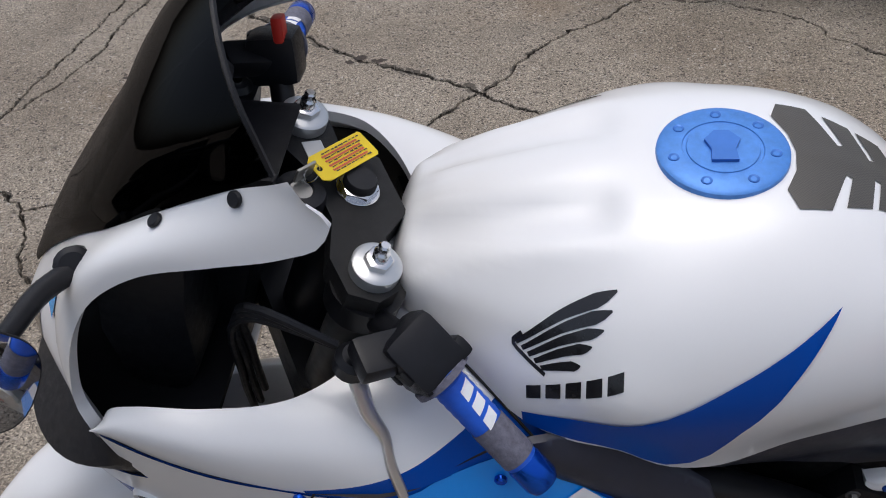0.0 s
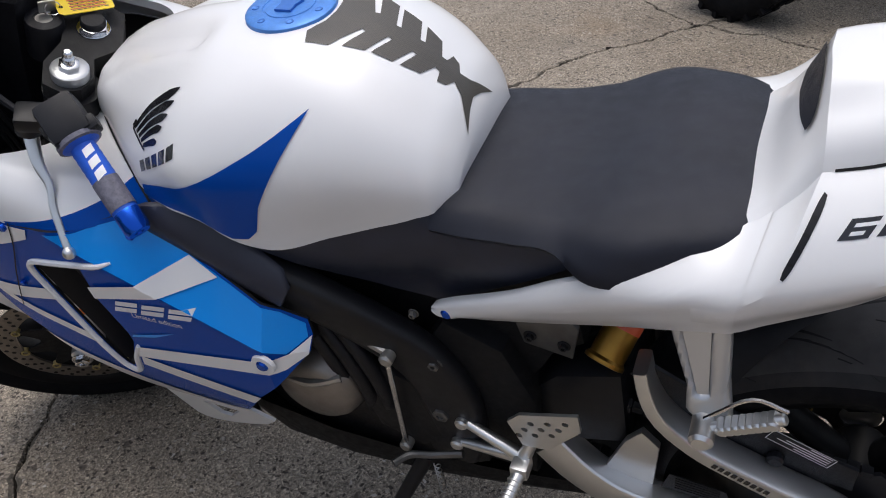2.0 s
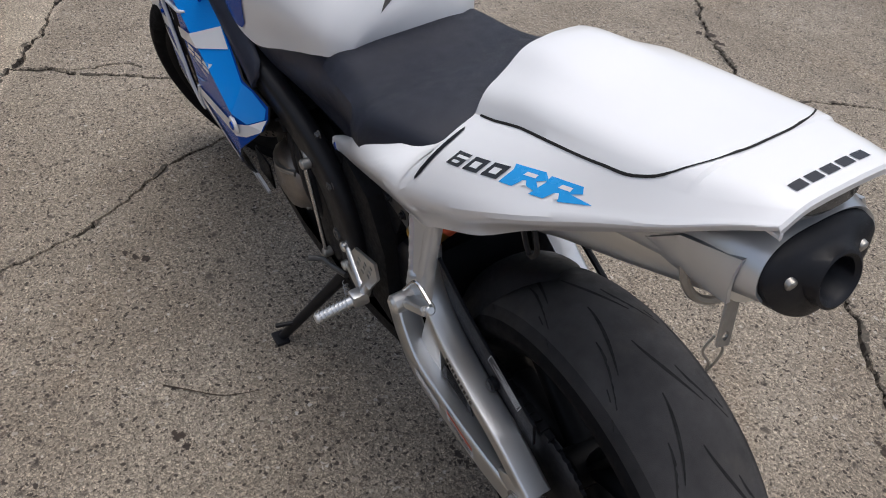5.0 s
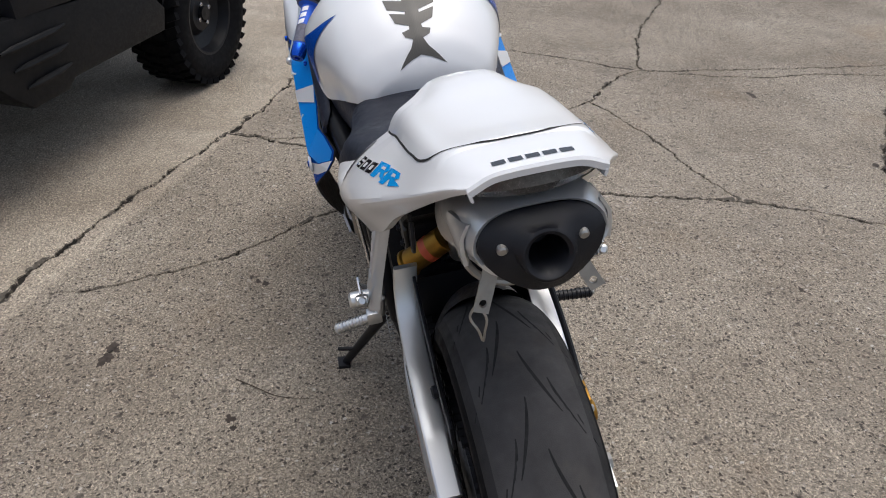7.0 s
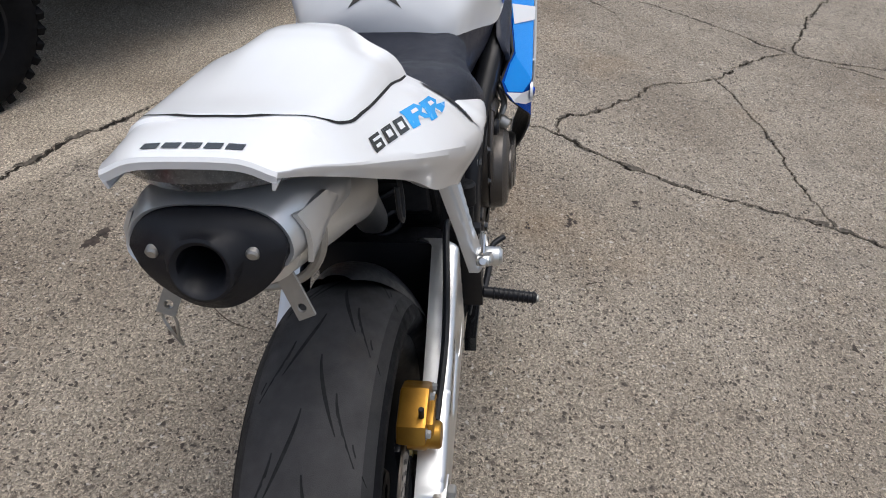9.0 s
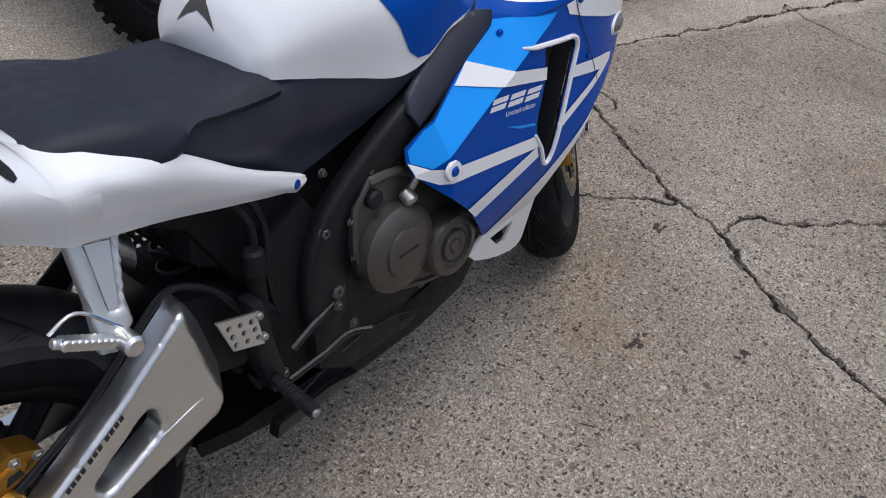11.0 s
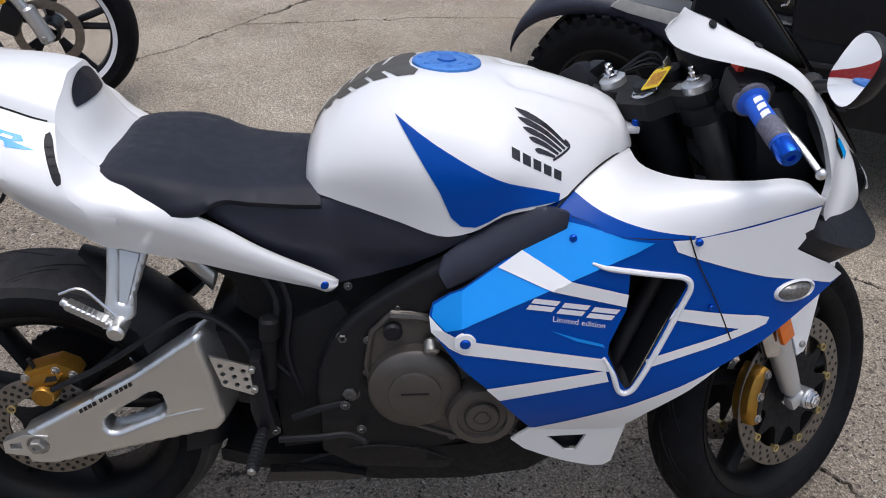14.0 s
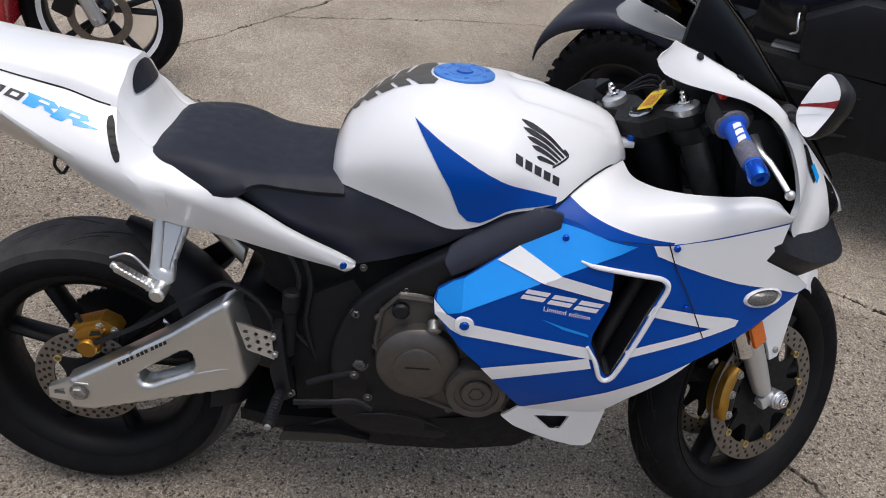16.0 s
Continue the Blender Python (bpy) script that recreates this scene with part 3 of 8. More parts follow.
def pebbles():
    """Loose grit and crumbs that lie in and beside the cracks."""
    r = random.Random(3)
    eight = [Vector(v) for v in ((1, 0, 0), (-1, 0, 0), (0, 1, 0), (0, -1, 0), (0, 0, 1), (0, 0, -1))]
    tri = [(0, 2, 4), (2, 1, 4), (1, 3, 4), (3, 0, 4), (2, 0, 5), (1, 2, 5), (3, 1, 5), (0, 3, 5)]
    vs, fs = [], []
    for p, w, *_ in crack_lines:
        for (x, y), k in zip(p, w):
            for _ in range(2 if k > 0.009 else 1):
                if r.random() < 0.5:
                    s = r.uniform(0.0015, 0.0045)
                    m = Matrix.Translation((x + r.gauss(0, k * 0.9), y + r.gauss(0, k * 1.1), s * 0.2 - 0.003)) @ Euler((r.random() * 3, r.random() * 3, r.random() * 3)).to_matrix().to_4x4() @ Matrix.Diagonal((s, s * r.uniform(0.6, 1), s * 0.7, 1))
                    fs += [tuple(i + len(vs) for i in f) for f in tri]
                    vs += [tuple(m @ v) for v in eight]
    me = bpy.data.meshes.new("grit")
    me.from_pydata(vs, [], fs)
    me.materials.append(surface("grit", (0.16, 0.14, 0.115), 0.9, vary=0.5, scale=90))
    return tagged(new("grit", me), "small loose crumbs of concrete along the cracks", "grit", kind="stuff")


pebbles()


def stain(x, y, size, seed):
    """A dark spot of oil and dirt with a ragged edge."""
    r = random.Random(seed)
    bm = bmesh.new()
    for k in range(7):
        cx, cy = x + r.gauss(0, size * 0.55), y + r.gauss(0, size * 0.40)
        q = size * r.uniform(0.12, 0.42)
        ring = [(cx + q * (1 + 0.35 * r.uniform(-1, 1)) * math.cos(w), cy + q * (0.75 + 0.35 * r.uniform(-1, 1)) * math.sin(w), 0.0008 + 0.0003 * k) for w in np.linspace(0, 2 * math.pi, 18, endpoint=False)]
        bm.faces.new([bm.verts.new(p) for p in ring])
    return tagged(new("stain", finish(bm, STAIN)), "dark oily spot on the concrete", "stain", "stains on the concrete", kind="structure")


STAINS = [(0.851, 0.849, 0.045), (1.136, 0.473, 0.030), (0.566, 0.554, 0.025), (0.849, -1.064, 0.020), (1.380, -0.558, 0.030), (1.232, -0.365, 0.028), (1.648, -0.194, 0.032), (1.184, -0.236, 0.022), (-0.160, -0.702, 0.045), (-0.316, -0.645, 0.050),
          (0.272, 0.081, 0.030), (1.553, -1.857, 0.060), (2.391, -1.754, 0.040)]
STAIN = surface("oil_stain", (0.040, 0.030, 0.023), 0.95, vary=0.6, scale=60, bump=0.8, bump_scale=250)
for k, (x, y, size) in enumerate(STAINS):
    stain(x, y, size, 50 + k)


def twig(name, pts, r, label):
    bm = tube(smooth(pts, 14), np.linspace(r * 0.7, r * 0.3, 14), 6)
    ob = new(name, finish(bm, TWIG))
    return tagged(ob, label, "twig")


# ---- the motorcycle, built upright and leaned onto its stand ----
LEAN = pose(0, 0, 0, -8.944, 0, 0) @ pose(0, 0, -0.007)
bike = thing("motorcycle", "white and blue sport motorcycle leaning on its side stand", "motorcycle", LEAN)


def both(fn):
    """Builds a part on the left (1) and on the right (-1)."""
    return [fn(1), fn(-1)]


# fuel tank: stations along the bike with the half section from crown to lower edge
TANK = [
    (0.497, 0.842, 0.040, 0.838, 0.075, 0.825, 0.090, 0.812, 0.095, 0.800),
    (0.510, 0.872, 0.055, 0.864, 0.095, 0.845, 0.115, 0.820, 0.118, 0.795),
    (0.540, 0.907, 0.065, 0.898, 0.115, 0.872, 0.138, 0.835, 0.135, 0.788),
    (0.590, 0.943, 0.070, 0.936, 0.125, 0.908, 0.158, 0.855, 0.148, 0.775),
    (0.640, 0.962, 0.075, 0.956, 0.130, 0.925, 0.172, 0.860, 0.158, 0.760),
    (0.720, 0.966, 0.080, 0.961, 0.140, 0.930, 0.187, 0.865, 0.182, 0.745),
    (0.760, 0.965, 0.082, 0.959, 0.150, 0.925, 0.197, 0.860, 0.190, 0.759),
    (0.800, 0.962, 0.080, 0.956, 0.150, 0.918, 0.198, 0.860, 0.190, 0.783),
    (0.850, 0.955, 0.078, 0.948, 0.140, 0.905, 0.178, 0.855, 0.187, 0.795),
    (0.890, 0.946, 0.075, 0.938, 0.128, 0.895, 0.160, 0.845, 0.172, 0.803),
]
TANK += [
    (0.940, 0.931, 0.070, 0.924, 0.108, 0.890, 0.130, 0.855, 0.136, 0.829),
    (0.980, 0.915, 0.064, 0.908, 0.092, 0.884, 0.100, 0.862, 0.103, 0.842),
    (1.005, 0.895, 0.055, 0.889, 0.076, 0.873, 0.082, 0.860, 0.083, 0.851),
    (1.018, 0.866, 0.045, 0.863, 0.060, 0.857, 0.065, 0.852, 0.066, 0.848),
]


def tank_ring(f, x, n=22):
    v = [fk(x) for fk in f]
    keys = [(0, v[0]), (v[1], v[2]), (v[3], v[4]), (v[5], v[6]), (v[7], v[8])]
    firm = min(1, max(0, (x - 0.70) / 0.14))
    half = smooth(keys, n) * (1 - firm) + bent(keys, n, 1) * firm
    ring = []
    for k, (y, z) in enumerate(half):
        # shallow flutes on the crown towards the steering head
        g = max(0.0, 1 - ((y - 0.055) / 0.030) ** 2) * min(1, max(0, (x - 0.80) / 0.022)) * min(1, max(0, (1.0 - x) / 0.03))
        ring.append((y, z - 0.012 * g))
    ring.append((ring[-1][0] - 0.012, ring[-1][1] - 0.003))
    return ring


def build_tank():
    cols = list(zip(*TANK))
    f = [curve(cols[0], c) for c in cols[1:]]
    grid = []
    for x in np.r_[np.linspace(0.497, 0.56, 10, endpoint=False), np.linspace(0.56, 0.97, 34, endpoint=False), np.linspace(0.97, 1.018, 10)]:
        h = tank_ring(f, x)
        left = [(x, y, z) for y, z in h[::-1]]
        right = [(x, -y, z) for y, z in h[1:]]
        grid.append(left + right)
    bm = add_grid(bmesh.new(), grid)
    for row in (grid[0], grid[-1]):
        bm.faces.new([bm.verts.new(p) for p in row])
    bmesh.ops.remove_doubles(bm, verts=bm.verts, dist=1e-5)
    return part("fuel_tank", bm, WHITE, bike, "white painted fuel tank cover", sharp=60)


tank = build_tank()
tank_tree = tree_of(tank)

for s in (1, -1):
    cast = side_cast(tank_tree, s)
    top_line = smooth([(0.638, 0.924), (0.700, 0.888), (0.760, 0.859), (0.810, 0.838), (0.845, 0.827), (0.886, 0.813)], 14)
    low_line = smooth([(0.885, 0.8015), (0.845, 0.799), (0.806, 0.792), (0.770, 0.771), (0.748, 0.763), (0.737, 0.766), (0.702, 0.826), (0.668, 0.880)], 14)
    decal("blue_flash", [[*map(tuple, top_line), *map(tuple, low_line)]], cast, BLUE, tank, "blue wedge-shaped stripe", step=0.008, lift=0.0018)
    # winged badge: five feathers that sweep into a solid shoulder, drawn as plain shapes
    feathers = []
    dx = 0.008 if s < 0 else 0.0
    for k in range(5):
        tip_ = np.array((0.809 + dx + (0.0, 0.0035, 0.010, 0.019, 0.028)[k], 0.930 - (0.0, 0.0095, 0.021, 0.034, 0.050)[k]))
        root_ = np.array((0.8915 + dx - 0.0055 * k, 0.8750 - 0.0026 * k))
        bow = np.array((0.002, 0.0050)) * (1 - 0.22 * k)
        line = smooth([root_, root_ * 0.55 + tip_ * 0.45 + bow, tip_], 12)
        feathers.append(ribbon(line, np.interp(np.linspace(0, 1, 12), [0, 0.3, 0.85, 1], [0.0034, 0.0048, 0.0068, 0.0010])))
    feathers.append(ribbon(smooth([(0.886 + dx, 0.884), (0.894 + dx, 0.8745), (0.882 + dx, 0.8665), (0.866 + dx, 0.8610)], 10), 0.0036))
    decal("wing_badge", feathers, cast, DECALBLACK, tank, "black wing-shaped badge", step=0.006)
    # name below the wing, as plain bars
    bars = []
    ux, uz = np.array((0.084, -0.0475)), np.array((0.0, 0.0135))
    o = np.array((0.801 + (0.006 if s < 0 else 0), 0.8760))
    for k in range(5):
        p0 = o + ux * (k * 0.2 + 0.015)
        p1 = o + ux * (k * 0.2 + 0.165)
        bars.append([tuple(p0), tuple(p1), tuple(p1 + uz), tuple(p0 + uz)])
    decal("name_bar", bars, cast, DECALBLACK, tank, "row of plain black bars", step=0.006)


def build_cap():
    cap = part("filler_cap", spin([(0.0001, 0.0035), (0.030, 0.0035), (0.0305, 0.0025), (0.0335, 0.0025), (0.034, 0.0035), (0.052, 0.003), (0.055, 0.001), (0.056, -0.006)], 56, "z"), CAPBLUE, tank, "blue anodised filler cap with seven screws")
    m = Matrix.Translation((0.720, 0, 0.9675)) @ Matrix.Rotation(radians(1.0), 4, "Y")
    cap.data.transform(m)
    for k in range(7):
        w = 2 * math.pi * (k + 0.3) / 7
        bm = moved(spin([(0.0022, 0.0028), (0.0030, 0.0036), (0.0046, 0.0040), (0.0050, 0.0028)], 14, "z"), Matrix.Translation((0.043 * math.cos(w), 0.043 * math.sin(w), 0)))
        part("cap_screw", moved(bm, m), CAPDARK, cap, "dark blue recessed screw")
    key = [(-0.019, -0.006), (-0.008, -0.015), (0.004, -0.010), (0.018, -0.011), (0.018, 0.011), (0.004, 0.010), (-0.008, 0.015), (-0.019, 0.006)]
    bm = plate(key, lambda u, v, d: (u, v, 0.0036 + 0.003 - d), 0.003, 0.01)
    part("lock_cover", moved(bm, m @ Matrix.Rotation(radians(90), 4, "Z")), CAPDARK, cap, "raised key flap on the cap")
    return cap


build_cap()

# tank pad: a fishbone shape in smoked carbon
half = [(0.660, 0.0), (0.663, 0.022), (0.674, 0.046), (0.667, 0.065), (0.641, 0.062), (0.621, 0.018), (0.616, 0.020), (0.628, 0.056), (0.605, 0.049), (0.594, 0.012), (0.589, 0.013), (0.599, 0.047), (0.577, 0.043), (0.567, 0.012),
        (0.562, 0.013), (0.570, 0.041), (0.551, 0.034), (0.543, 0.011), (0.538, 0.012), (0.536, 0.026), (0.528, 0.022), (0.523, 0.009), (0.514, 0.016), (0.500, 0.043), (0.505, 0.018), (0.507, 0.0)]
decal("tank_pad", [half + [(x, -y) for x, y in half[-2:0:-1]]], top_cast(tank_tree), CARBON, tank, "smoked carbon fishbone tank pad", step=0.006, lift=0.0010)

# seat
SEAT = [
    (0.150, 0.808, 0.030, 0.807, 0.046, 0.805, 0.055, 0.798),
    (0.155, 0.822, 0.052, 0.820, 0.074, 0.816, 0.088, 0.798),
    (0.165, 0.831, 0.072, 0.829, 0.100, 0.823, 0.115, 0.798),
    (0.182, 0.837, 0.088, 0.834, 0.122, 0.827, 0.137, 0.797),
    (0.205, 0.841, 0.100, 0.838, 0.137, 0.830, 0.151, 0.795),
    (0.245, 0.842, 0.110, 0.839, 0.150, 0.830, 0.166, 0.790),
    (0.300, 0.834, 0.118, 0.832, 0.162, 0.823, 0.182, 0.780),
    (0.340, 0.823, 0.112, 0.821, 0.152, 0.814, 0.177, 0.784),
    (0.366, 0.816, 0.104, 0.814, 0.140, 0.808, 0.161, 0.794),
    (0.420, 0.809, 0.092, 0.807, 0.127, 0.803, 0.149, 0.788),
    (0.480, 0.808, 0.086, 0.806, 0.123, 0.800, 0.144, 0.782),
    (0.522, 0.806, 0.082, 0.804, 0.118, 0.798, 0.138, 0.779),
]


def build_seat():
    cols = list(zip(*SEAT))
    f = [curve(cols[0], c) for c in cols[1:]]
    grid = []
    for x in np.r_[0.150, 0.152, 0.155, 0.160, 0.165, 0.173, 0.182, np.linspace(0.191, 0.522, 42)]:
        v = [fk(x) for fk in f]
        h = smooth([(0, v[0]), (v[1], v[2]), (v[3], v[4]), (v[5], v[6])], 14)
        h = np.r_[h, [(v[5] - 0.006, v[6] - 0.010)], [(v[5] - 0.03, v[6] - 0.012)]]
        grid.append([(x, y, z) for y, z in h[::-1]] + [(x, -y, z) for y, z in h[1:]])
    bm = add_grid(bmesh.new(), grid)
    for row in (grid[0], grid[-1]):
        bm.faces.new([bm.verts.new(p) for p in row])
    bmesh.ops.remove_doubles(bm, verts=bm.verts, dist=1e-5)
    return part("seat", bm, SEATMAT, bike, "black vinyl rider seat", sharp=70)


build_seat()

# tail cowl: outer skin in sections, wide over the seat and tapering to the rear
TAIL = [
    # x, crown z, height of the hump, edge y z, side y z, low y z
    (-0.240, 1.001, 0.000, 0.052, 0.9965, 0.070, 0.988, 0.068, 0.983),
    (-0.212, 0.999, 0.000, 0.067, 0.990, 0.084, 0.977, 0.078, 0.968),
    (-0.172, 0.995, 0.000, 0.082, 0.978, 0.104, 0.956, 0.092, 0.944),
    (-0.100, 0.982, 0.000, 0.094, 0.960, 0.126, 0.918, 0.110, 0.899),
    (0.000, 0.967, 0.004, 0.102, 0.935, 0.161, 0.872, 0.129, 0.835),
    (0.080, 0.952, 0.016, 0.104, 0.917, 0.178, 0.842, 0.142, 0.775),
    (0.140, 0.936, 0.026, 0.106, 0.903, 0.185, 0.820, 0.152, 0.745),
    (0.160, 0.930, 0.026, 0.107, 0.898, 0.186, 0.814, 0.154, 0.734),
]
# the hollow behind the seat, from the front edge of the seat cover down to the cushion
SADDLE = [
    (0.160, 0.930, 0.026, 0.107, 0.898, 0.186, 0.814, 0.154, 0.734),
    (0.176, 0.890, 0.016, 0.110, 0.866, 0.186, 0.808, 0.155, 0.723),
    (0.190, 0.852, 0.004, 0.114, 0.842, 0.1855, 0.802, 0.155, 0.715),
    (0.205, 0.828, 0.000, 0.116, 0.826, 0.1845, 0.798, 0.155, 0.713),
    (0.225, 0.812, 0.000, 0.118, 0.812, 0.183, 0.794, 0.155, 0.711),
]
TAIL_F = [curve(list(zip(*TAIL))[0], c) for c in list(zip(*TAIL))[1:]]
SADDLE_C = list(zip(*SADDLE))


def tail_half(x):
    """Half section of the tail: the seat cover from the crown to its edge, then the flank down to the lower edge."""
    v = [float(fk(x)) for fk in TAIL_F] if x <= 0.160 else [float(np.interp(x, SADDLE_C[0], c)) for c in SADDLE_C[1:]]
    cb, hump, ye, ze = v[:4]
    step = 0.003 if x > -0.1625 else 0.0
    top = smooth([(0, cb), (ye * 0.5, cb - (cb - ze) * 0.10), (ye * 0.86, ze + (cb - ze) * (0.50 + 5.0 * max(0, cb - ze - 0.010))), (ye, ze)], 12)
    top = np.array([(y, z + step * (k < 11) + hump / (1 + (y / 0.060) ** 6)) for k, (y, z) in enumerate(top)])
    flank = [(ye + (v[4] - ye) * u + 0.010 * min(1, max(-0.3, x / 0.11)) * min(1, max(0, (x + 0.20) / 0.12)) * math.sin(math.pi * u), ze + (v[5] - ze) * u + 0.004 * min(1, max(0, (x + 0.2) / 0.15)) * math.sin(math.pi * u)) for u in (0.25, 0.5, 0.75)]
    return np.r_[top[:-1], smooth([(ye, ze), *flank, (v[4], v[5]), (v[6], v[7])], 17)]


def tail_lean(x):
    return 0.028 * max(0, min(1, (x - 0.05) / 0.075, (0.225 - x) / 0.055))


def build_tail():
    grid = []
    for x in np.r_[np.linspace(-0.240, -0.1645, 12), -0.1605, np.linspace(-0.156, 0.160, 40), np.linspace(0.164, 0.225, 14)]:
        h = tail_half(x)
        tuck = min(1, 0.2 + max(0, (x + 0.24) / 0.10))
        h = np.r_[h, [(h[-1][0] - 0.012 * tuck, h[-1][1] + 0.002 * tuck)]]
        # the front edge of the seat cover leans back from the crown to its lower corner
        lean_ = tail_lean(x)
        back_ = [lean_ * (0.72 + 0.28 * k / 11 if k <= 11 else max(0, 1 - (k - 11) / 10)) for k in range(len(h))]
        half_ = [(x - b, y, z) for b, (y, z) in zip(back_, h)]
        grid.append(half_[::-1] + [(q, -y, z) for q, y, z in half_[1:]])
    rear = grid[0]
    grid.insert(0, [(-0.2425, y * 0.99, z - 0.003) for x, y, z in rear])
    grid.insert(0, [(-0.2415, y * 0.97, z - 0.010) for x, y, z in rear])
    grid.insert(0, [(-0.200, y * 0.95, z - 0.012) for x, y, z in rear])
    bm = add_grid(bmesh.new(), grid)
    bm.faces.new([bm.verts.new(p) for p in grid[-1]])
    bmesh.ops.remove_doubles(bm, verts=bm.verts, dist=1e-5)
    return part("tail_cowl", bm, WHITE, bike, "white tail cowl with a covered rear seat", sharp=26)


tail = build_tail()
tail_tree = tree_of(tail)


# stations: x, upper edge y z, ridge y z, lower edge y z
PANEL = [
    (0.115, 0.150, 0.862, 0.1825, 0.829, 0.150, 0.757), (0.150, 0.145, 0.856, 0.1858, 0.817, 0.1535, 0.740), (0.190, 0.135, 0.848, 0.1868, 0.806, 0.1560, 0.720),
    (0.225, 0.132, 0.832, 0.1875, 0.795, 0.1560, 0.710), (0.250, 0.150, 0.816, 0.1875, 0.787, 0.1540, 0.703), (0.280, 0.167, 0.802, 0.1865, 0.776, 0.1525, 0.696),
    (0.310, 0.175, 0.789, 0.1845, 0.762, 0.1505, 0.688), (0.340, 0.171, 0.774, 0.1795, 0.746, 0.1485, 0.679), (0.370, 0.162, 0.752, 0.1725, 0.729, 0.1460, 0.669),
    (0.420, 0.152, 0.714, 0.1600, 0.699, 0.1415, 0.653), (0.470, 0.142, 0.682, 0.1490, 0.671, 0.1365, 0.637), (0.505, 0.136, 0.6625, 0.1420, 0.650, 0.1325, 0.626),
    (0.526, 0.133, 0.6500, 0.1385, 0.640, 0.1320, 0.619), (0.537, 0.132, 0.6435, 0.1370, 0.637, 0.1320, 0.624), (0.543, 0.131, 0.638, 0.1330, 0.635, 0.1310, 0.631),
]


def side_panel(s):
    """The white panel that flows out of the tail and runs forward under the seat to a blue screw."""
    cols = list(zip(*PANEL))
    f = [curve(cols[0], c) for c in cols[1:]]
    grid = []
    for x in np.r_[np.linspace(0.185, 0.50, 40, endpoint=False), np.linspace(0.50, 0.543, 12)]:
        v = [fk(x) for fk in f]
        mid = ((v[2] + v[4]) / 2 + 0.004, (v[3] + v[5]) / 2)
        h = smooth([(v[0], v[1]), ((v[0] + v[2]) / 2 + 0.002, (v[1] + v[3]) / 2 + 0.002), (v[2], v[3]), mid, (v[4], v[5])], 16)
        w = min(1, max(0, (x - 0.190) / 0.045))
        w = w * w * (3 - 2 * w)
        h = smooth(tail_half(min(x, 0.225))[11:], 16) * (1 - w) + h * w
        h = np.r_[[(h[0][0] - 0.012, h[0][1] - 0.004)], h, [(h[-1][0] - 0.014, h[-1][1] + 0.003)]]
        back_ = [tail_lean(x) * (1 - w) * max(0, 1 - 1.6 * k / 16) for k in range(len(h))]
        grid.append([(x - b, s * (y + 0.0006), z) for b, (y, z) in zip(back_, h)])
    p = part("side_panel", add_grid(bmesh.new(), grid), WHITE, bike, "white side panel that runs from the tail under the seat", sharp=60)
    part("panel_screw", rod((0.521, s * 0.131, 0.635), (0.521, s * 0.1415, 0.635), 0.008, 20), ANOBLUE, p, "blue anodised screw")
    return p


both(side_panel)

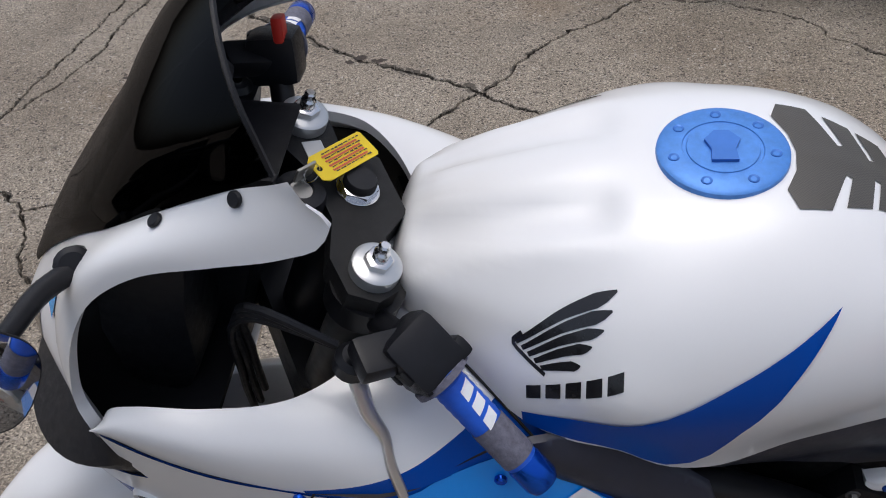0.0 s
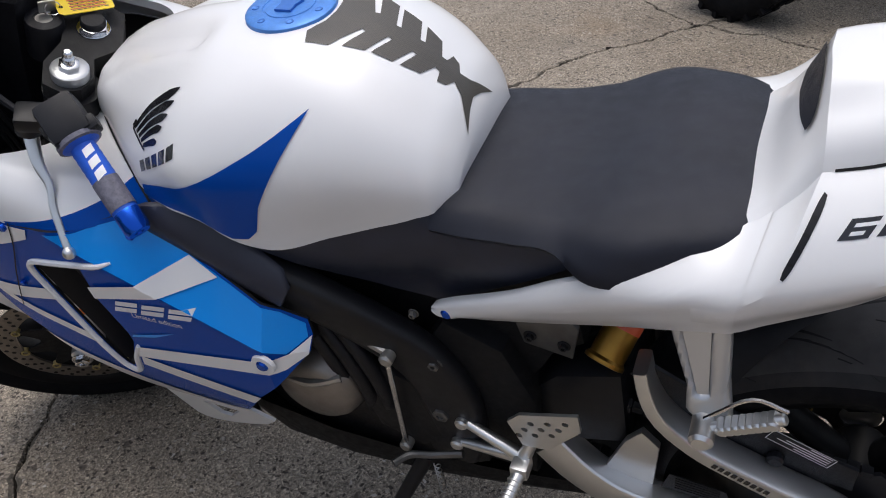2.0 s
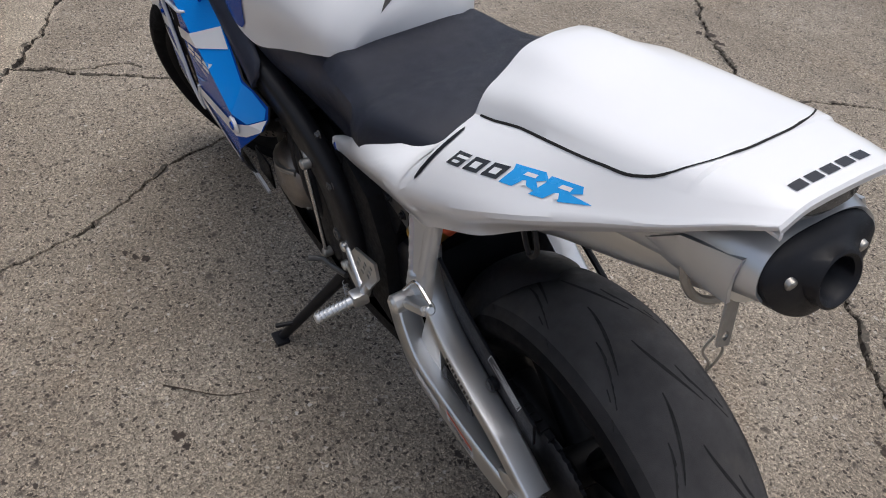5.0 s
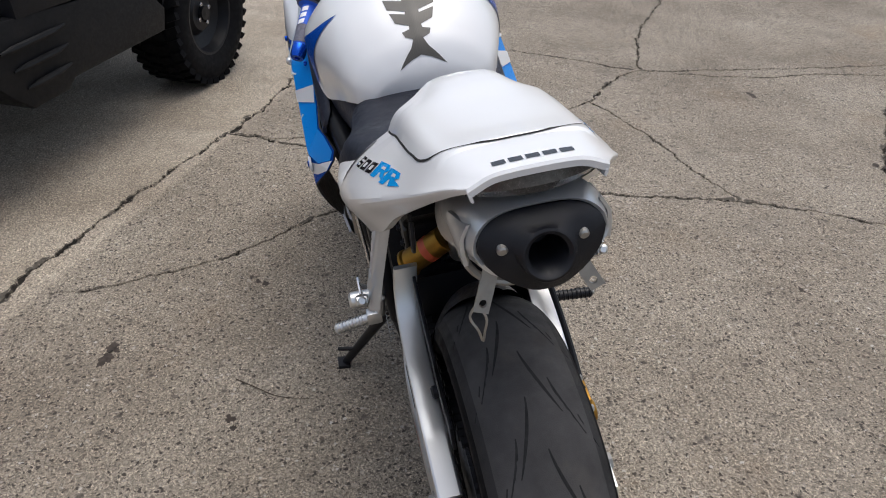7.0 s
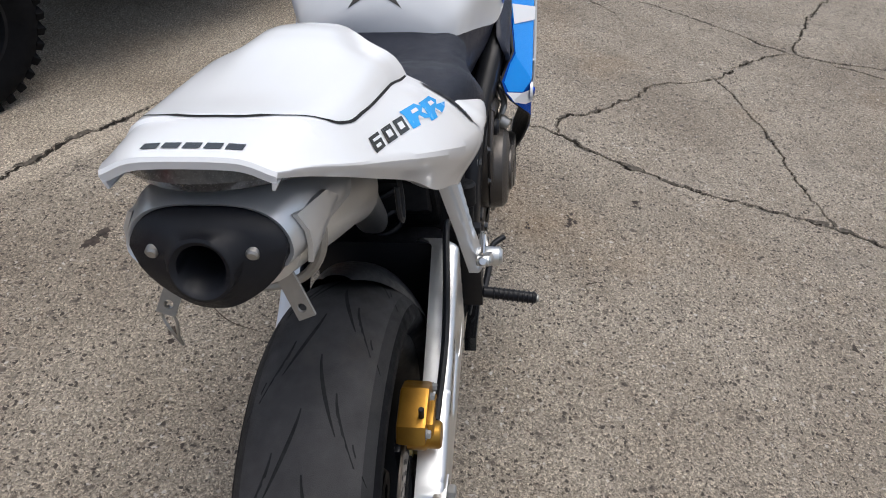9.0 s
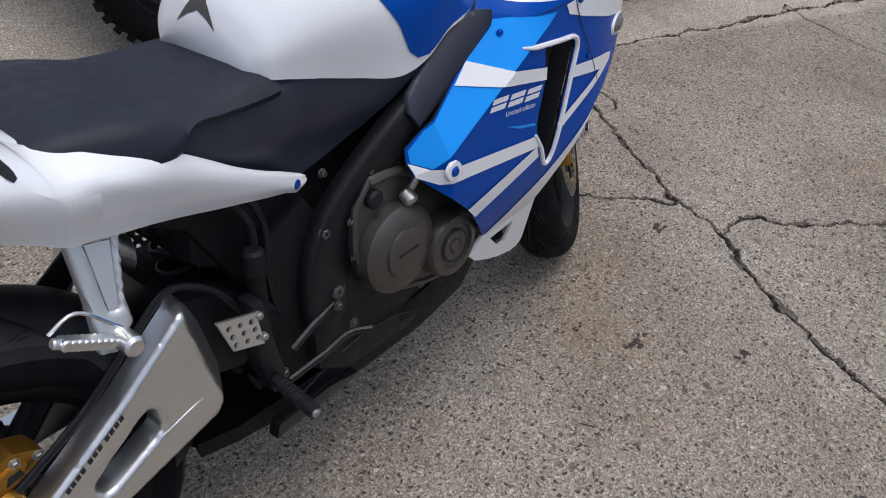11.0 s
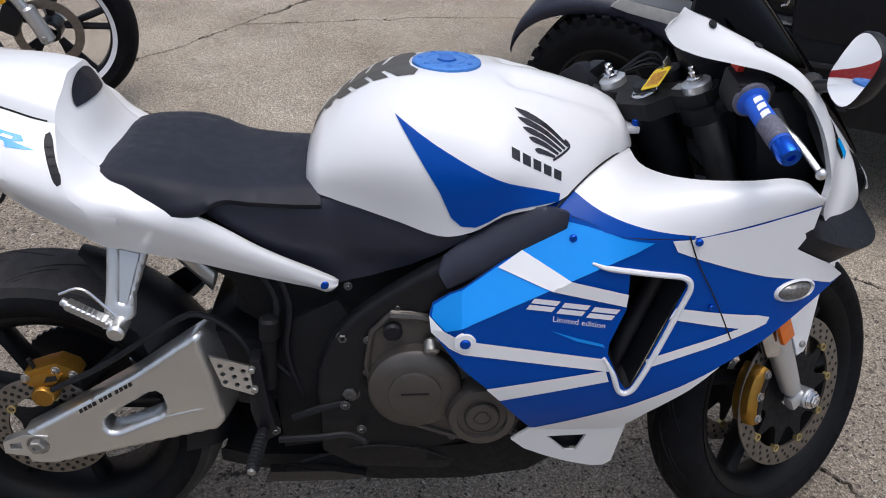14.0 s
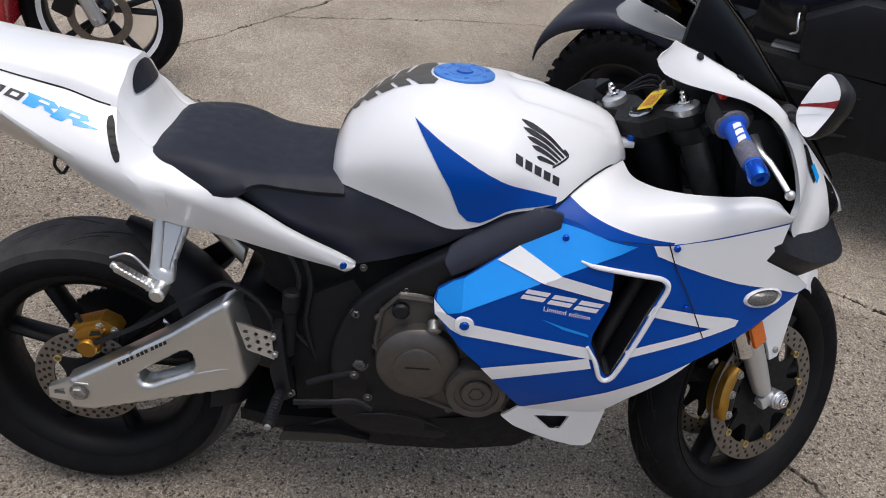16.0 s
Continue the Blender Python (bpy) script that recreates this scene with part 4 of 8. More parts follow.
for s in (1, -1):
    cast = side_cast(tail_tree, s)
    # vent slot with four vanes
    wide = 0.0058 if s > 0 else 0.0115
    slot = ribbon([(0.1262 + (0.889 - z) * 0.40, z) for z in np.linspace(0.889, 0.829, 13)], [wide * f for f in (0.5, 0.85, 1, 1, 1, 1, 1, 1, 1, 1, 1, 0.85, 0.5)])
    vent = decal("tail_vent", [slot], cast, BLACKPL, tail, "black vent slot", step=0.006, lift=0.001)
    vanes = []
    for k in range(4):
        z = 0.874 - 0.011 * k
        x = 0.1262 + (0.889 - z) * 0.40
        vanes.append([(x - wide * 0.36, z), (x + wide * 0.36, z), (x + wide * 0.36, z + 0.0022), (x - wide * 0.36, z + 0.0022)])
    decal("vane", vanes, cast, GREYPL, vent, lift=0.0018)
    # the number in dark slanted block figures and two light blue flashes along a rising line
    p0, p1 = (np.array((-0.112, 0.932)), np.array((0.116, 0.872))) if s < 0 else (np.array((0.112, 0.866)), np.array((-0.088, 0.9255)))
    lay = lambda q: [tuple(p0 + (p1 - p0) * u + np.array((0, v * 0.0125))) for u, v in q]
    dark = [lay([(0.145 * k, 0), (0.145 * k + 0.115, 0), (0.145 * k + 0.158, 1), (0.145 * k + 0.045, 1)]) for k in range(3)]
    slots = [lay([(0.145 * k + 0.044, 0.28), (0.145 * k + 0.098, 0.28), (0.145 * k + 0.116, 0.72), (0.145 * k + 0.062, 0.72)]) for k in (1, 2)]
    slots += [lay([(0.041, 0.20), (0.095, 0.20), (0.103, 0.40), (0.049, 0.40)]), lay([(0.056, 0.60), (0.150, 0.60), (0.158, 0.78), (0.064, 0.78)])]
    light = [lay([(0.43, -0.1), (0.47, 0.9), (0.46, 1.25), (0.66, 1.2), (0.70, 0.75), (0.64, 0.5), (0.70, -0.25), (0.60, 0.1), (0.56, 0.35), (0.52, -0.15)]),
             lay([(0.64, -0.35), (0.69, 0.55), (0.70, 1.05), (0.90, 0.95), (0.92, 0.5), (0.86, 0.3), (1.0, 0.0), (0.82, -0.35), (0.77, 0.1), (0.73, -0.4)])]
    decal("model_block", dark, cast, DECALBLACK, tail, "black slanted number 600", step=0.008)
    slots += [lay([(0.545, 0.72), (0.625, 0.68), (0.632, 0.92), (0.560, 0.95)]), lay([(0.575, 0.02), (0.600, 0.12), (0.585, 0.42), (0.560, 0.36)]), lay([(0.775, 0.48), (0.850, 0.44), (0.855, 0.70), (0.790, 0.74)]), lay([(0.795, -0.28), (0.815, -0.20), (0.800, 0.18), (0.775, 0.12)])]
    decal("model_flash", light, cast, DECALBLUE, tail, "light blue slanted flashes", step=0.008)
    for q in slots:
        decal("model_slot", [q], cast, WHITE, tail, "white opening of a figure", step=0.008, lift=0.0011)

pad = [(0.062 * math.cos(w), 0.908 + 0.044 * math.sin(w)) for w in np.linspace(0, math.pi, 18)]
decal("back_pad", [pad], front_cast(tail_tree), SEATMAT, tail, "black padded bump stop", step=0.012, lift=0.003)
cast = top_cast(tail_tree)
bars = [[(-0.2265, -0.041 + 0.0168 * k), (-0.2265, -0.0275 + 0.0168 * k), (-0.2165, -0.0275 + 0.0168 * k), (-0.2165, -0.041 + 0.0168 * k)] for k in range(5)]
decal("name_bar", bars, cast, DECALBLACK, tail, "row of plain black bars", step=0.008)
seam = smooth([(0.122, 0.1065), (0.070, 0.104), (0.0, 0.102), (-0.070, 0.098), (-0.110, 0.093), (-0.138, 0.082), (-0.155, 0.060), (-0.162, 0.030), (-0.163, 0.0)], 50)
decal("parting_line", [ribbon(seam, 0.0019)], cast, GROOVE, tail, "dark parting line of the seat cover", step=0.02)
decal("parting_line", [[(x, -y) for x, y in ribbon(seam, 0.0019)]], cast, GROOVE, tail, "dark parting line of the seat cover", step=0.02)

# tail lamp strip under the rear edge
grid = []
for b in np.linspace(-1, 1, 17):
    x, y = -0.237 + 0.035 * b * b, 0.066 * b
    zt, zb = 0.988 - 0.014 * b * b, 0.966 - 0.008 * b * b
    grid.append([(x + 0.05, y * 0.96, zt), (x, y, zt), (x - 0.003, y, (zt + zb) / 2), (x + 0.004, y * 0.98, zb), (x + 0.05, y * 0.92, zb)])
part("tail_lamp", add_grid(bmesh.new(), grid, close_v=True, cap=True), LAMPGREY, bike, "smoked tail lamp strip")
# ---- fairing ----
def panel_y(x, z):
    """Half width of the side fairing."""
    y = 0.243
    if x > 1.12:
        y -= 1.2 * (x - 1.12) ** 2
    if x < 0.74:
        y -= (0.74 - x) * 0.7
    if z < 0.55:
        y -= 1.5 * (0.55 - z) ** 2
    ridge = 0.607 + 0.515 * (x - 0.72)
    d = (z - ridge) * 0.88
    if x < 1.02 and d > 0:
        y -= 0.72 * d * min(1, max(0, (1.02 - x) / 0.06))
    return y


SIDE = [(0.892, 0.786), (0.850, 0.748), (0.794, 0.708), (0.722, 0.656), (0.696, 0.632), (0.690, 0.612), (0.692, 0.592), (0.726, 0.556), (0.784, 0.497), (0.868, 0.384), (0.940, 0.372), (1.020, 0.380), (1.060, 0.432), (1.118, 0.490), (1.160, 0.540), (1.228, 0.582), (1.290, 0.628), (1.358, 0.672),
        (1.322, 0.702), (1.246, 0.743), (1.270, 0.775), (1.275, 0.812), (1.210, 0.802), (1.127, 0.783), (1.074, 0.771), (0.977, 0.768)]
SCOOP = [(0.990, 0.712), (1.074, 0.701), (1.079, 0.690), (1.018, 0.498), (1.010, 0.494), (1.000, 0.508), (0.972, 0.566), (0.972, 0.585), (0.992, 0.650)]


def side_fairing(s):
    place = lambda u, v, d: (u, s * (panel_y(u, v) - d), v)
    p = part("side_fairing", plate(SIDE, place, 0.004, 0.012, [SCOOP], lining=True), [BLUE, BLACKPL], bike, "deep blue side fairing with white stripes", sharp=14)
    out = lambda u, v, lift=0.001: Vector((u, s * (panel_y(u, v) + lift), v))

    def film(name, polys, material, label="", lift=0.0016):
        return decal(name, polys, out, material, p, label, step=0.010, lift=lift, sharp=14)

    film("light_blue_band", [[(0.697, 0.629), (0.723, 0.655), (0.794, 0.706), (0.850, 0.746), (0.886, 0.778), (0.926, 0.774), (0.975, 0.766), (1.020, 0.765), (0.996, 0.7491), (0.974, 0.7378), (0.893, 0.6961), (0.858, 0.6781), (0.757, 0.6261), (0.738, 0.6150), (0.716, 0.6005), (0.694, 0.612)]], SKYBLUE, "light blue band")
    film("white_area", [[(1.046, 0.7685), (1.074, 0.770), (1.127, 0.782), (1.210, 0.801), (1.274, 0.811), (1.269, 0.776), (1.247, 0.744), (1.322, 0.702), (1.357, 0.673), (1.335, 0.664), (1.280, 0.684), (1.201, 0.703), (1.097, 0.735), (1.056, 0.7500)],
                        [(0.868, 0.385), (0.940, 0.373), (1.019, 0.381), (1.059, 0.432), (1.117, 0.490), (1.158, 0.539), (1.100, 0.498), (1.020, 0.450), (0.940, 0.415)]], WHITE, "white painted edge")
    stripes = [
        [(0.830, 0.733), (0.902, 0.7010), (0.991, 0.678), (0.990, 0.656), (0.885, 0.6815), (0.794, 0.706)],
        [(0.690, 0.612), (0.713, 0.600), (0.966, 0.558), (0.984, 0.532), (0.722, 0.572), (0.693, 0.590)],
        [(0.782, 0.498), (0.972, 0.535), (0.980, 0.512), (0.806, 0.470)],
        [(1.068, 0.652), (1.205, 0.633), (1.226, 0.626), (1.222, 0.614), (1.040, 0.540), (1.033, 0.556), (1.176, 0.611), (1.060, 0.632)],
    ]
    film("stripe", [stripes[0]], WHITE, "white stripe", 0.0042)
    for q in stripes[1:]:
        film("stripe", [q], WHITE, "white stripe", 0.0022)
    # raised white rim round the air scoop
    rim = [(0.932, 0.728), (0.960, 0.722), (1.030, 0.712), (1.070, 0.708), (1.084, 0.700), (1.086, 0.686), (1.052, 0.580), (1.022, 0.492), (1.010, 0.482), (0.998, 0.490), (0.984, 0.530), (0.966, 0.560)]
    line = bent(rim, 90)
    bm = tube([out(u, v, 0.002) for u, v in line], np.interp(np.linspace(0, 1, 90), [0, 0.06, 0.9, 1], [0.002, 0.0048, 0.0048, 0.003]), 8)
    part("scoop_rim", bm, WHITE, p, "raised white rim of the air scoop")
    # dark duct behind the scoop
    inner = [place(u, v, 0.004) for u, v in SCOOP]
    mid = [(0.6 * x + 0.4 * 0.99, s * (abs(y) - 0.07), 0.7 * z + 0.3 * 0.60) for x, y, z in inner]
    bm = add_grid(bmesh.new(), [inner, mid], close_v=True)
    bm.faces.new([bm.verts.new(q) for q in mid])
    part("scoop_duct", bm, BLACKPL, p, "black duct inside the scoop")
    part("radiator_hose", tube(smooth([(1.045, s * 0.205, 0.69), (1.025, s * 0.200, 0.62), (1.000, s * 0.205, 0.55), (0.995, s * 0.20, 0.52)], 12), 0.014, 10), SATIN, p, "black radiator hose")
    # seam between the panels
    film("panel_seam", [ribbon(smooth([(1.069, 0.778), (1.088, 0.735), (1.120, 0.680), (1.166, 0.592)], 16), 0.0022)], GROOVE, "dark seam between panels", 0.0026)
    # screws
    for u, v, r in ((0.745, 0.590, 0.0085), (1.085, 0.767, 0.006), (0.905, 0.757, 0.006), (1.122, 0.655, 0.004)):
        a, b = out(u, v, 0.0), out(u, v, 0.007)
        part("fairing_screw", rod(a, b, r, 18), ANOBLUE, p, "blue anodised screw")
        if r > 0.008:
            part("screw_collar", moved(spin([(0.009, 0.004), (0.0165, 0.0035), (0.018, -0.002)], 24, "z"), aimed(a, b)), WHITE, p, "white collar round the screw")
    # maker's mark as slanted plain shapes, and the line of writing below it
    marks = []
    for k in range(3):
        x0 = (0.838 if s < 0 else 0.822) + 0.047 * k
        z0 = 0.664 - 0.17 * (x0 - 0.826)
        up, dn = np.array((0.010, 0.0095)), np.array((-0.002, -0.0095))
        at = np.array((x0, z0))
        for lo, hi in ((0.0, 0.43), (0.57, 1.0)):
            q0, q1 = at + dn + (up - dn) * lo, at + dn + (up - dn) * hi
            run = np.array((0.040, -0.0054))
            marks.append([tuple(q0), tuple(q0 + run), tuple(q1 + run), tuple(q1)])
    if s > 0:
        marks = [[(0.894 * 2 - x, z + 0.27 * (x - 0.894)) for x, z in q] for q in marks]
    for q in marks:
        film("mark_shape", [q], DECALSILVER, "pale slanted bar", 0.0018)
    x0, tilt = (0.878, -0.16) if s < 0 else (0.940, 0.0)
    writing("lettering", "Limited edition", 0.0138, lambda a, b: out(x0 - s * a, 0.630 + tilt * a + b, 0.002), DECALSILVER, p, "pale writing")
    # flat film of lighter blue, painted as the highlight on a bevelled crease
    film("highlight_flash", [[(0.878, 0.612), (0.920, 0.592), (0.966, 0.580), (0.962, 0.586), (0.920, 0.598)]], SKYBLUE, "thin crease highlight painted in light blue", 0.0016)
    # turn signal
    sig = spin([(0.0001, 0.012), (0.016, 0.010), (0.024, 0.003), (0.026, -0.004)], 24, "z")
    moved(sig, Matrix.Diagonal((1.25, 0.62, 1, 1)))
    at = out(1.262, 0.668, 0.0)
    m = Matrix.Translation(at) @ Vector((0.28, s * 0.96, 0)).to_track_quat("Z", "Y").to_matrix().to_4x4()
    part("turn_signal", moved(sig, m), CLEARLENS, p, "clear flush turn signal in a white bezel")
    bez = spin([(0.025, 0.001), (0.0275, 0.005), (0.031, 0.001), (0.031, -0.006)], 28, "z")
    part("signal_bezel", moved(moved(bez, Matrix.Diagonal((1.25, 0.66, 1, 1))), m), WHITE, p, "white signal bezel")
    # lower lip with a notch
    lip = [(0.868, 0.386), (0.836, 0.353), (0.862, 0.326), (0.900, 0.305), (0.945, 0.285), (0.990, 0.272), (1.012, 0.273), (1.024, 0.285), (1.032, 0.388), (0.940, 0.376)]
    notch = [(0.898, 0.360), (0.968, 0.364), (0.955, 0.318), (0.936, 0.318)]
    lp = lambda u, v, d: (u, s * (panel_y(u, 0.385) - (0.385 - v) * 0.24 - d), v)
    part("lower_lip", plate(lip, lp, 0.006, 0.02, [notch]), WHITE, p, "white lower lip with a dark notch")
    bk = plate([(0.89, 0.375), (0.975, 0.375), (0.975, 0.312), (0.89, 0.312)], lambda u, v, d: (u, s * (panel_y(u, 0.385) - 0.035 - d), v), 0.004, 0.05)
    part("notch_backing", bk, BLACKPL, p)
    return p


both(side_fairing)

# upper shoulder between the tank seam, the cockpit edge and the outer ridge
OUTER = [(0.880, 0.786), (0.930, 0.772), (0.977, 0.768), (1.074, 0.771), (1.127, 0.783), (1.210, 0.802), (1.275, 0.812)]
EDGE = [(1.012, 0.076, 0.850), (1.020, 0.100, 0.838), (1.048, 0.150, 0.836), (1.084, 0.185, 0.842), (1.164, 0.205, 0.848), (1.225, 0.208, 0.852), (1.252, 0.206, 0.843), (1.274, 0.207, 0.812)]


def shoulder(s):
    a = smooth([(x, panel_y(x, z) - 0.0005, z) for x, z in OUTER], 44)
    b = smooth(EDGE, 44)
    grid = []
    for k in range(44):
        # columns crowd into the blue stripe that runs out along the lower edge
        wide = 0.02 + 0.22 * max(0.0, (1.085 - a[k][0]) / 0.205) ** 0.8
        row = []
        for u in np.r_[np.linspace(0, wide, 5, endpoint=False), np.linspace(wide, 1, 14)]:
            q = a[k] * (1 - u) + b[k] * u
            q = q + np.array((0, 0.004 + 0.006 * min(1, k / 10), 0.014)) * math.sin(math.pi * u)
            row.append((q[0], s * q[1], q[2]))
        row.append((b[k][0], s * (b[k][1] - 0.004), b[k][2] - 0.012))
        grid.append(row)
    # flange tucked under the tank edge
    grid.insert(0, [(x - 0.022, y - s * 0.004, z - 0.006) for x, y, z in grid[0]])
    p = part("upper_shoulder", add_grid(bmesh.new(), grid), [WHITE, BLUE], bike, "white shoulder panel with the end of a blue stripe", sharp=60)
    cols = len(grid[0]) - 1
    p.data.polygons.foreach_set("material_index", [int(i % cols < 5 and a[max(i // cols - 1, 0)][0] < 1.078) for i in range(len(p.data.polygons))])
    part("tank_seam", tube([(x - 0.003, y + s * 0.001, z + 0.0015) for x, y, z in grid[1][:-1]], 0.0016, 6), GROOVE, p, "dark seam against the tank")
    return p


both(shoulder)

def nx(x):
    """The nose is drawn in a little ahead of the cockpit."""
    return x if x < 1.2 else 1.2 + (x - 1.2) * 0.93


# nose: the cheek from the cockpit arch to the screen line and the centre
ARCH = [(1.024, 0.176, 1.078), (1.010, 0.180, 1.062), (1.020, 0.184, 1.044), (1.048, 0.184, 1.031), (1.110, 0.182, 1.016), (1.180, 0.180, 0.998), (1.225, 0.184, 0.970), (1.255, 0.192, 0.930), (1.274, 0.200, 0.885), (1.284, 0.208, 0.838), (1.278, 0.215, 0.806), (1.300, 0.200, 0.780), (1.360, 0.150, 0.766), (1.420, 0.085, 0.752), (1.470, 0.0, 0.738)]
SCREEN = [(1.036, 0.166, 1.090), (1.044, 0.164, 1.086), (1.056, 0.160, 1.080), (1.074, 0.155, 1.073), (1.111, 0.148, 1.056), (1.153, 0.142, 1.036), (1.195, 0.134, 1.012), (1.230, 0.122, 0.990), (1.270, 0.104, 0.964), (1.305, 0.084, 0.936), (1.345, 0.060, 0.902), (1.390, 0.034, 0.862), (1.430, 0.015, 0.824), (1.460, 0.004, 0.790), (1.478, 0.0, 0.750)]


def cheek(s):
    a = smooth([(nx(x) if x > 1.29 else x, y, z) for x, y, z in ARCH], 64)
    b = smooth([(nx(x), y, z) for x, y, z in SCREEN], 64)
    grid = []
    for k in range(64):
        e = min(1, k / 12)
        row = [(a[k][0] - 0.004 * e, s * max(0, a[k][1] - 0.002 - 0.010 * e), a[k][2] + 0.004 * e)]
        for u in np.linspace(0, 1, 14):
            q = a[k] * (1 - u) + b[k] * u
            q = q + np.array((0.011, 0.010, 0.006)) * math.sin(math.pi * u) * min(1, k / 20)
            row.append((q[0], s * q[1], q[2]))
        grid.append(row)
    p = part("nose_cheek", add_grid(bmesh.new(), grid), WHITE, bike, "white nose fairing cheek round the cockpit", sharp=60)
    tr = tree_of(p)
    for u, v in ((1.078, 1.058), (1.150, 1.022), (1.225, 0.972)):
        loc, nor, *_ = tr.find_nearest(Vector((u, s * 0.15, v)))
        if nor.y * s < 0:
            nor = -nor
        part("screen_screw", rod(loc, loc + nor * 0.004, 0.0065, 16), BLACKPL, p, "black screen screw")
    cs = side_cast(tr, s)
    decal("headlight_cover", [[(nx(x), z) for x, z in [(1.398, 0.842), (1.430, 0.815), (1.452, 0.778), (1.462, 0.748), (1.424, 0.757), (1.405, 0.800)]]], cs, GLOSSBLACK, p, "dark headlight cover", lift=0.001)
    decal("nose_sticker", [[(nx(x), z) for x, z in [(1.316, 0.912), (1.334, 0.912), (1.352, 0.884), (1.366, 0.850), (1.352, 0.846), (1.334, 0.870)]]], cs, DECALBLACK, p, "small dark sticker", lift=0.001)
    decal("nose_sticker", [[(nx(x), z) for x, z in [(1.346, 0.872), (1.362, 0.868), (1.374, 0.848), (1.362, 0.842)]]], cs, DECALBLUE, p, "small blue sticker", lift=0.0016)
    return p


both(cheek)


def chin(s):
    a = smooth([(1.258, 0.212, 0.802), (1.310, 0.186, 0.782), (1.370, 0.140, 0.766), (1.420, 0.085, 0.752), (1.466, 0.02, 0.740)], 16)
    b = smooth([(1.236, 0.222, 0.742), (1.300, 0.200, 0.706), (1.360, 0.160, 0.686), (1.415, 0.105, 0.690), (1.462, 0.02, 0.702)], 16)
    grid = [[(nx(x), s * y, z) for x, y, z in (a[k], (a[k] + b[k]) / 2 + np.array((0.03, 0.035, 0.0)) * math.sin(math.pi * (k + 1) / 18), b[k])] for k in range(16)]
    return part("intake_duct", add_grid(bmesh.new(), grid), BLACKPL, bike, "black intake duct under the nose")


both(chin)


def windscreen():
    st = [(1.445, 0.010, 0.812, 0.822), (1.390, 0.036, 0.864, 0.888), (1.345, 0.062, 0.904, 0.938), (1.305, 0.086, 0.938, 0.978), (1.270, 0.106, 0.966, 1.012), (1.230, 0.124, 0.992, 1.050), (1.190, 0.136, 1.014, 1.085), (1.150, 0.144, 1.038, 1.116), (1.111, 0.150, 1.058, 1.142), (1.075, 0.154, 1.074, 1.164), (1.052, 0.152, 1.082, 1.178)]
    grid = []
    for k, (x, w, zb, zc) in enumerate(st):
        skew = 0.06 * max(0, k - 5) / 5
        grid.append([(nx(x) + skew * (1 - abs(c)), w * math.sin(c * 1.45) / math.sin(1.45), zb + (zc - zb) * math.cos(c * 1.45) ** 0.8 if abs(c) < 1 else zb) for c in np.linspace(-1, 1, 21)])
    bm = add_grid(bmesh.new(), grid)
    p = part("windscreen", bm, TINT, bike, "dark tinted double-bubble windscreen", sharp=70)
    part("screen_edge", tube([grid[-1][k] for k in range(21)], 0.0025, 6), BLACKPL, p, "black rubber edge trim")
    return p


windscreen()


def mirror(s):
    base = Vector((1.246, s * 0.148, 0.974))
    head = Vector((1.224, s * 0.298, 1.040))
    bm = tube(smooth([base, base + Vector((0.01, s * 0.035, 0.012)), head + Vector((0.03, -s * 0.05, -0.035)), head + Vector((0.03, -s * 0.01, -0.01))], 12), np.linspace(0.010, 0.007, 12), 10)
    bm = rod(base + Vector((0.012, -s * 0.012, -0.012)), base + Vector((-0.004, s * 0.010, 0.012)), 0.016, 16, bm)
    p = part("mirror", bm, BLACKPL, bike, "black mirror on a short stalk")
    outline = []
    for w in np.linspace(0, 2 * math.pi, 28, endpoint=False):
        c, q = math.cos(w), math.sin(w)
        outline.append((0.051 * math.copysign(abs(c) ** 0.6, c), 0.034 * math.copysign(abs(q) ** 0.75, q)))
    face = Vector((-0.93, s * 0.18, 0.10)).normalized()
    m = Matrix.Translation(head) @ face.to_track_quat("Z", "Y").to_matrix().to_4x4() @ Matrix.Rotation(radians(90 + s * 25), 4, "Z")
    grid = []
    for sc, h in ((0.95, 0.004), (1.0, 0.0), (0.98, -0.012), (0.80, -0.028), (0.4, -0.038)):
        grid.append([(u * sc, v * sc, h) for u, v in outline])
    bm = add_grid(bmesh.new(), grid, close_v=True)
    bm.faces.new([bm.verts.new(q) for q in grid[-1]])
    part("mirror_shell", moved(bm, m), BLACKPL, p, "black mirror housing")
    bm = bmesh.new()
    bm.faces.new([bm.verts.new((u * 0.94, v * 0.94, 0.0035)) for u, v in outline])
    part("mirror_glass", moved(bm, m), MIRROR, p, "mirror glass")
    return p


both(mirror)

# ---- front end, turned to the left on the steering axis ----
AXIS, TURN = Vector((1.045, 0, 0.924)), radians(32.5)
RAKE = Vector((-0.407, 0, 0.9135))
STEER = Matrix.Translation(AXIS) @ Matrix.Rotation(TURN, 4, RAKE) @ Matrix.Translation(-AXIS)
FWD = Vector((0.9135, 0, 0.407))
FRONT = Vector((1.395, 0, 0.303))


def turned(name, bm, material, parent=None, label="", sharp=38):
    return part(name, moved(bm, STEER), material, parent or bike, label, sharp)


def on_fork(s, down, out_=0.0, ahead=0.0):
    """A point on a fork leg: metres down from the clamp, outwards and ahead of the leg."""
    return AXIS + Vector((0, s * (0.093 + out_), 0)) - RAKE * down + FWD * (0.022 + ahead)


HEAD = AXIS - RAKE * 0.012


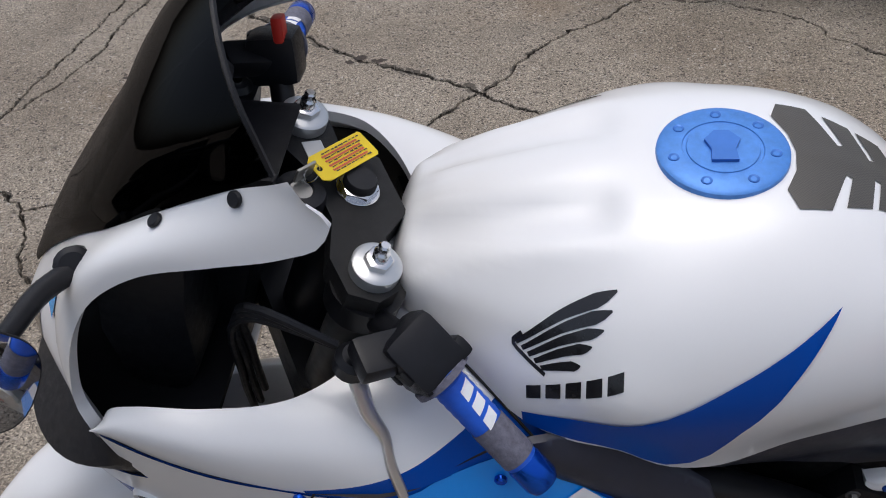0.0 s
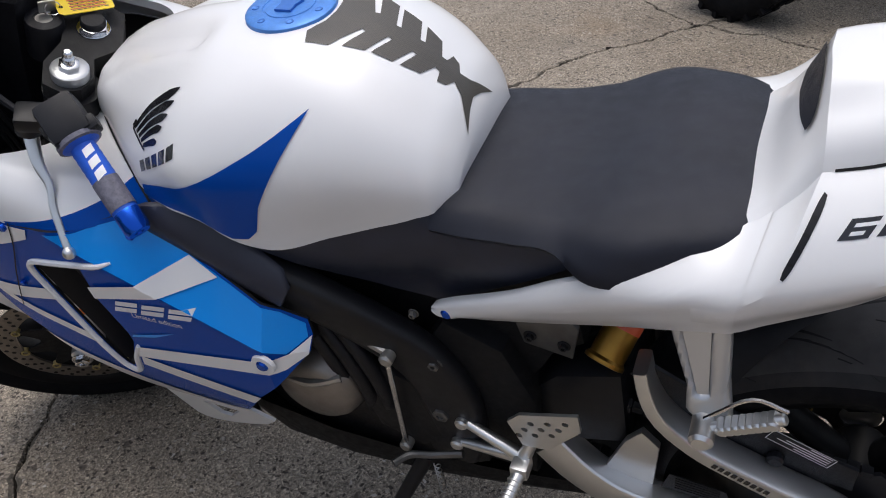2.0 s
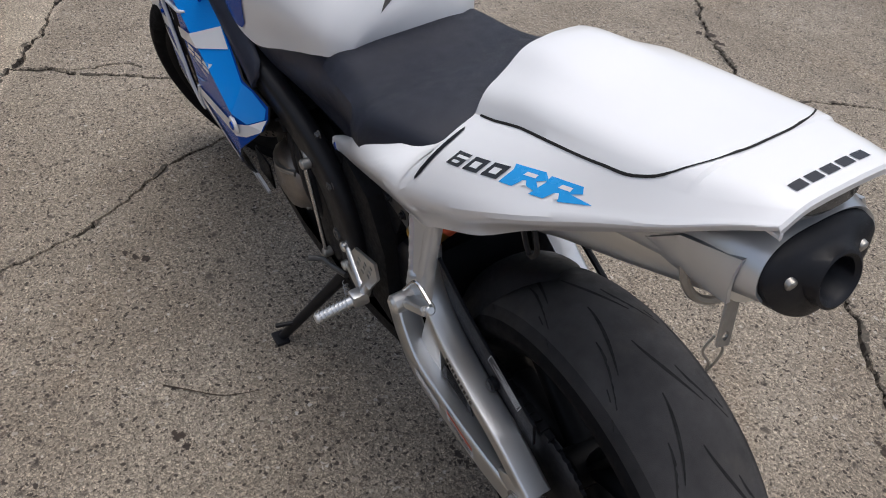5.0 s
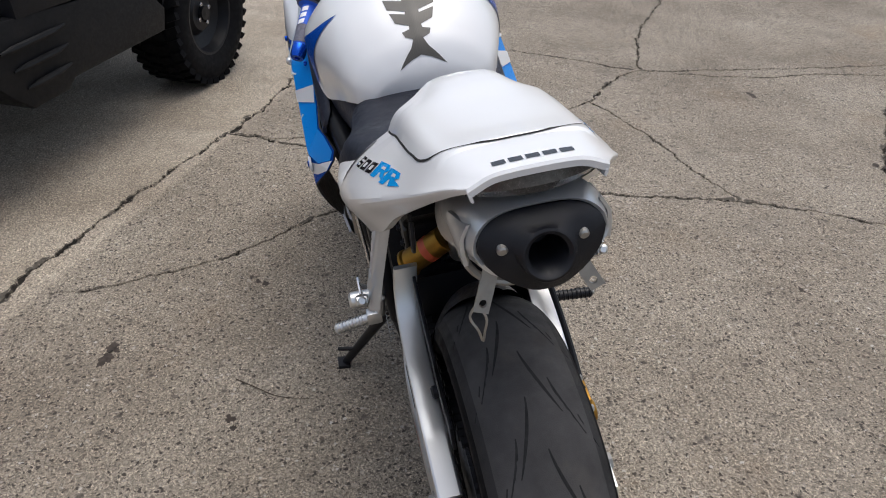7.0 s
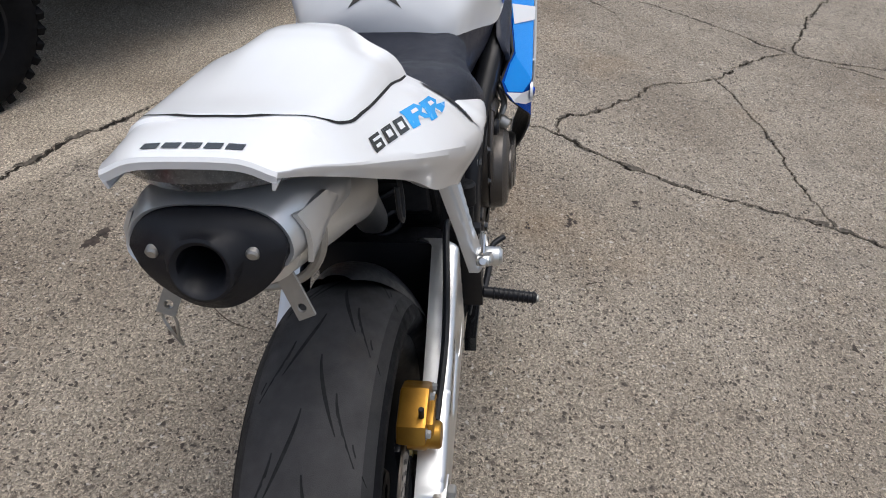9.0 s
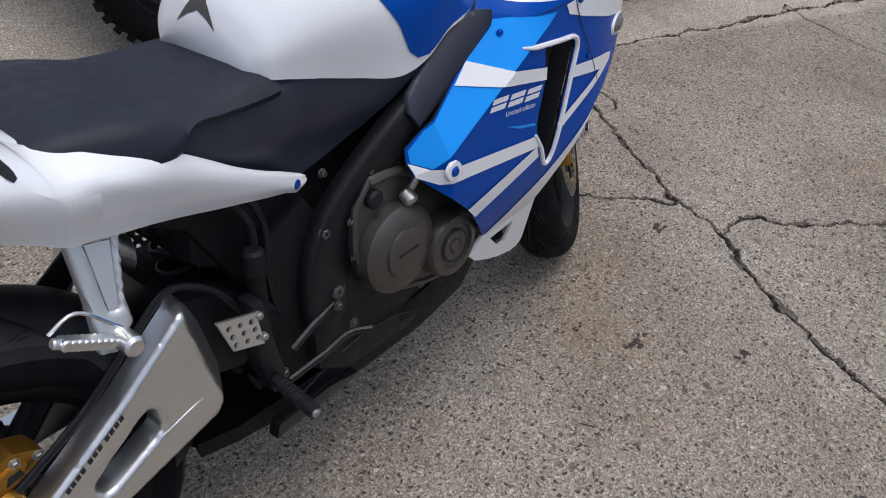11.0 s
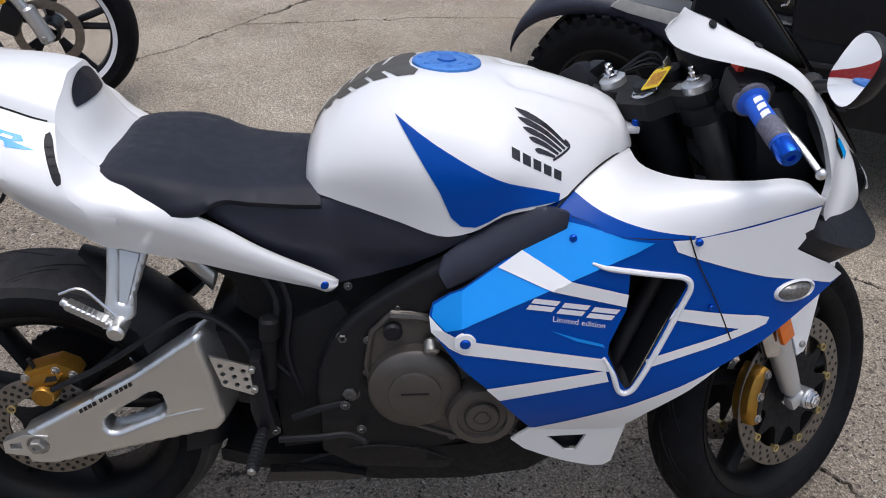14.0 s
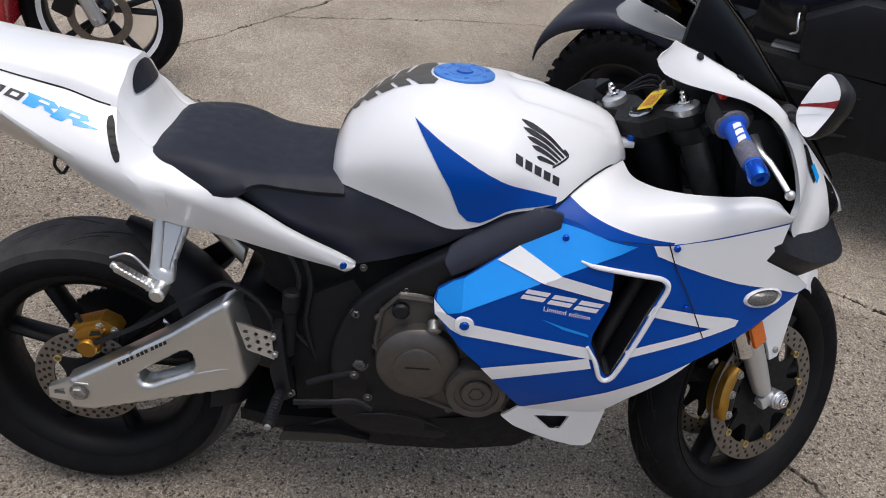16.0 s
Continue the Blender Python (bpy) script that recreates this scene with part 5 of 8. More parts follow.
def clamp():
    pts = [(-0.118, -0.010), (-0.125, 0.012), (-0.110, 0.036), (-0.070, 0.038), (-0.030, 0.020), (0.030, 0.020), (0.070, 0.038), (0.110, 0.036), (0.125, 0.012), (0.118, -0.010), (0.095, -0.024), (0.060, -0.022), (0.035, -0.040), (-0.035, -0.040), (-0.060, -0.022), (-0.095, -0.024)]
    bm = plate(pts, lambda u, v, d: tuple(HEAD + Vector((0, u, 0)) + FWD * (v + (0.018 if v > -0.03 else 0.002)) + RAKE * (0.004 - d)), 0.030, 0.5)
    bmesh.ops.recalc_face_normals(bm, faces=bm.faces)
    p = turned("triple_clamp", bm, CLAMP, label="black upper triple clamp")
    for s in (1, -1):
        t = on_fork(s, 0.002)
        turned("fork_cap", spin_at([(0.0001, 0.008), (0.0205, 0.008), (0.0235, 0.006), (0.0235, -0.006)], t, RAKE, 32), SILVER, p, "silver fork cap")
        turned("cap_nut", joined(hexbolt(t + RAKE * 0.008, t + RAKE * 0.02, 0.0135, 0.008), rod(t + RAKE * 0.012, t + RAKE * 0.026, 0.0075, 16)), CHROME, p, "bright adjuster nut")
        turned("adjuster", rod(t + RAKE * 0.026, t + RAKE * 0.034, 0.0058, 8), CHROME, p, "ribbed adjuster top")
    t = HEAD + RAKE * 0.004
    turned("stem_nut", hexbolt(t, t + RAKE, 0.0195, 0.009, washer=0.022), CHROME, p, "bright steering stem nut")
    turned("stem_plug", spin_at([(0.0001, 0.017), (0.0145, 0.017), (0.0165, 0.014), (0.0165, 0.006)], t, RAKE, 24), BLACKPL, p, "black stem plug")
    t = HEAD + FWD * 0.060 + RAKE * 0.002
    turned("ignition_lock", spin_at([(0.0001, 0.012), (0.010, 0.012), (0.012, 0.016), (0.023, 0.014), (0.025, 0.008), (0.026, -0.04)], t, RAKE, 28), BLACKPL, p, "black ignition lock ring")
    turned("lock_face", spin_at([(0.0001, 0.0135), (0.0115, 0.0135)], t, RAKE, 20), STEEL, p, "steel lock face")
    bm = plate([(-0.010, -0.008), (0.010, -0.008), (0.010, 0.012), (-0.010, 0.012)], lambda u, v, d: tuple(HEAD + Vector((0, -0.055 + u, 0)) + FWD * (v + 0.022) + RAKE * (0.0055 - d)), 0.001, 0.5)
    turned("clamp_badge", bm, SILVER, p, "small triangular badge on the clamp")
    return p


def spin_at(profile, at, along, n=24):
    return moved(spin(profile, n, "z"), aimed(at, Vector(at) + Vector(along)))


clamp()

# key tag: a yellow card wired to the ignition key
along = Vector((-0.0346, -0.054, -0.0154)).normalized()
tag_m = Matrix.Translation((1.060, -0.014, 0.946)) @ Matrix((along, RAKE.cross(along), RAKE)).transposed().to_4x4() @ Matrix.Rotation(radians(5), 4, "X")
tag = thing("key_tag", "yellow plastic key tag with red print and ink scribbles", "tag", LEAN @ tag_m)
card = [(-0.036, -0.011), (-0.030, -0.0155), (0.034, -0.0155), (0.036, -0.013), (0.036, 0.013), (0.034, 0.0155), (-0.030, 0.0155), (-0.036, 0.011)]
hole = [(-0.030 + 0.003 * math.cos(w), 0.003 * math.sin(w)) for w in np.linspace(0, 6.28, 10, endpoint=False)]
part("card", plate(card, lambda u, v, d: (u, v, 0.0006 - d + 0.10 * u * u), 0.0012, 0.012, [hole]), YELLOW, tag, "yellow plastic card")
r = random.Random(11)
bm = bmesh.new()
for k in range(5):
    y0 = -0.011 + 0.0055 * k
    x = -0.018
    while x < 0.028:
        w = r.uniform(0.003, 0.007)
        bm.faces.new([bm.verts.new((u, v, 0.0011 + 0.10 * u * u)) for u, v in ((x, y0), (x + w, y0 + r.uniform(-0.001, 0.001)), (x + w, y0 + 0.0012), (x, y0 + 0.0012))])
        x += w + 0.0012
part("scribble", bm, INK, tag, "lines of ink as plain bars")
bm = bmesh.new()
for k in range(4):
    y0 = -0.009 + 0.0055 * k
    bm.faces.new([bm.verts.new((u, v, 0.0010 + 0.10 * u * u)) for u, v in ((-0.020, y0), (0.026, y0), (0.026, y0 + 0.002), (-0.020, y0 + 0.002))])
part("printed_line", bm, REDINK, tag, "red printed lines")
part("wire_loop", tube([(-0.034 + 0.010 * math.cos(w) - 0.006, 0.004 * math.sin(w), 0.008 * math.sin(w)) for w in np.linspace(0, 6.28, 18, endpoint=False)], 0.0008, 6, closed=True), CHROME, tag, "twisted wire loop")
part("key", joined(block((0.022, 0.003, 0.018), (-0.046, 0.004, 0.002), bevel=0.001), rod((-0.046, 0.004, -0.006), (-0.046, 0.004, -0.012), 0.004, 8)), STEEL, tag, "bare steel key")


def leg(s):
    p = turned("fork_leg", rod(on_fork(s, 0.03), on_fork(s, 0.34), 0.0255, 28), DARKSTEEL, label="front fork leg")
    turned("inner_tube", rod(on_fork(s, 0.33), on_fork(s, 0.56), 0.0205, 24), CHROME, p, "bright inner tube")
    axle = FRONT + Vector((0, s * 0.094, 0))
    low = on_fork(s, 0.50)
    bm = tube([low + FWD * 0.022 - RAKE * d for d in (-0.06, -0.05, 0.06, 0.11, 0.150, 0.170, 0.178)], [0.021, 0.0235, 0.0235, 0.0225, 0.0205, 0.0195, 0.014], 24)
    turned("fork_bottom", bm, SILVER, p, "silver fork bottom")
    bm = rod(axle - Vector((0, 0.022, 0)), axle + Vector((0, 0.018, 0)), 0.0205, 24)
    bm = block((0.040, 0.022, 0.030), axle + FWD * -0.022 + RAKE * 0.012, Matrix.Rotation(radians(-24), 4, "Y"), 0.008, bm)
    turned("axle_clamp", bm, SILVER, p, "silver axle clamp")
    turned("axle_nut", hexbolt(axle + Vector((0, s * 0.020, 0)), axle + Vector((0, s, 0)), 0.014, 0.012, washer=0.019), CHROME, p, "axle bolt")
    turned("reflector", block((0.034, 0.010, 0.050), low - RAKE * 0.005 + Vector((0.0, s * 0.030, 0)) + FWD * 0.016, Matrix.Rotation(radians(-24), 4, "Y"), 0.003), AMBER, p, "amber side reflector")
    return p


both(leg)
lower = AXIS - RAKE * 0.20
bm = plate([(-0.12, 0.0), (-0.10, 0.035), (0.10, 0.035), (0.12, 0.0), (0.09, -0.03), (-0.09, -0.03)], lambda u, v, d: tuple(lower + Vector((0, u, 0)) + FWD * (v + 0.018) - RAKE * d), 0.035, 0.5)
turned("lower_clamp", bm, SATIN, label="black lower triple clamp")
part("steering_head", rod(AXIS - RAKE * 0.03, AXIS - RAKE * 0.22, 0.038, 24), SATIN, bike, "black steering head")


def bar(s):
    a = on_fork(s, 0.042)
    end = Vector((1.008, s * 0.3075, 0.849))
    root = Vector((1.071, s * 0.1666, 0.9405))
    d = (end - root).normalized()
    bm = rod(a - FWD * 0.02, a + FWD * 0.012, 0.016, 16)
    bm = spin_at([(0.026, -0.014), (0.036, -0.014), (0.036, 0.014), (0.026, 0.014)], a, RAKE, 28)
    bm = rod(a + Vector((0, s * 0.03, 0)), root + d * 0.02, 0.0125, 16, bm)
    p = turned("clip_on_bar", bm, SATIN, label="black clip-on handlebar")
    g0, g1 = root + d * 0.045, end - d * 0.028
    ln = (g1 - g0).length
    prof = [(0.0001, 0), (0.024, 0), (0.027, 0.002), (0.027, 0.006), (0.022, 0.009), (0.0158, 0.012)] + [(0.0155 + 0.0006 * (k % 2), 0.014 + k * (ln - 0.016) / 20) for k in range(21)] + [(0.0155, ln), (0.0001, ln)]
    grip = turned("grip", spin_at(prof, g0, d, 26), GRIPBLUE, p, "blue and grey rubber grip")
    turned("grip_collar", spin_at([(0.019, 0.0), (0.0275, 0.0005), (0.0275, 0.0065), (0.021, 0.009)], g0, d, 30), GRIPGREY, grip, "worn grey flange")
    # grey lower half and pale slanted mark on the grip
    q = aimed(g0, g1)
    bm = bmesh.new()
    for lo, hi, w0, w1, mat_ in ((0.45, 0.96, -1.0, 1.0, GRIPGREY),):
        grid = [[(0.0166 * math.cos(w), 0.0166 * math.sin(w), ln * u) for w in np.linspace(0, 2 * math.pi, 28)] for u in (lo + 0.12, hi)]
        add_grid(bm, grid)
    turned("grip_tip", moved(bm, q), GRIPGREY, grip, "grey textured half of the grip")
    up = q.inverted().to_3x3() @ Vector((-0.25, 0, 0.97))
    w0 = math.atan2(up.y, up.x)
    for k in range(3):
        du = 0.17 + 0.145 * k
        grid = [[(0.0170 * math.cos(w0 + dw + 0.6 * (u - 0.3)), 0.0170 * math.sin(w0 + dw + 0.6 * (u - 0.3)), ln * (u + 0.05 * dw)) for dw in np.linspace(-0.42, 0.42, 6)] for u in (du, du + 0.105)]
        turned("grip_mark", moved(add_grid(bmesh.new(), grid), q), DECALWHITE, grip, "pale block mark on the grip")
    turned("bar_end", spin_at([(0.0158, 0), (0.0165, 0.003), (0.0165, 0.024), (0.014, 0.030), (0.006, 0.030), (0.005, 0.026), (0.0001, 0.026)], g1, d, 24), ANOBLUE, p, "blue anodised bar end")
    # switch box and lever
    c = root + d * 0.020
    bm = block((0.052, 0.052, 0.056), (0, 0, 0), bevel=0.010)
    box = turned("switch_box", moved(bm, aimed(c, c + d)), BLACKPL, p, "black switch box")
    turned("box_clamp", moved(block((0.058, 0.030, 0.020), (0.004, 0.006, 0.020), bevel=0.006), aimed(c, c + d)), BLACKPL, box, "black switch box clamp")
    if s > 0:
        for k, sz in ((-0.010, 0.012), (0.012, 0.016)):
            turned("switch", moved(block((0.010, sz, 0.014), (-0.024, k, 0.004), bevel=0.002), aimed(c, c + d)), GREYPL, box, "small switch")
    else:
        turned("stop_switch", moved(block((0.012, 0.034, 0.022), (0.0, 0, 0), bevel=0.003), Matrix.Translation(c + Vector((-0.010, 0.004, 0.032))) @ aimed((0, 0, 0), d)), REDPL, box, "red engine stop switch")
    pv = Vector((1.117, s * 0.164, 0.925))
    bm = block((0.056, 0.036, 0.022), c - d * 0.006 + FWD * 0.026, Matrix.Rotation(radians(-24), 4, "Y"), 0.006)
    bm = rod(pv - RAKE * 0.012, pv + RAKE * 0.012, 0.017, 16, bm)
    turned("lever_perch", bm, SATIN, p, "black lever perch")
    turned("pivot_screw", spin_at([(0.0001, 0.0140), (0.0055, 0.0140), (0.006, 0.012)], pv, RAKE, 16), CHROME, p, "bright pivot screw")
    tip = Vector((1.123, s * 0.278, 0.806))
    # a flat blade that narrows, kinks outwards and runs on to a ball
    pts = bent([pv, pv + (tip - pv) * 0.30 + FWD * 0.004, pv + (tip - pv) * 0.48 - FWD * 0.004, pv + (tip - pv) * 0.62 + FWD * 0.002, tip], 28, 3)
    side = (tip - pv).normalized().cross(RAKE).normalized()
    grid = []
    for k, q in enumerate(pts):
        wide = np.interp(k / 27, [0, 0.25, 0.45, 1], [0.0105, 0.0080, 0.0056, 0.0050])
        thick = np.interp(k / 27, [0, 0.3, 1], [0.0055, 0.0045, 0.0045])
        grid.append([Vector(q) + side * wide * math.copysign(abs(math.cos(b)) ** 0.6, math.cos(b)) + RAKE * thick * math.copysign(abs(math.sin(b)) ** 0.6, math.sin(b)) for b in np.linspace(0, 2 * math.pi, 14, endpoint=False)])
    bm = add_grid(bmesh.new(), grid, close_v=True, cap=True)
    piece = bmesh.new()
    bmesh.ops.create_uvsphere(piece, u_segments=14, v_segments=10, radius=0.0088, matrix=Matrix.Translation(tip))
    turned("lever", joined(bm, piece), ALU, p, "polished lever with a ball end")
    # cables and hoses towards the nose
    for k in range(3):
        e = on_fork(s, 0.16 + 0.03 * k, -0.03, 0.05)
        turned("cable", tube(smooth([pv - d * 0.02, pv - d * 0.07 + FWD * 0.03 + Vector((0, 0, -0.01 * k)), e + FWD * 0.03, e - RAKE * 0.10], 16), 0.0042, 8), BLACKPL, p, "black cable")
    return p


both(bar)
part("brake_reservoir", moved(joined(rod((0, 0, -0.02), (0, 0, 0.022), 0.019, 20), rod((0, 0, 0.020), (0, 0, 0.028), 0.021, 20)), STEER @ Matrix.Translation((1.15, -0.135, 0.955))), BLACKPL, bike, "small black brake fluid reservoir")
part("dash", moved(block((0.05, 0.19, 0.10), (0, 0, 0), bevel=0.02), pose(1.215, 0, 0.975, 0, -40, 0)), BLACKPL, bike, "black instrument cluster")
part("cockpit_liner", prism([(1.10, 0.98), (1.20, 0.99), (1.30, 0.90), (1.36, 0.80), (1.30, 0.74), (1.20, 0.72), (1.18, 0.80), (1.14, 0.90)], -0.055, 0.055, 0.01), BLACKPL, bike, "black fairing stay and wiring behind the nose")
part("cockpit_tray", prism([(1.165, 0.955), (1.225, 0.965), (1.262, 0.930), (1.285, 0.860), (1.290, 0.775), (1.235, 0.745), (1.205, 0.800), (1.190, 0.880)], -0.135, 0.135, 0.012), BLACKPL, bike, "black inner tray behind the nose")
floor_ = [(1.190, 0.205), (1.268, 0.200), (1.320, 0.172), (1.370, 0.128), (1.430, 0.050)]
part("cockpit_floor", plate(floor_ + [(x, -y) for x, y in floor_[::-1]], lambda u, v, d: (u, v, 0.762 - d), 0.006, 0.05), BLACKPL, bike, "black inner panel that closes the nose from below")
bm = block((0.040, 0.062, 0.012), (1.020, 0, 0.862), None, 0.004)
bracket = part("tank_bracket", bm, WHITE, bike, "white tank front bracket")
for y in (-0.018, 0.018):
    part("bracket_screw", rod((1.036, y, 0.866), (1.036, y, 0.880), 0.0085, 14), ANOBLUE, bracket, "blue anodised screw")


# ---- wheels ----
def tyre_profile(R, W, rim):
    h = W / 2
    prof = []
    for a in np.linspace(-1, 1, 25):
        y = h * math.sin(a * 1.25) / math.sin(1.25)
        prof.append((R - (R - rim) * 0.62 * (abs(a) ** 2.2), y))
    left = [(rim + 0.002, -h * 0.76), (rim + 0.016, -h * 0.90), (rim + 0.030, -h * 0.985)]
    return left + prof[1:-1] + [(r, -y) for r, y in left[::-1]]


def wheel(name, c, R, W, m=None, rear=False, label=""):
    m = m or Matrix()
    rim = 0.2159 + 0.010
    w = part(name, moved(spin([(0.030, -0.05), (0.034, -0.045), (0.034, 0.045), (0.030, 0.05), (0.012, 0.05), (0.012, -0.05)], 32, "y", c, closed=True), m), WHEELBLACK, bike, label)
    prof = tyre_profile(R, W, rim)
    bm = spin(prof, 120, "y", c)
    tyre = part("tyre", moved(bm, m), [RUBBER, TREAD if rear else RUBBER, SHOULDER if rear else RUBBER], w, "black sport tyre with curved tread grooves", sharp=60)
    idx = []
    for p in tyre.data.polygons:
        q = m.inverted() @ p.center - Vector(c)
        far = R - math.hypot(q.x, q.z)
        idx.append(1 if far < 0.020 else 2 if far < 0.034 else 0)
    tyre.data.polygons.foreach_set("material_index", idx)
    # tread grooves, each a curved cut
    rs, ys = [r for r, y in prof], [y for r, y in prof]
    order = np.argsort(ys)
    rad = lambda y: np.interp(y, np.array(ys)[order], np.array(rs)[order])
    bm = bmesh.new()
    rep = 13 if rear else 15
    for k in range(rep):
        for s in (1, -1):
            w0 = 2 * math.pi * (k + (0.5 if s < 0 else 0)) / rep
            for y0, y1, lw, off in ((0.06, 0.42, 0.34, 0.0), (0.36, 0.80, 0.36, 0.17), (0.64, 0.90, 0.20, 0.36)):
                line = [(s * W / 2 * (y0 + (y1 - y0) * u ** 1.4), w0 + off + lw * u) for u in np.linspace(0, 1, 10)]
                wd = 0.0042 * np.sin(np.linspace(0.25, math.pi - 0.15, 10)) + 0.0008
                rows = []
                for (y, a), q in zip(line, wd):
                    r = rad(y) + 0.0005
                    rows.append([(c[0] + r * math.cos(a), c[1] + y - q * s * 0.5, c[2] + r * math.sin(a)), (c[0] + (rad(y + q * s * 0.5) + 0.0005) * math.cos(a), c[1] + y + q * s * 0.5, c[2] + (rad(y + q * s * 0.5) + 0.0005) * math.sin(a))])
                add_grid(bm, rows)
    g = part("tread_groove", moved(bm, m), GROOVE, tyre, "dark curved tread grooves")
    tagged(g, kind="stuff")
    # rim barrel
    h = W / 2 * 0.72
    rp = [(rim + 0.004, -h - 0.006), (rim + 0.006, -h), (rim - 0.004, -h + 0.006), (rim - 0.020, -h + 0.018), (rim - 0.026, 0), (rim - 0.020, h - 0.018), (rim - 0.004, h - 0.006), (rim + 0.006, h), (rim + 0.004, h + 0.006), (rim - 0.010, h + 0.002), (rim - 0.030, h - 0.02), (rim - 0.034, 0), (rim - 0.030, -h + 0.02), (rim - 0.010, -h - 0.002)]
    part("rim", moved(spin(rp, 72, "y", c, closed=True), m), WHEELBLACK, w, "black cast rim")
    for k in range(3):
        for dw in (-0.20, 0.20):
            a = 2 * math.pi * k / 3 + 0.35
            q0 = Vector(c) + Vector((0.030 * math.cos(a + dw), 0, 0.030 * math.sin(a + dw)))
            q1 = Vector(c) + Vector(((rim - 0.026) * math.cos(a + dw * 1.9), 0, (rim - 0.026) * math.sin(a + dw * 1.9)))
            grid = []
            for u in np.linspace(0, 1, 8):
                p = q0.lerp(q1, u)
                d = (q1 - q0).normalized()
                t = Vector((-d.z, 0, d.x))
                ww, hh = 0.017 - 0.004 * math.sin(math.pi * u), 0.030 - 0.006 * u
                grid.append([p + t * ww * math.cos(b) + Vector((0, 1, 0)) * hh * math.sin(b) for b in np.linspace(0, 2 * math.pi, 12, endpoint=False)])
            part("spoke", moved(add_grid(bmesh.new(), grid, close_v=True, cap=True), m), WHEELBLACK, w)
    return w


def brake_disc(parent, c, R, r0, y, m, bobbins):
    """A drilled brake disc with its carrier and bobbins."""
    rings = [(R - 0.002, y - 0.0025), (R, y - 0.0015), (R, y + 0.0015), (R - 0.002, y + 0.0025), (r0, y + 0.0025), (r0, y - 0.0025)]
    d = part("brake_disc", moved(spin(rings, 72, "y", c, closed=True), m), DISC, parent, "drilled steel brake disc")
    bm = bmesh.new()
    for k in range(30):
        for j in range(3):
            a = 2 * math.pi * (k + j * 0.33) / 30
            q = r0 + (R - r0) * (0.24 + 0.27 * j)
            at = Vector(c) + Vector((q * math.cos(a), y, q * math.sin(a)))
            for s in (1, -1):
                bm.faces.new([bm.verts.new(at + Vector((0.0042 * math.cos(b), s * 0.0028, 0.0042 * math.sin(b)))) for b in np.linspace(0, 2 * math.pi, 8, endpoint=False)])
    tagged(part("drill_hole", moved(bm, m), GROOVE, d), kind="stuff")
    for k in range(bobbins):
        a = 2 * math.pi * k / bobbins
        at = Vector(c) + Vector(((r0 + 0.001) * math.cos(a), y, (r0 + 0.001) * math.sin(a)))
        piece = moved(spin([(0.0055, -0.005), (0.0082, -0.005), (0.0082, 0.005), (0.0055, 0.005)], 14, "z", closed=True), aimed(at, at + Vector((0, 1, 0))))
        part("bobbin", moved(piece, m), PALEGOLD, d, "pale gold disc bobbin")
    ca = []
    for k in range(bobbins * 8):
        a = 2 * math.pi * k / (bobbins * 8)
        f = 0.5 + 0.5 * math.cos(a * bobbins)
        ca.append((a, r0 * (0.66 + 0.33 * f ** 2)))
    bm = plate([(q * math.cos(a), q * math.sin(a)) for a, q in ca], lambda u, v, t: (c[0] + u, y - 0.002 + t, c[2] + v), 0.004, 0.5, [[(0.03 * math.cos(a), 0.03 * math.sin(a)) for a in np.linspace(0, 2 * math.pi, 20, endpoint=False)]])
    part("disc_carrier", moved(bm, m), DULLBLACK, d, "black disc carrier")
    return d


def caliper(parent, c, R, y, a0, m, material, s):
    """A two-piece caliper that straddles the disc at the angle a0."""
    prof = []
    for u in np.linspace(-1, 1, 13):
        a = a0 + 0.42 * u
        prof.append((a, 0.024 * (1 - 0.35 * abs(u) ** 3)))
    grid = []
    for a, h in prof:
        row = []
        for b in np.linspace(0, 2 * math.pi, 14, endpoint=False):
            q = R - 0.016 + h * math.cos(b)
            row.append((c[0] + q * math.cos(a), y + 0.026 * math.copysign(abs(math.sin(b)) ** 0.5, math.sin(b)), c[2] + q * math.sin(a)))
        grid.append(row)
    bm = add_grid(bmesh.new(), grid, close_v=True, cap=True)
    p = part("brake_caliper", moved(bm, m), material, parent, "gold brake caliper")
    for du in (-0.45, 0.42):
        a = a0 + 0.40 * du
        at = Vector(c) + Vector(((R - 0.020) * math.cos(a), y - c[1] + s * 0.0235, (R - 0.020) * math.sin(a)))
        piece = moved(block((0.014, 0.030, 0.006), (0, 0, 0), bevel=0.002), aimed(at, at + Vector((0, s, 0))) @ Matrix.Rotation(a, 4, "Z"))
        part("caliper_window", moved(piece, m), SATIN, p, "dark recess in the caliper")
    for du in (-0.85, 0.0, 0.85):
        a = a0 + 0.40 * du
        at = Vector(c) + Vector(((R - 0.016) * math.cos(a), y - c[1] + s * 0.025, (R - 0.016) * math.sin(a)))
        part("caliper_bolt", moved(hexbolt(at, at + Vector((0, s, 0)), 0.006, 0.006, washer=0.009), m), STEEL, p, "caliper bolt")
    return p


fw = wheel("front_wheel", tuple(FRONT), 0.297, 0.120, STEER, label="black cast front wheel")
for s in (1, -1):
    brake_disc(fw, tuple(FRONT), 0.155, 0.118, s * 0.066, STEER, 10)
    cal = caliper(bike, tuple(FRONT), 0.146, s * 0.066, radians(165), STEER, GOLD, s)


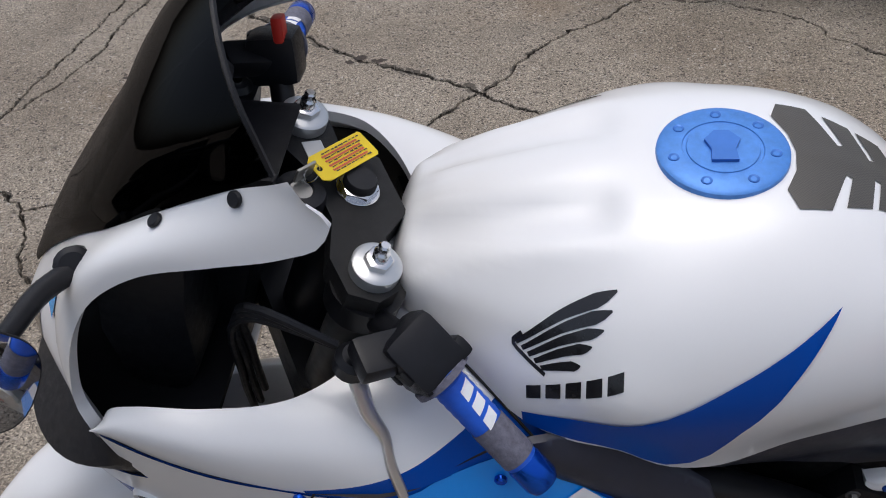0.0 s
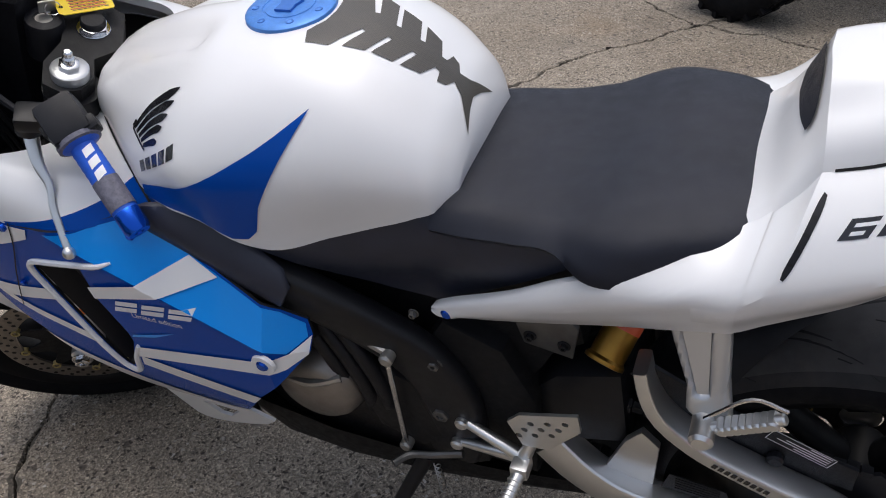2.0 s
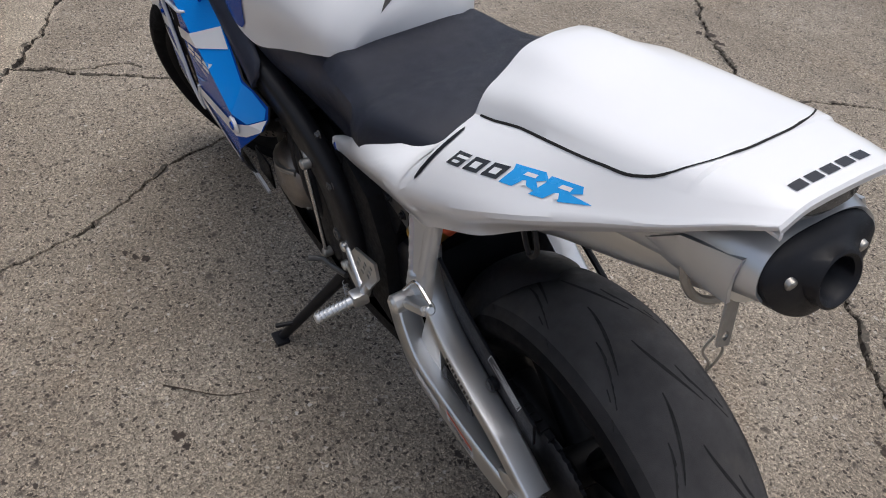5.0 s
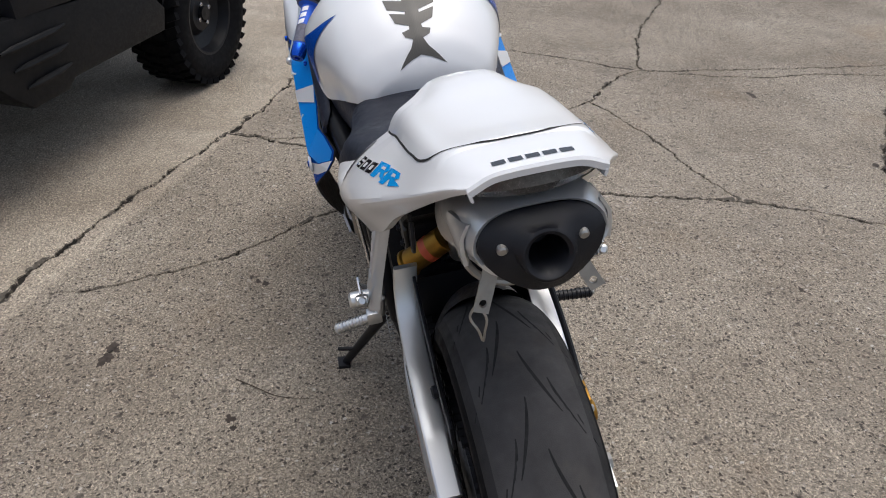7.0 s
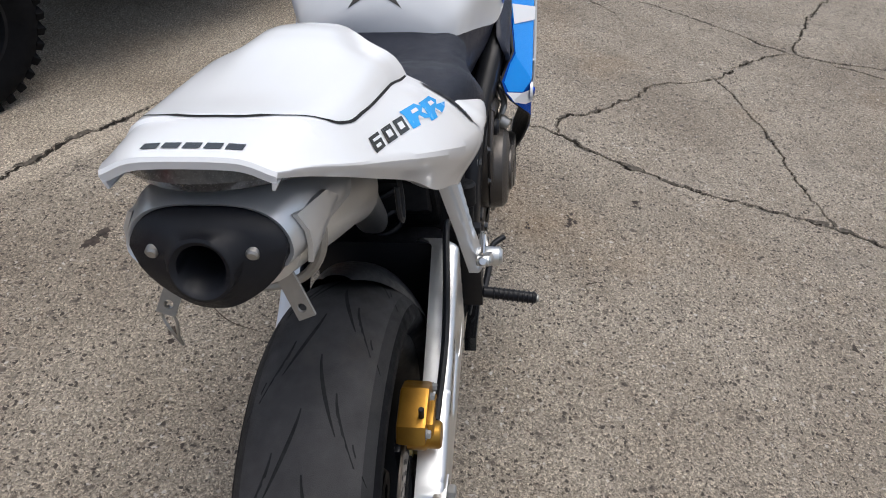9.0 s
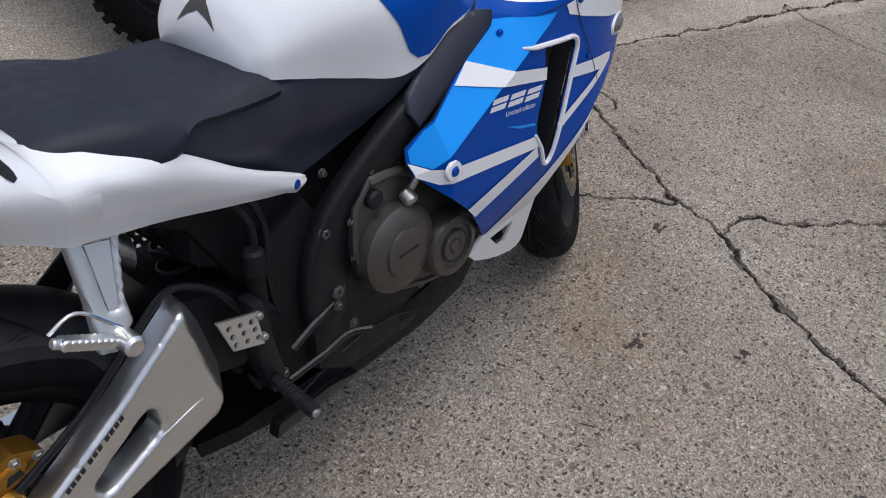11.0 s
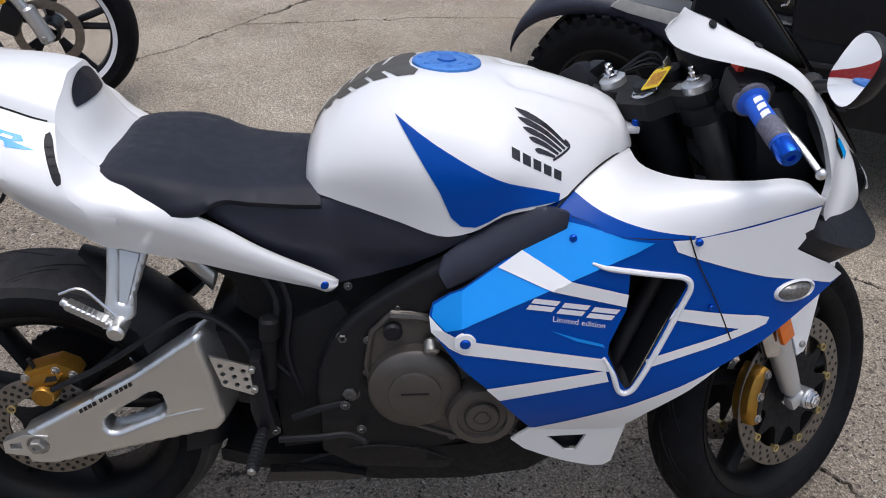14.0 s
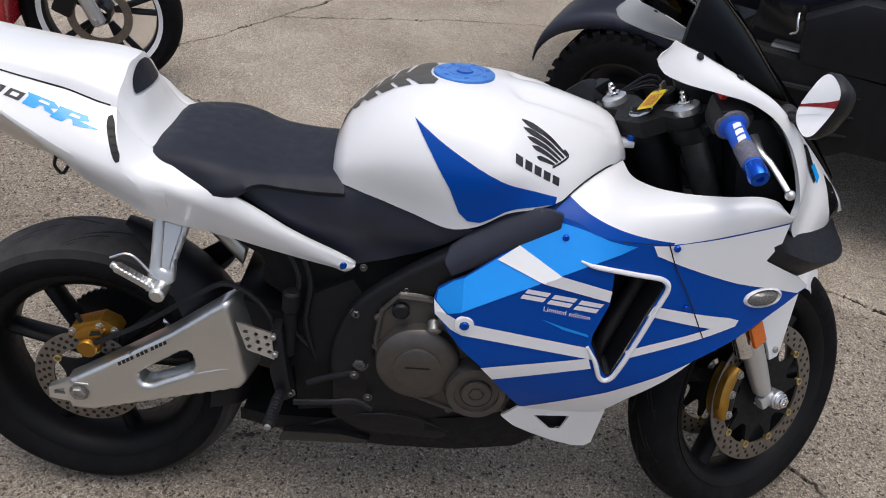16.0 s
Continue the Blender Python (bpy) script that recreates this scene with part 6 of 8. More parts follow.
def front_fender():
    grid = []
    for a in np.linspace(radians(50), radians(148), 30):
        e = min(1, (a - radians(46)) / 0.35, (radians(152) - a) / 0.2)
        row = []
        for u in np.linspace(-1, 1, 15):
            y = 0.074 * u * (0.55 + 0.45 * e)
            r = 0.318 - 0.075 * abs(u) ** 3.0
            row.append((FRONT.x + r * math.cos(a), y, FRONT.z + r * math.sin(a)))
        grid.append(row)
    bm = add_grid(bmesh.new(), grid)
    p = turned("front_fender", bm, WHITE, label="white front fender", sharp=60)
    for s in (1, -1):
        a = [(FRONT.x - 0.115, 0.560), (FRONT.x - 0.04, 0.605), (FRONT.x + 0.085, 0.600), (FRONT.x + 0.052, 0.500), (FRONT.x + 0.022, 0.402), (FRONT.x + 0.014, 0.390), (FRONT.x - 0.008, 0.386), (FRONT.x - 0.014, 0.405), (FRONT.x - 0.030, 0.440), (FRONT.x - 0.060, 0.505)]
        turned("fender_stay", prism(a, s * 0.074, s * 0.082, 0.002), WHITE, p, "white fender stay bolted to the fork")
        turned("stay_screw", rod((FRONT.x + 0.004, s * 0.080, 0.408), (FRONT.x + 0.004, s * 0.088, 0.408), 0.007, 14), STEEL, p, "stay screw")
    return p


front_fender()
# ---- frame, engine and rear end ----
REAR = (0.0, 0.0, 0.306)
part("under_seat_frame", prism([(0.200, 0.72), (0.26, 0.80), (0.50, 0.79), (0.72, 0.745), (0.90, 0.80), (0.98, 0.83), (1.02, 0.80), (0.96, 0.70), (0.80, 0.62), (0.66, 0.52), (0.60, 0.40), (0.50, 0.38), (0.42, 0.50), (0.36, 0.62)], -0.095, 0.095, 0.01), DULLBLACK, bike, "black frame core and air box")


def frame_cover(s):
    """Satin plastic between seat, tank and frame spar."""
    poly = [(0.330, 0.772), (0.385, 0.806), (0.480, 0.797), (0.540, 0.794), (0.620, 0.772), (0.716, 0.747), (0.752, 0.744), (0.705, 0.705), (0.660, 0.672), (0.600, 0.642), (0.545, 0.622), (0.500, 0.636), (0.420, 0.706)]
    place = lambda u, v, d: (u, s * (0.126 + 0.22 * max(0, u - 0.55) - 0.20 * max(0, 0.70 - v) - 0.9 * max(0, v - 0.782) + 0.008 * math.sin(34 * (v - 0.7)) - d), v)
    return part("frame_cover", plate(poly, place, 0.005, 0.012), COVERPL, bike, "satin black plastic cover under the tank", sharp=60)


both(frame_cover)


def spar(s):
    """Main frame spar from the steering head down to the swingarm pivot."""
    line = [(0.985, 0.080, 0.720), (0.930, 0.140, 0.735), (0.870, 0.172, 0.735), (0.800, 0.178, 0.710), (0.720, 0.168, 0.665), (0.640, 0.150, 0.600), (0.575, 0.138, 0.530), (0.545, 0.134, 0.450), (0.545, 0.130, 0.360), (0.560, 0.125, 0.300)]
    p = smooth(line, 34)
    grid = []
    for k in range(34):
        d = Vector(p[min(k + 1, 33)] - p[max(k - 1, 0)]).normalized()
        n = Vector((-d.z, 0, d.x)).normalized()
        hh = np.interp(k / 33, [0, 0.2, 0.5, 0.8, 1], [0.030, 0.034, 0.036, 0.046, 0.040])
        c = Vector(p[k])
        row = []
        for b in np.linspace(0, 2 * math.pi, 16, endpoint=False):
            q = n * hh * math.copysign(abs(math.cos(b)) ** 0.5, math.cos(b)) + Vector((0, s * 1.0, 0)) * 0.020 * math.copysign(abs(math.sin(b)) ** 0.5, math.sin(b))
            row.append(Vector((c.x, s * c.y, c.z)) + q)
        grid.append(row)
    q = part("frame_spar", add_grid(bmesh.new(), grid, close_v=True, cap=True), SATIN, bike, "satin black cast frame spar", sharp=50)
    # padded cover over the upper spar
    pad = [(0.898, 0.794), (0.896, 0.765), (0.870, 0.736), (0.794, 0.700), (0.718, 0.664), (0.703, 0.690), (0.712, 0.712), (0.745, 0.738), (0.806, 0.780), (0.843, 0.796), (0.877, 0.799)]
    place = lambda u, v, d: (u, s * (0.203 - 9 * (abs(v - (0.690 + 0.62 * (u - 0.745))) ** 2) * 1.0 - d), v)
    part("spar_cover", plate(pad, place, 0.008, 0.008), COVERPL, q, "black padded spar cover", sharp=60)
    for x, z, r in ((0.548, 0.541, 0.010), (0.556, 0.425, 0.015), (0.560, 0.640, 0.006)):
        part("frame_bolt", hexbolt((x, s * 0.150, z), (x, s, z), r * 0.85, 0.008, washer=r * 1.2), DARKSTEEL, q, "bright frame bolt")
    return q


both(spar)

# engine
part("crankcase", prism([(0.50, 0.29), (0.50, 0.44), (0.58, 0.52), (0.66, 0.58), (0.78, 0.58), (0.90, 0.52), (0.92, 0.40), (0.86, 0.30), (0.72, 0.24), (0.56, 0.25)], -0.150, 0.135, 0.02), ENGGREY, bike, "dark cast crankcase")
cyl = part("cylinder_block", moved(block((0.22, 0.34, 0.26), (0, 0, 0), bevel=0.015), pose(0.87, 0, 0.62, 0, 28, 0)), ENGGREY, bike, "dark cylinder block")
for k in range(6):
    part("cooling_fin", moved(block((0.235, 0.352, 0.006), (0, 0, -0.10 + 0.026 * k), bevel=0.002), pose(0.87, 0, 0.62, 0, 28, 0)), ENGGREY, cyl)


def clutch_cover():
    c = Vector((0.668, -0.150, 0.462))
    out_ = [(0.588, 0.50), (0.598, 0.565), (0.632, 0.602), (0.668, 0.600), (0.72, 0.585), (0.76, 0.55), (0.80, 0.50), (0.845, 0.46), (0.856, 0.40), (0.835, 0.352), (0.79, 0.335), (0.74, 0.345), (0.70, 0.36), (0.64, 0.385), (0.60, 0.43)]
    p = part("clutch_cover", prism(out_, -0.140, -0.172, 0.006), MAGN, bike, "bronze-grey cast clutch cover", sharp=40)
    part("cover_rim", tube([(x, -0.1715, z) for x, z in out_], 0.0055, 8, closed=True), MAGN, p, "cast rim of the cover")
    part("cover_rib", tube(smooth([(0.628, -0.172, 0.598), (0.690, -0.174, 0.592), (0.752, -0.173, 0.556)], 12), 0.0085, 8), MAGN, p, "cast rib")
    bm = spin([(0.0001, -0.040), (0.040, -0.040), (0.044, -0.038), (0.0445, -0.034), (0.070, -0.030), (0.078, -0.022), (0.080, 0.0)], 48, "y", (c.x, -0.170, c.z))
    part("clutch_dome", bm, MAGN, p, "raised round clutch dome")
    part("dome_badge", block((0.046, 0.001, 0.003), (0.668, -0.2107, 0.466), None, 0.0), ENGGREY, p, "small dark bar on the dome")
    a = (0.782, -0.172, 0.414)
    bm = spin([(0.0001, -0.036), (0.014, -0.036), (0.015, -0.038), (0.030, -0.038), (0.031, -0.034), (0.042, -0.034), (0.043, -0.040), (0.056, -0.038), (0.060, -0.030), (0.062, 0.0)], 48, "y", a)
    part("pulse_cover", bm, MAGN, p, "round pulse generator cover")
    part("cover_plug", joined(spin([(0.0001, -0.0385), (0.012, -0.0385), (0.013, -0.036)], 6, "y", a), spin([(0.018, -0.0388), (0.026, -0.0388), (0.027, -0.037)], 32, "y", a)), MAGN, p, "cast hexagon plug")
    part("plug_groove", spin([(0.028, -0.0383), (0.0305, -0.0383)], 40, "y", a), GROOVE, p, "dark ring groove")
    for x, z in ((0.590, 0.545), (0.640, 0.610), (0.588, 0.480), (0.612, 0.415), (0.70, 0.602), (0.765, 0.557), (0.66, 0.372), (0.845, 0.345), (0.860, 0.43), (0.735, 0.338)):
        part("cover_bolt", hexbolt((x, -0.166, z), (x, -1, z), 0.005, 0.006, washer=0.0075), DARKSTEEL, p, "cover bolt")
    part("oil_filler", spin([(0.0001, -0.014), (0.012, -0.014), (0.016, -0.010), (0.016, 0.0)], 20, "y", (0.632, -0.172, 0.570)), BLACKPL, p, "black oil filler cap")
    part("breather", joined(rod((0.695, -0.180, 0.555), (0.695, -0.200, 0.540), 0.013, 14), tube(smooth([(0.70, -0.18, 0.545), (0.715, -0.192, 0.575), (0.74, -0.18, 0.60), (0.78, -0.16, 0.62)], 12), 0.006, 8)), STEEL, p, "small union and hose on the cover")
    return p


clutch_cover()
alt = part("alternator_cover", spin([(0.0001, 0.046), (0.036, 0.046), (0.040, 0.043), (0.056, 0.040), (0.066, 0.030), (0.072, 0.010), (0.074, 0.0)], 44, "y", (0.752, 0.135, 0.435)), COVERSTEEL, bike, "grey alternator cover")
for k in range(6):
    a = k * 1.047 + 0.3
    part("cover_bolt", hexbolt((0.752 + 0.076 * math.cos(a), 0.140, 0.435 + 0.076 * math.sin(a)), (0.752 + 0.076 * math.cos(a), 1, 0.435 + 0.076 * math.sin(a)), 0.006, 0.010, washer=0.009), STEEL, alt)
part("alternator_ridge", tube(smooth([(0.70, 0.164, 0.475), (0.74, 0.180, 0.470), (0.79, 0.172, 0.46)], 10), 0.007, 8), STEEL, alt, "cast ridge")
for k in range(3):
    part("coolant_hose", tube(smooth([(0.66 + 0.03 * k, 0.125, 0.36), (0.64 + 0.03 * k, 0.150, 0.44), (0.66 + 0.03 * k, 0.150, 0.52), (0.72 + 0.03 * k, 0.13, 0.60)], 16), 0.012, 10), BLACKPL, bike, "black coolant hose")
for k in range(2):
    part("wiring", tube(smooth([(0.40 + 0.03 * k, -0.118, 0.68), (0.44 + 0.02 * k, -0.128, 0.60), (0.42 + 0.03 * k, -0.13, 0.50), (0.47, -0.12, 0.42 - 0.02 * k)], 14), 0.006, 8), BLACKPL, bike, "black hoses and wiring behind the frame")
part("sprocket_cover", prism([(0.56, 0.36), (0.57, 0.47), (0.64, 0.50), (0.69, 0.44), (0.67, 0.35), (0.60, 0.32)], 0.120, 0.150, 0.008), ENGGREY, bike, "dark sprocket cover")
link = part("shift_linkage", rod((0.605, 0.172, 0.560), (0.625, 0.160, 0.330), 0.0045, 10), CHROME, bike, "bright gear linkage rod")
for q in ((0.605, 0.172, 0.560), (0.625, 0.160, 0.330)):
    part("rod_end", rod((q[0], q[1] - 0.012, q[2]), (q[0], q[1] + 0.008, q[2]), 0.010, 14), STEEL, link, "rod end")
part("link_arm", tube([(0.605, 0.165, 0.562), (0.635, 0.160, 0.570), (0.655, 0.150, 0.566)], 0.006, 8), STEEL, link, "short steel arm")
part("shift_pedal", tube(smooth([(0.530, 0.160, 0.345), (0.580, 0.168, 0.332), (0.618, 0.176, 0.326), (0.632, 0.196, 0.328)], 14), 0.006, 8), DARKSTEEL, bike, "gear pedal")

# belly pan
grid = []
for x, w, zt, zb in ((0.300, 0.070, 0.235, 0.210), (0.36, 0.100, 0.245, 0.190), (0.48, 0.125, 0.265, 0.185), (0.62, 0.145, 0.285, 0.188), (0.76, 0.155, 0.310, 0.196), (0.88, 0.155, 0.34, 0.214), (0.96, 0.140, 0.345, 0.256), (1.00, 0.10, 0.34, 0.30)):
    grid.append([(x, y, z) for y, z in ((w, zt), (w * 1.0, zt - 0.03), (w * 0.86, zb + 0.012), (w * 0.5, zb), (0, zb - 0.004), (-w * 0.5, zb), (-w * 0.86, zb + 0.012), (-w, zt - 0.03), (-w, zt))])
part("belly_pan", add_grid(bmesh.new(), grid), DULLBLACK, bike, "black belly pan", sharp=50)
for s in (1, -1):
    part("exhaust_header", tube(smooth([(1.00, s * 0.07, 0.56), (1.02, s * 0.075, 0.40), (0.94, s * 0.06, 0.28), (0.70, s * 0.04, 0.235), (0.45, s * 0.03, 0.24)], 20), 0.020, 12), STEEL, bike, "steel exhaust header")
part("radiator", moved(block((0.035, 0.36, 0.24), (0, 0, 0), bevel=0.006), pose(1.04, 0, 0.60, 0, 18, 0)), BLACKPL, bike, "black radiator")
part("pan_edge", tube(smooth([(0.46, -0.135, 0.255), (0.56, -0.150, 0.30), (0.66, -0.155, 0.305), (0.74, -0.150, 0.27)], 14), 0.0022, 8), SATIN, bike, "thin dark edge of the belly pan")

part("pan_trim", prism([(0.395, 0.222), (0.405, 0.246), (0.520, 0.246), (0.580, 0.233), (0.565, 0.224)], -0.128, -0.151, 0.002), GLOSSBLACK, bike, "glossy black strip on the belly pan")

# swingarm
def arm(s):
    if s < 0:
        out_ = [(-0.030, 0.290), (-0.026, 0.330), (0.012, 0.352), (0.100, 0.404), (0.188, 0.458), (0.296, 0.536), (0.312, 0.540), (0.322, 0.530), (0.352, 0.470), (0.380, 0.405), (0.318, 0.336), (0.174, 0.300), (0.022, 0.262), (-0.024, 0.264)]
        cut = [(0.119, 0.347), (0.122, 0.360), (0.136, 0.372), (0.205, 0.416), (0.219, 0.421), (0.229, 0.412), (0.232, 0.385), (0.228, 0.374), (0.218, 0.368), (0.142, 0.334), (0.128, 0.334)]
        rings = [(q0, q1) for ring in (out_, cut) for q0, q1 in zip(ring, ring[1:] + ring[:1])]

        def face(u, v, d):
            """The pressed outer face: edges rolled over, the inner end folded back."""
            near = 1.0
            for (x0, z0), (x1, z1) in rings:
                l2 = (x1 - x0) ** 2 + (z1 - z0) ** 2
                w = min(1, max(0, ((u - x0) * (x1 - x0) + (v - z0) * (z1 - z0)) / l2))
                near = min(near, math.hypot(u - x0 - w * (x1 - x0), v - z0 - w * (z1 - z0)))
            r = 0.009
            roll = r - math.sqrt(max(0, r * r - max(0, r - near) ** 2))
            fold = 1.3 * max(0, (u - 0.300) - (0.540 - v) * 0.16)
            return (u, -0.139 + roll + fold + d, v)

        bm = plate(out_, face, 0.034, 0.006, [cut])
        p = part("swingarm_side", bm, ALU, bike, "brushed aluminium swingarm with a window", sharp=50)
        part("axle_slot", prism([(-0.022, 0.294), (-0.022, 0.326), (0.034, 0.332), (0.044, 0.322), (0.040, 0.304), (0.024, 0.296)], -0.137, -0.1386, 0.0), GROOVE, p, "dark axle slot")
        part("adjuster_block", prism([(-0.062, 0.292), (-0.060, 0.318), (-0.022, 0.334), (0.020, 0.330), (0.022, 0.298), (-0.020, 0.284)], -0.122, -0.1415, 0.003, [[(-0.050, 0.302), (-0.048, 0.312), (-0.030, 0.316), (-0.030, 0.302)]]), ALU, p, "aluminium chain adjuster")
        part("arm_ridge", tube(smooth([(0.225, -0.1375, 0.366), (0.262, -0.1375, 0.376), (0.290, -0.1370, 0.383), (0.318, -0.1335, 0.387)], 10), [0.001] + [0.003] * 8 + [0.001], 8), ALU, p, "pressed ridge along the arm")
        d = Vector((0.120, 0, 0.072)).normalized()
        bm = bmesh.new()
        x = 0.0
        for k, w in enumerate([0.009] * 4 + [0] + [0.009] * 3 + [0] + [0.009] * 4):
            if w:
                a = Vector((0.085, -0.1392, 0.378)) + d * x
                bm.faces.new([bm.verts.new(a + d * u + Vector((-0.2 * v, 0, v))) for u, v in ((0, 0), (0.0075, 0), (0.0075, 0.008), (0, 0.008))])
            x += 0.0098 if w else 0.005
        part("mark_bar", bm, DECALBLACK, p, "dark plain bars along the arm")
        part("axle_nut", hexbolt((0.0, -0.138, 0.310), (0, -1, 0.31), 0.015, 0.014, washer=0.021), STEEL, p, "rear axle nut")
        return p
    upper = smooth([(-0.02, 0.120, 0.335), (0.045, 0.121, 0.380), (0.139, 0.121, 0.422), (0.215, 0.120, 0.462), (0.258, 0.118, 0.505), (0.276, 0.114, 0.548), (0.283, 0.108, 0.580)], 24)
    lower_ = smooth([(-0.02, 0.122, 0.295), (0.08, 0.124, 0.290), (0.20, 0.124, 0.288), (0.32, 0.122, 0.302), (0.37, 0.116, 0.330), (0.41, 0.108, 0.365)], 20)
    def beam(line, hs):
        grid = []
        for k in range(len(line)):
            d = Vector(line[min(k + 1, len(line) - 1)] - line[max(k - 1, 0)]).normalized()
            n = Vector((-d.z, 0, d.x)).normalized()
            hh = np.interp(k / (len(line) - 1), [0, 1], hs)
            grid.append([Vector(line[k]) + n * hh * math.copysign(abs(math.cos(b)) ** 0.3, math.cos(b)) + Vector((0, 0.021 * math.copysign(abs(math.sin(b)) ** 0.3, math.sin(b)), 0)) for b in np.linspace(0, 2 * math.pi, 16, endpoint=False)])
        return add_grid(bmesh.new(), grid, close_v=True, cap=True)
    p = part("swingarm_side", beam(lower_, [0.026, 0.031]), ALU, bike, "brushed aluminium swingarm lower beam", sharp=18)
    part("swingarm_brace", beam(upper, [0.017, 0.009]), ALU, p, "curved aluminium swingarm brace", sharp=18)
    part("brace_web", prism([(0.262, 0.31), (0.256, 0.412), (0.280, 0.440), (0.302, 0.41), (0.335, 0.32)], 0.104, 0.116, 0.003), ALU, p, "aluminium web")
    part("axle_plate", prism([(-0.036, 0.292), (-0.034, 0.325), (0.02, 0.352), (0.05, 0.330), (0.03, 0.284), (-0.026, 0.276)], 0.112, 0.142, 0.004), ALU, p, "axle plate with chain adjuster")
    part("axle_nut", hexbolt((0.0, 0.142, 0.312), (0, 1, 0.312), 0.013, 0.010, washer=0.018), STEEL, p, "axle bolt")
    part("adjuster_bolt", rod((-0.030, 0.127, 0.306), (-0.054, 0.127, 0.304), 0.004, 10), STEEL, p, "adjuster bolt")
    lab = lambda x0, x1, z0, z1, mat_, name, lb, y_=0.1458: part(name, add_grid(bmesh.new(), [[(x0, y_, z0), (x1, y_, z0 + (x1 - x0) * 0.16)], [(x0, y_, z1), (x1, y_, z1 + (x1 - x0) * 0.16)]]), mat_, p, lb)
    lab(0.115, 0.195, 0.274, 0.300, DECALWHITE, "warning_label", "white label with an orange band", 0.1454)
    lab(0.117, 0.193, 0.291, 0.2995, REDINK, "label_band", "orange band")
    for k in range(4):
        lab(0.120, 0.185, 0.277 + 0.0034 * k, 0.2784 + 0.0034 * k, GREYPL, "label_line", "")
    lab(0.22, 0.30, 0.279, 0.297, DECALSILVER, "warning_label", "pale label on the arm")
    n_ = 9
    for k in range(n_):
        a = Vector(upper[9 + k // 2]).lerp(Vector(upper[10 + k // 2]), 0.5 * (k % 2))
        part("mark_bar", block((0.006, 0.001, 0.008), a + Vector((0, 0.0213, 0)), Matrix.Rotation(-0.45, 4, "Y"), 0.0), DECALBLACK, p, "dark plain bar on the brace")
    part("black_label", prism([(0.155, 0.318), (0.165, 0.350), (0.240, 0.362), (0.250, 0.326)], 0.118, 0.1195, 0.0), BLACKPL, p, "black label between the beams")
    for k in range(5):
        z = 0.326 + 0.006 * k
        part("label_line", block((0.060, 0.0008, 0.0018), (0.202, 0.1199, z + 0.002), Matrix.Rotation(-0.12, 4, "Y"), 0.0), GREYPL, p)
    return p


both(arm)
part("swingarm_bridge", prism([(0.30, 0.38), (0.31, 0.53), (0.40, 0.50), (0.47, 0.42), (0.40, 0.35)], -0.10, 0.10, 0.012), SATIN, bike, "dark swingarm bridge")
part("pivot_plate", prism([(0.43, 0.28), (0.42, 0.46), (0.46, 0.56), (0.54, 0.60), (0.60, 0.50), (0.60, 0.30)], -0.125, 0.125, 0.01), DULLBLACK, bike, "black pivot plate")
part("chassis_underside", prism([(0.36, 0.56), (0.38, 0.70), (0.52, 0.66), (0.56, 0.56), (0.46, 0.48)], -0.085, 0.085, 0.01), DULLBLACK, bike, "black battery tray and linkage")

rw = wheel("rear_wheel", REAR, 0.309, 0.180, None, True, "black cast rear wheel")
brake_disc(rw, REAR, 0.110, 0.072, -0.085, Matrix(), 5)
rc = part("rear_caliper", prism([(-0.016, 0.430), (-0.004, 0.452), (0.026, 0.462), (0.052, 0.470), (0.080, 0.456), (0.088, 0.440), (0.060, 0.428), (0.040, 0.420), (0.010, 0.418)], -0.076, -0.118, 0.006), GOLD, bike, "gold single-piston rear caliper")
part("piston_cover", spin([(0.0001, -0.022), (0.017, -0.022), (0.0195, -0.019), (0.0200, -0.004), (0.0225, 0.0), (0.0225, 0.03)], 28, "y", (0.024, -0.112, 0.408)), GOLD, rc, "round gold piston housing")
part("caliper_bracket", prism([(-0.010, 0.335), (-0.020, 0.420), (0.030, 0.445), (0.075, 0.430), (0.060, 0.360), (0.020, 0.325)], -0.074, -0.082, 0.002), SATIN, rc, "dark caliper bracket")
for x, z in ((-0.004, 0.440), (0.050, 0.455), (0.078, 0.446)):
    part("caliper_bolt", hexbolt((x, -0.117, z), (x, -1, z), 0.006, 0.007, washer=0.008), STEEL, rc, "caliper bolt")
part("caliper_bridge", prism([(0.000, 0.428), (0.008, 0.446), (0.040, 0.456), (0.062, 0.450), (0.050, 0.432), (0.020, 0.424)], -0.112, -0.126, 0.004), GOLD, rc, "raised caliper bridge")
part("caliper_window", prism([(0.030, 0.436), (0.036, 0.448), (0.052, 0.450), (0.054, 0.440)], -0.120, -0.1275, 0.001), GROOVE, rc, "dark pad window")
part("bleed_screw", rod((0.012, -0.11, 0.455), (0.006, -0.112, 0.478), 0.004, 10), BLACKPL, rc, "capped bleed screw")
part("brake_hose", tube(smooth([(0.04, -0.125, 0.42), (0.14, -0.130, 0.475), (0.24, -0.125, 0.540), (0.30, -0.12, 0.57), (0.36, -0.12, 0.535), (0.40, -0.13, 0.47)], 24), 0.0055, 8), BLACKPL, bike, "black brake hose")
